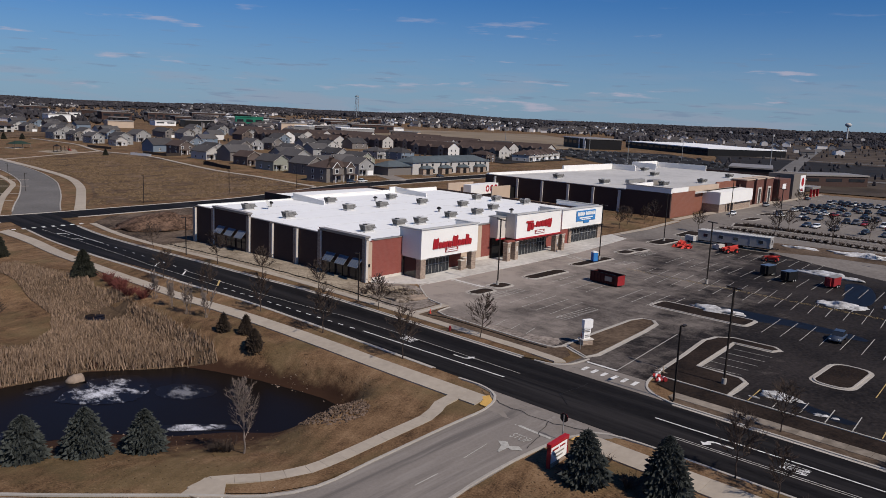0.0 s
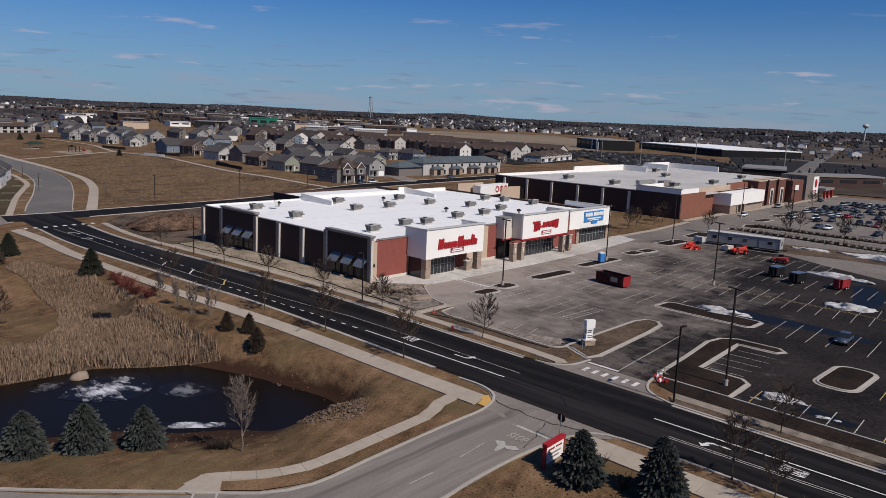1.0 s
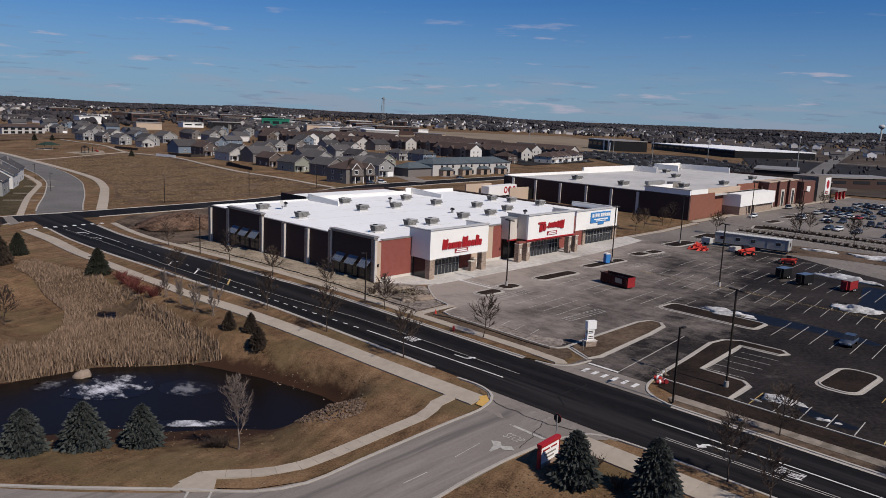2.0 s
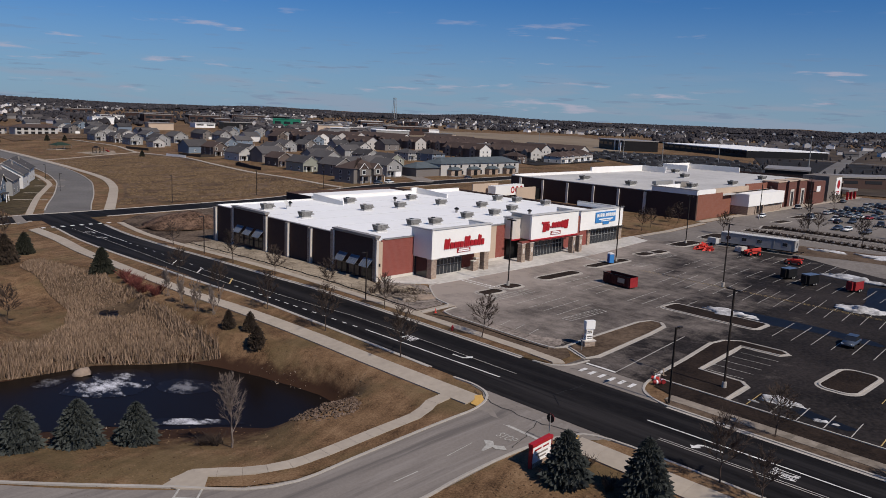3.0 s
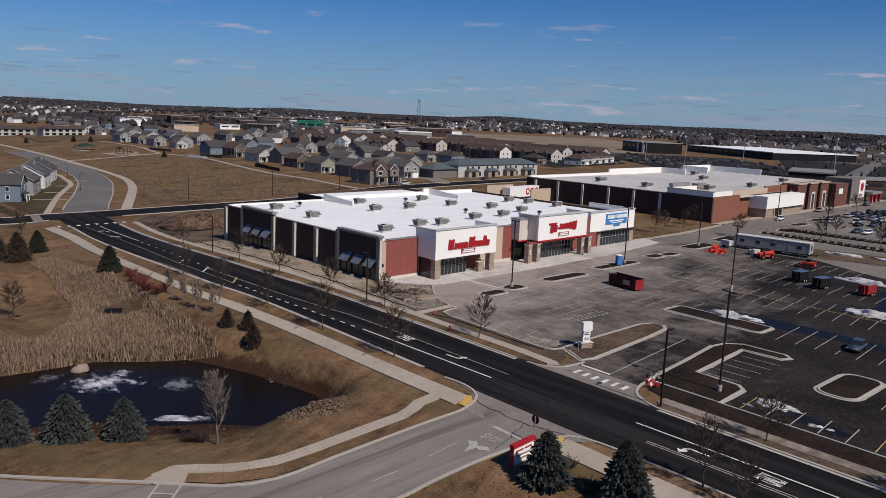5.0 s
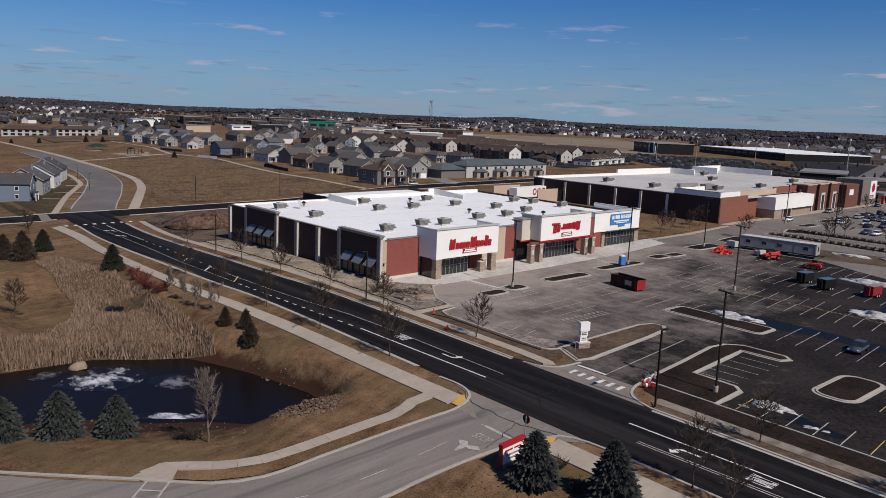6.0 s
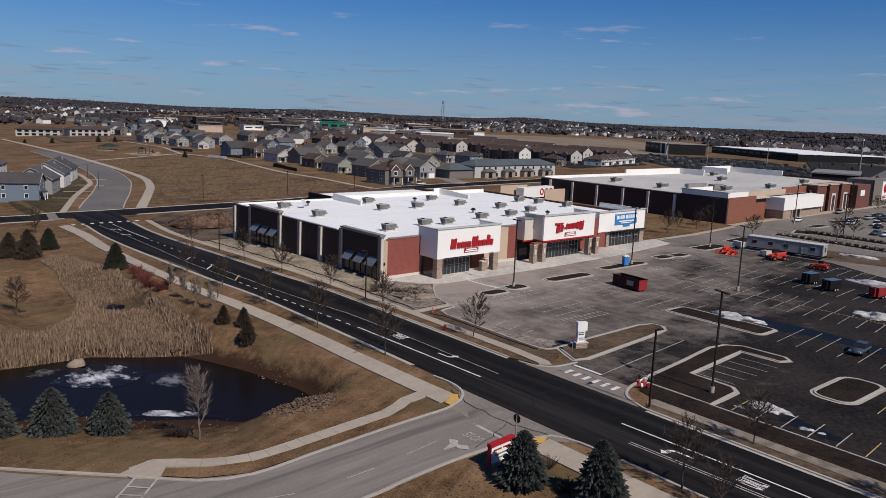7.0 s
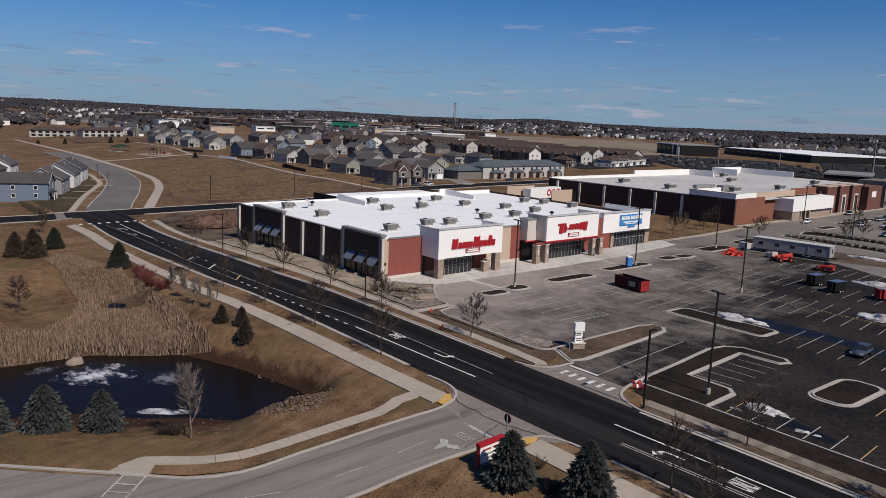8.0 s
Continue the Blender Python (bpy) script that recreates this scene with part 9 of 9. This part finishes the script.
# scattered far houses
vs, fs, mi = [], [], []
for i in range(3400):
    deg, d = fr.uniform(6, 84), 560 * 6 ** fr.random()
    if noise.noise(Vector((deg * 0.13, math.log(d) * 2.2, 5.0))) < -0.12:
        continue
    if deg > 60 and fr.random() < (0.75 if d < 1700 else 0.45):
        continue
    if d < 1000 or (30 < deg < 50 and d < 1500) or (deg < 30 and fr.random() < 0.6):
        continue
    x, y = polar(deg, d)
    z, a = h(x, y), fr.choice([0.4, 1.97]) + fr.uniform(-0.2, 0.2)
    w, l, e, r = fr.uniform(4, 6), fr.uniform(5, 8), fr.uniform(4.0, 5.8), fr.uniform(2.2, 3.4)
    k = len(vs)
    for px, py_, pz in ((-w, -l, -1), (w, -l, -1), (w, l, -1), (-w, l, -1), (-w, -l, e), (w, -l, e), (w, l, e), (-w, l, e), (0, -l, e + r), (0, l, e + r)):
        vs.append((x + math.cos(a) * px - math.sin(a) * py_, y + math.sin(a) * px + math.cos(a) * py_, z + pz))
    fs += [(k, k + 1, k + 5, k + 8, k + 4), (k + 2, k + 3, k + 7, k + 9, k + 6), (k + 1, k + 2, k + 6, k + 5), (k + 3, k, k + 4, k + 7)]
    mi += [0] * 4
    j = len(vs)
    for px, py_, pz in ((-w - 0.4, -l - 0.4, e - 0.1), (0, -l - 0.4, e + r + 0.15), (w + 0.4, -l - 0.4, e - 0.1), (-w - 0.4, l + 0.4, e - 0.1), (0, l + 0.4, e + r + 0.15), (w + 0.4, l + 0.4, e - 0.1)):
        vs.append((x + math.cos(a) * px - math.sin(a) * py_, y + math.sin(a) * px + math.cos(a) * py_, z + pz))
    fs += [(j, j + 1, j + 4, j + 3), (j + 1, j + 2, j + 5, j + 4)]
    mi += [1, 1]
me = bpy.data.meshes.new("far_houses")
me.from_pydata(vs, [], fs)
me.materials.append(M_FARWALL)
me.materials.append(M_FARROOF)
me.polygons.foreach_set("material_index", mi)
tagged(new("far_houses", me), "distant suburb of small gabled houses", "far houses", "", "stuff")

# far woods: many small bare crowns
vs, fs = [], []


def far_tree(x, y, w, t):
    z, k, n = h(x, y), len(vs), 5
    for lo, hi, q0 in ((0.3, 0.5, 1.0), (0.7, 0.92, 0.62)):
        for i in range(n):
            a = 6.283 * i / n + fr.uniform(-0.4, 0.4)
            q = w * q0 * fr.uniform(0.7, 1.1)
            vs.append((x + math.cos(a) * q, y + math.sin(a) * q, z + t * fr.uniform(lo, hi)))
    vs.append((x + fr.uniform(-w, w) * 0.3, y + fr.uniform(-w, w) * 0.3, z + t))
    vs.append((x, y, z - 0.5))
    for i in range(n):
        j = (i + 1) % n
        fs.extend(((k + i, k + j, k + n + j, k + n + i), (k + n + i, k + n + j, k + 2 * n), (k + j, k + i, k + 2 * n + 1)))


for i in range(15000):
    deg = fr.uniform(2, 90)
    d = 900 * (4300 / 900) ** fr.random()
    wood = noise.noise(Vector((deg * 0.16, math.log(d) * 3.0, 1.0))) + 0.5 * noise.noise(Vector((deg * 0.5, math.log(d) * 8.0, 2.0)))
    ridge = d > 2300
    if wood < (0.34 if not ridge else -0.2 - 0.25 * (d > 3000)) or (d < 1500 and 31 < deg < 50):
        continue
    x, y = polar(deg, d)
    far_tree(x, y, fr.uniform(3.5, 7), fr.uniform(6, 10))
for i in range(5200):
    deg, d = fr.uniform(30, 88), 1020 * 2.2 ** fr.random()
    if (deg < 50 and d < 1480) or noise.noise(Vector((deg * 0.3, math.log(d) * 6.0, 7.0))) + fr.uniform(-0.3, 0.3) < 0:
        continue
    x, y = polar(deg, d)
    far_tree(x, y, fr.uniform(2.0, 4.5), fr.uniform(4, 8))
for i in range(15000):
    deg, d = fr.uniform(2, 90), fr.uniform(2300, 4200)
    x, y = polar(deg, d)
    far_tree(x, y, fr.uniform(5, 10), fr.uniform(6, 10))
for i in range(1700):
    deg, d = fr.uniform(4, 36), fr.uniform(1450, 2200)
    x, y = polar(deg, d)
    far_tree(x, y, fr.uniform(1.5, 3.5), fr.uniform(3, 7))
for i in range(800):
    deg, d = fr.uniform(4, 29), 470 * 3.0 ** fr.random()
    if noise.noise(Vector((deg * 0.35, math.log(d) * 5.0, 3.0))) + fr.uniform(-0.25, 0.25) < 0.08:
        continue
    x, y = polar(deg, d)
    if inside(x, y, [(560, 190), (720, 190), (880, 330), (700, 440), (560, 400)]):
        continue
    far_tree(x, y, fr.uniform(0.7, 1.8), fr.uniform(2, 4.5))
for i in range(170):
    x, y = fr.uniform(170, 520), fr.uniform(230, 560)
    far_tree(x, y, fr.uniform(0.8, 1.6), fr.uniform(2, 4))
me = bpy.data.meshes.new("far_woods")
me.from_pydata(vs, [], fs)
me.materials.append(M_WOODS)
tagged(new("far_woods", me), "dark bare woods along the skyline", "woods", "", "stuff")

# clumps of matted grass in the rough field
vs, fs = [], []
FIELD = [(8, 143), (21, 165), (34, 200), (43, 245), (48, 330), (82, 345), (104, 335), (106, 290), (98, 222), (97, 148), (60, 145)]
n_tufts = 0
while n_tufts < 11000:
    x, y = fr.uniform(7, 107), fr.uniform(143, 345)
    if not inside(x, y, FIELD) or noise.noise(Vector((x * 0.07, y * 0.16, 4.0))) + fr.uniform(-0.35, 0.35) < 0.0:
        continue
    n_tufts += 1
    z, k, w, t = h(x, y), len(vs), fr.uniform(0.3, 0.9), fr.uniform(0.15, 0.55)
    for q in range(4):
        a = 1.571 * q + fr.uniform(-0.4, 0.4)
        vs.append((x + w * math.cos(a), y + w * math.sin(a), z))
    vs.append((x + fr.uniform(-0.2, 0.2), y + fr.uniform(-0.2, 0.2), z + t))
    fs += [(k + q, k + (q + 1) % 4, k + 4) for q in range(4)]
me = bpy.data.meshes.new("field_clumps")
me.from_pydata(vs, [], fs)
me.materials.append(M_TUFT)
tagged(new("field_clumps", me), "clumps of matted dead grass in the field", "grass", "", "stuff")
# pale stones along the pond's edge
vs, fs = [], []
for i in range(420):
    if i % 3:
        x, y = fr.gauss(-38.5, 1.6), fr.gauss(-29, 3.5)
    else:
        x, y = fr.uniform(-72, -38), fr.uniform(-36, -8)
    g = pond_gap(x, y)
    if g < -0.6 or g > 2.2:
        continue
    z, k, w = max(h(x, y), WATER_Z), len(vs), fr.uniform(0.04, 0.12)
    vs += [(x - w, y, z), (x, y - w, z), (x + w, y, z), (x, y + w, z), (x, y, z + w * 0.8)]
    fs += [(k + q, k + (q + 1) % 4, k + 4) for q in range(4)]
me = bpy.data.meshes.new("shore_stones")
me.from_pydata(vs, [], fs)
me.materials.append(M_ROCK)
tagged(new("shore_stones", me), "scattered pale stones at the pond edge", "stones", "", "stuff")
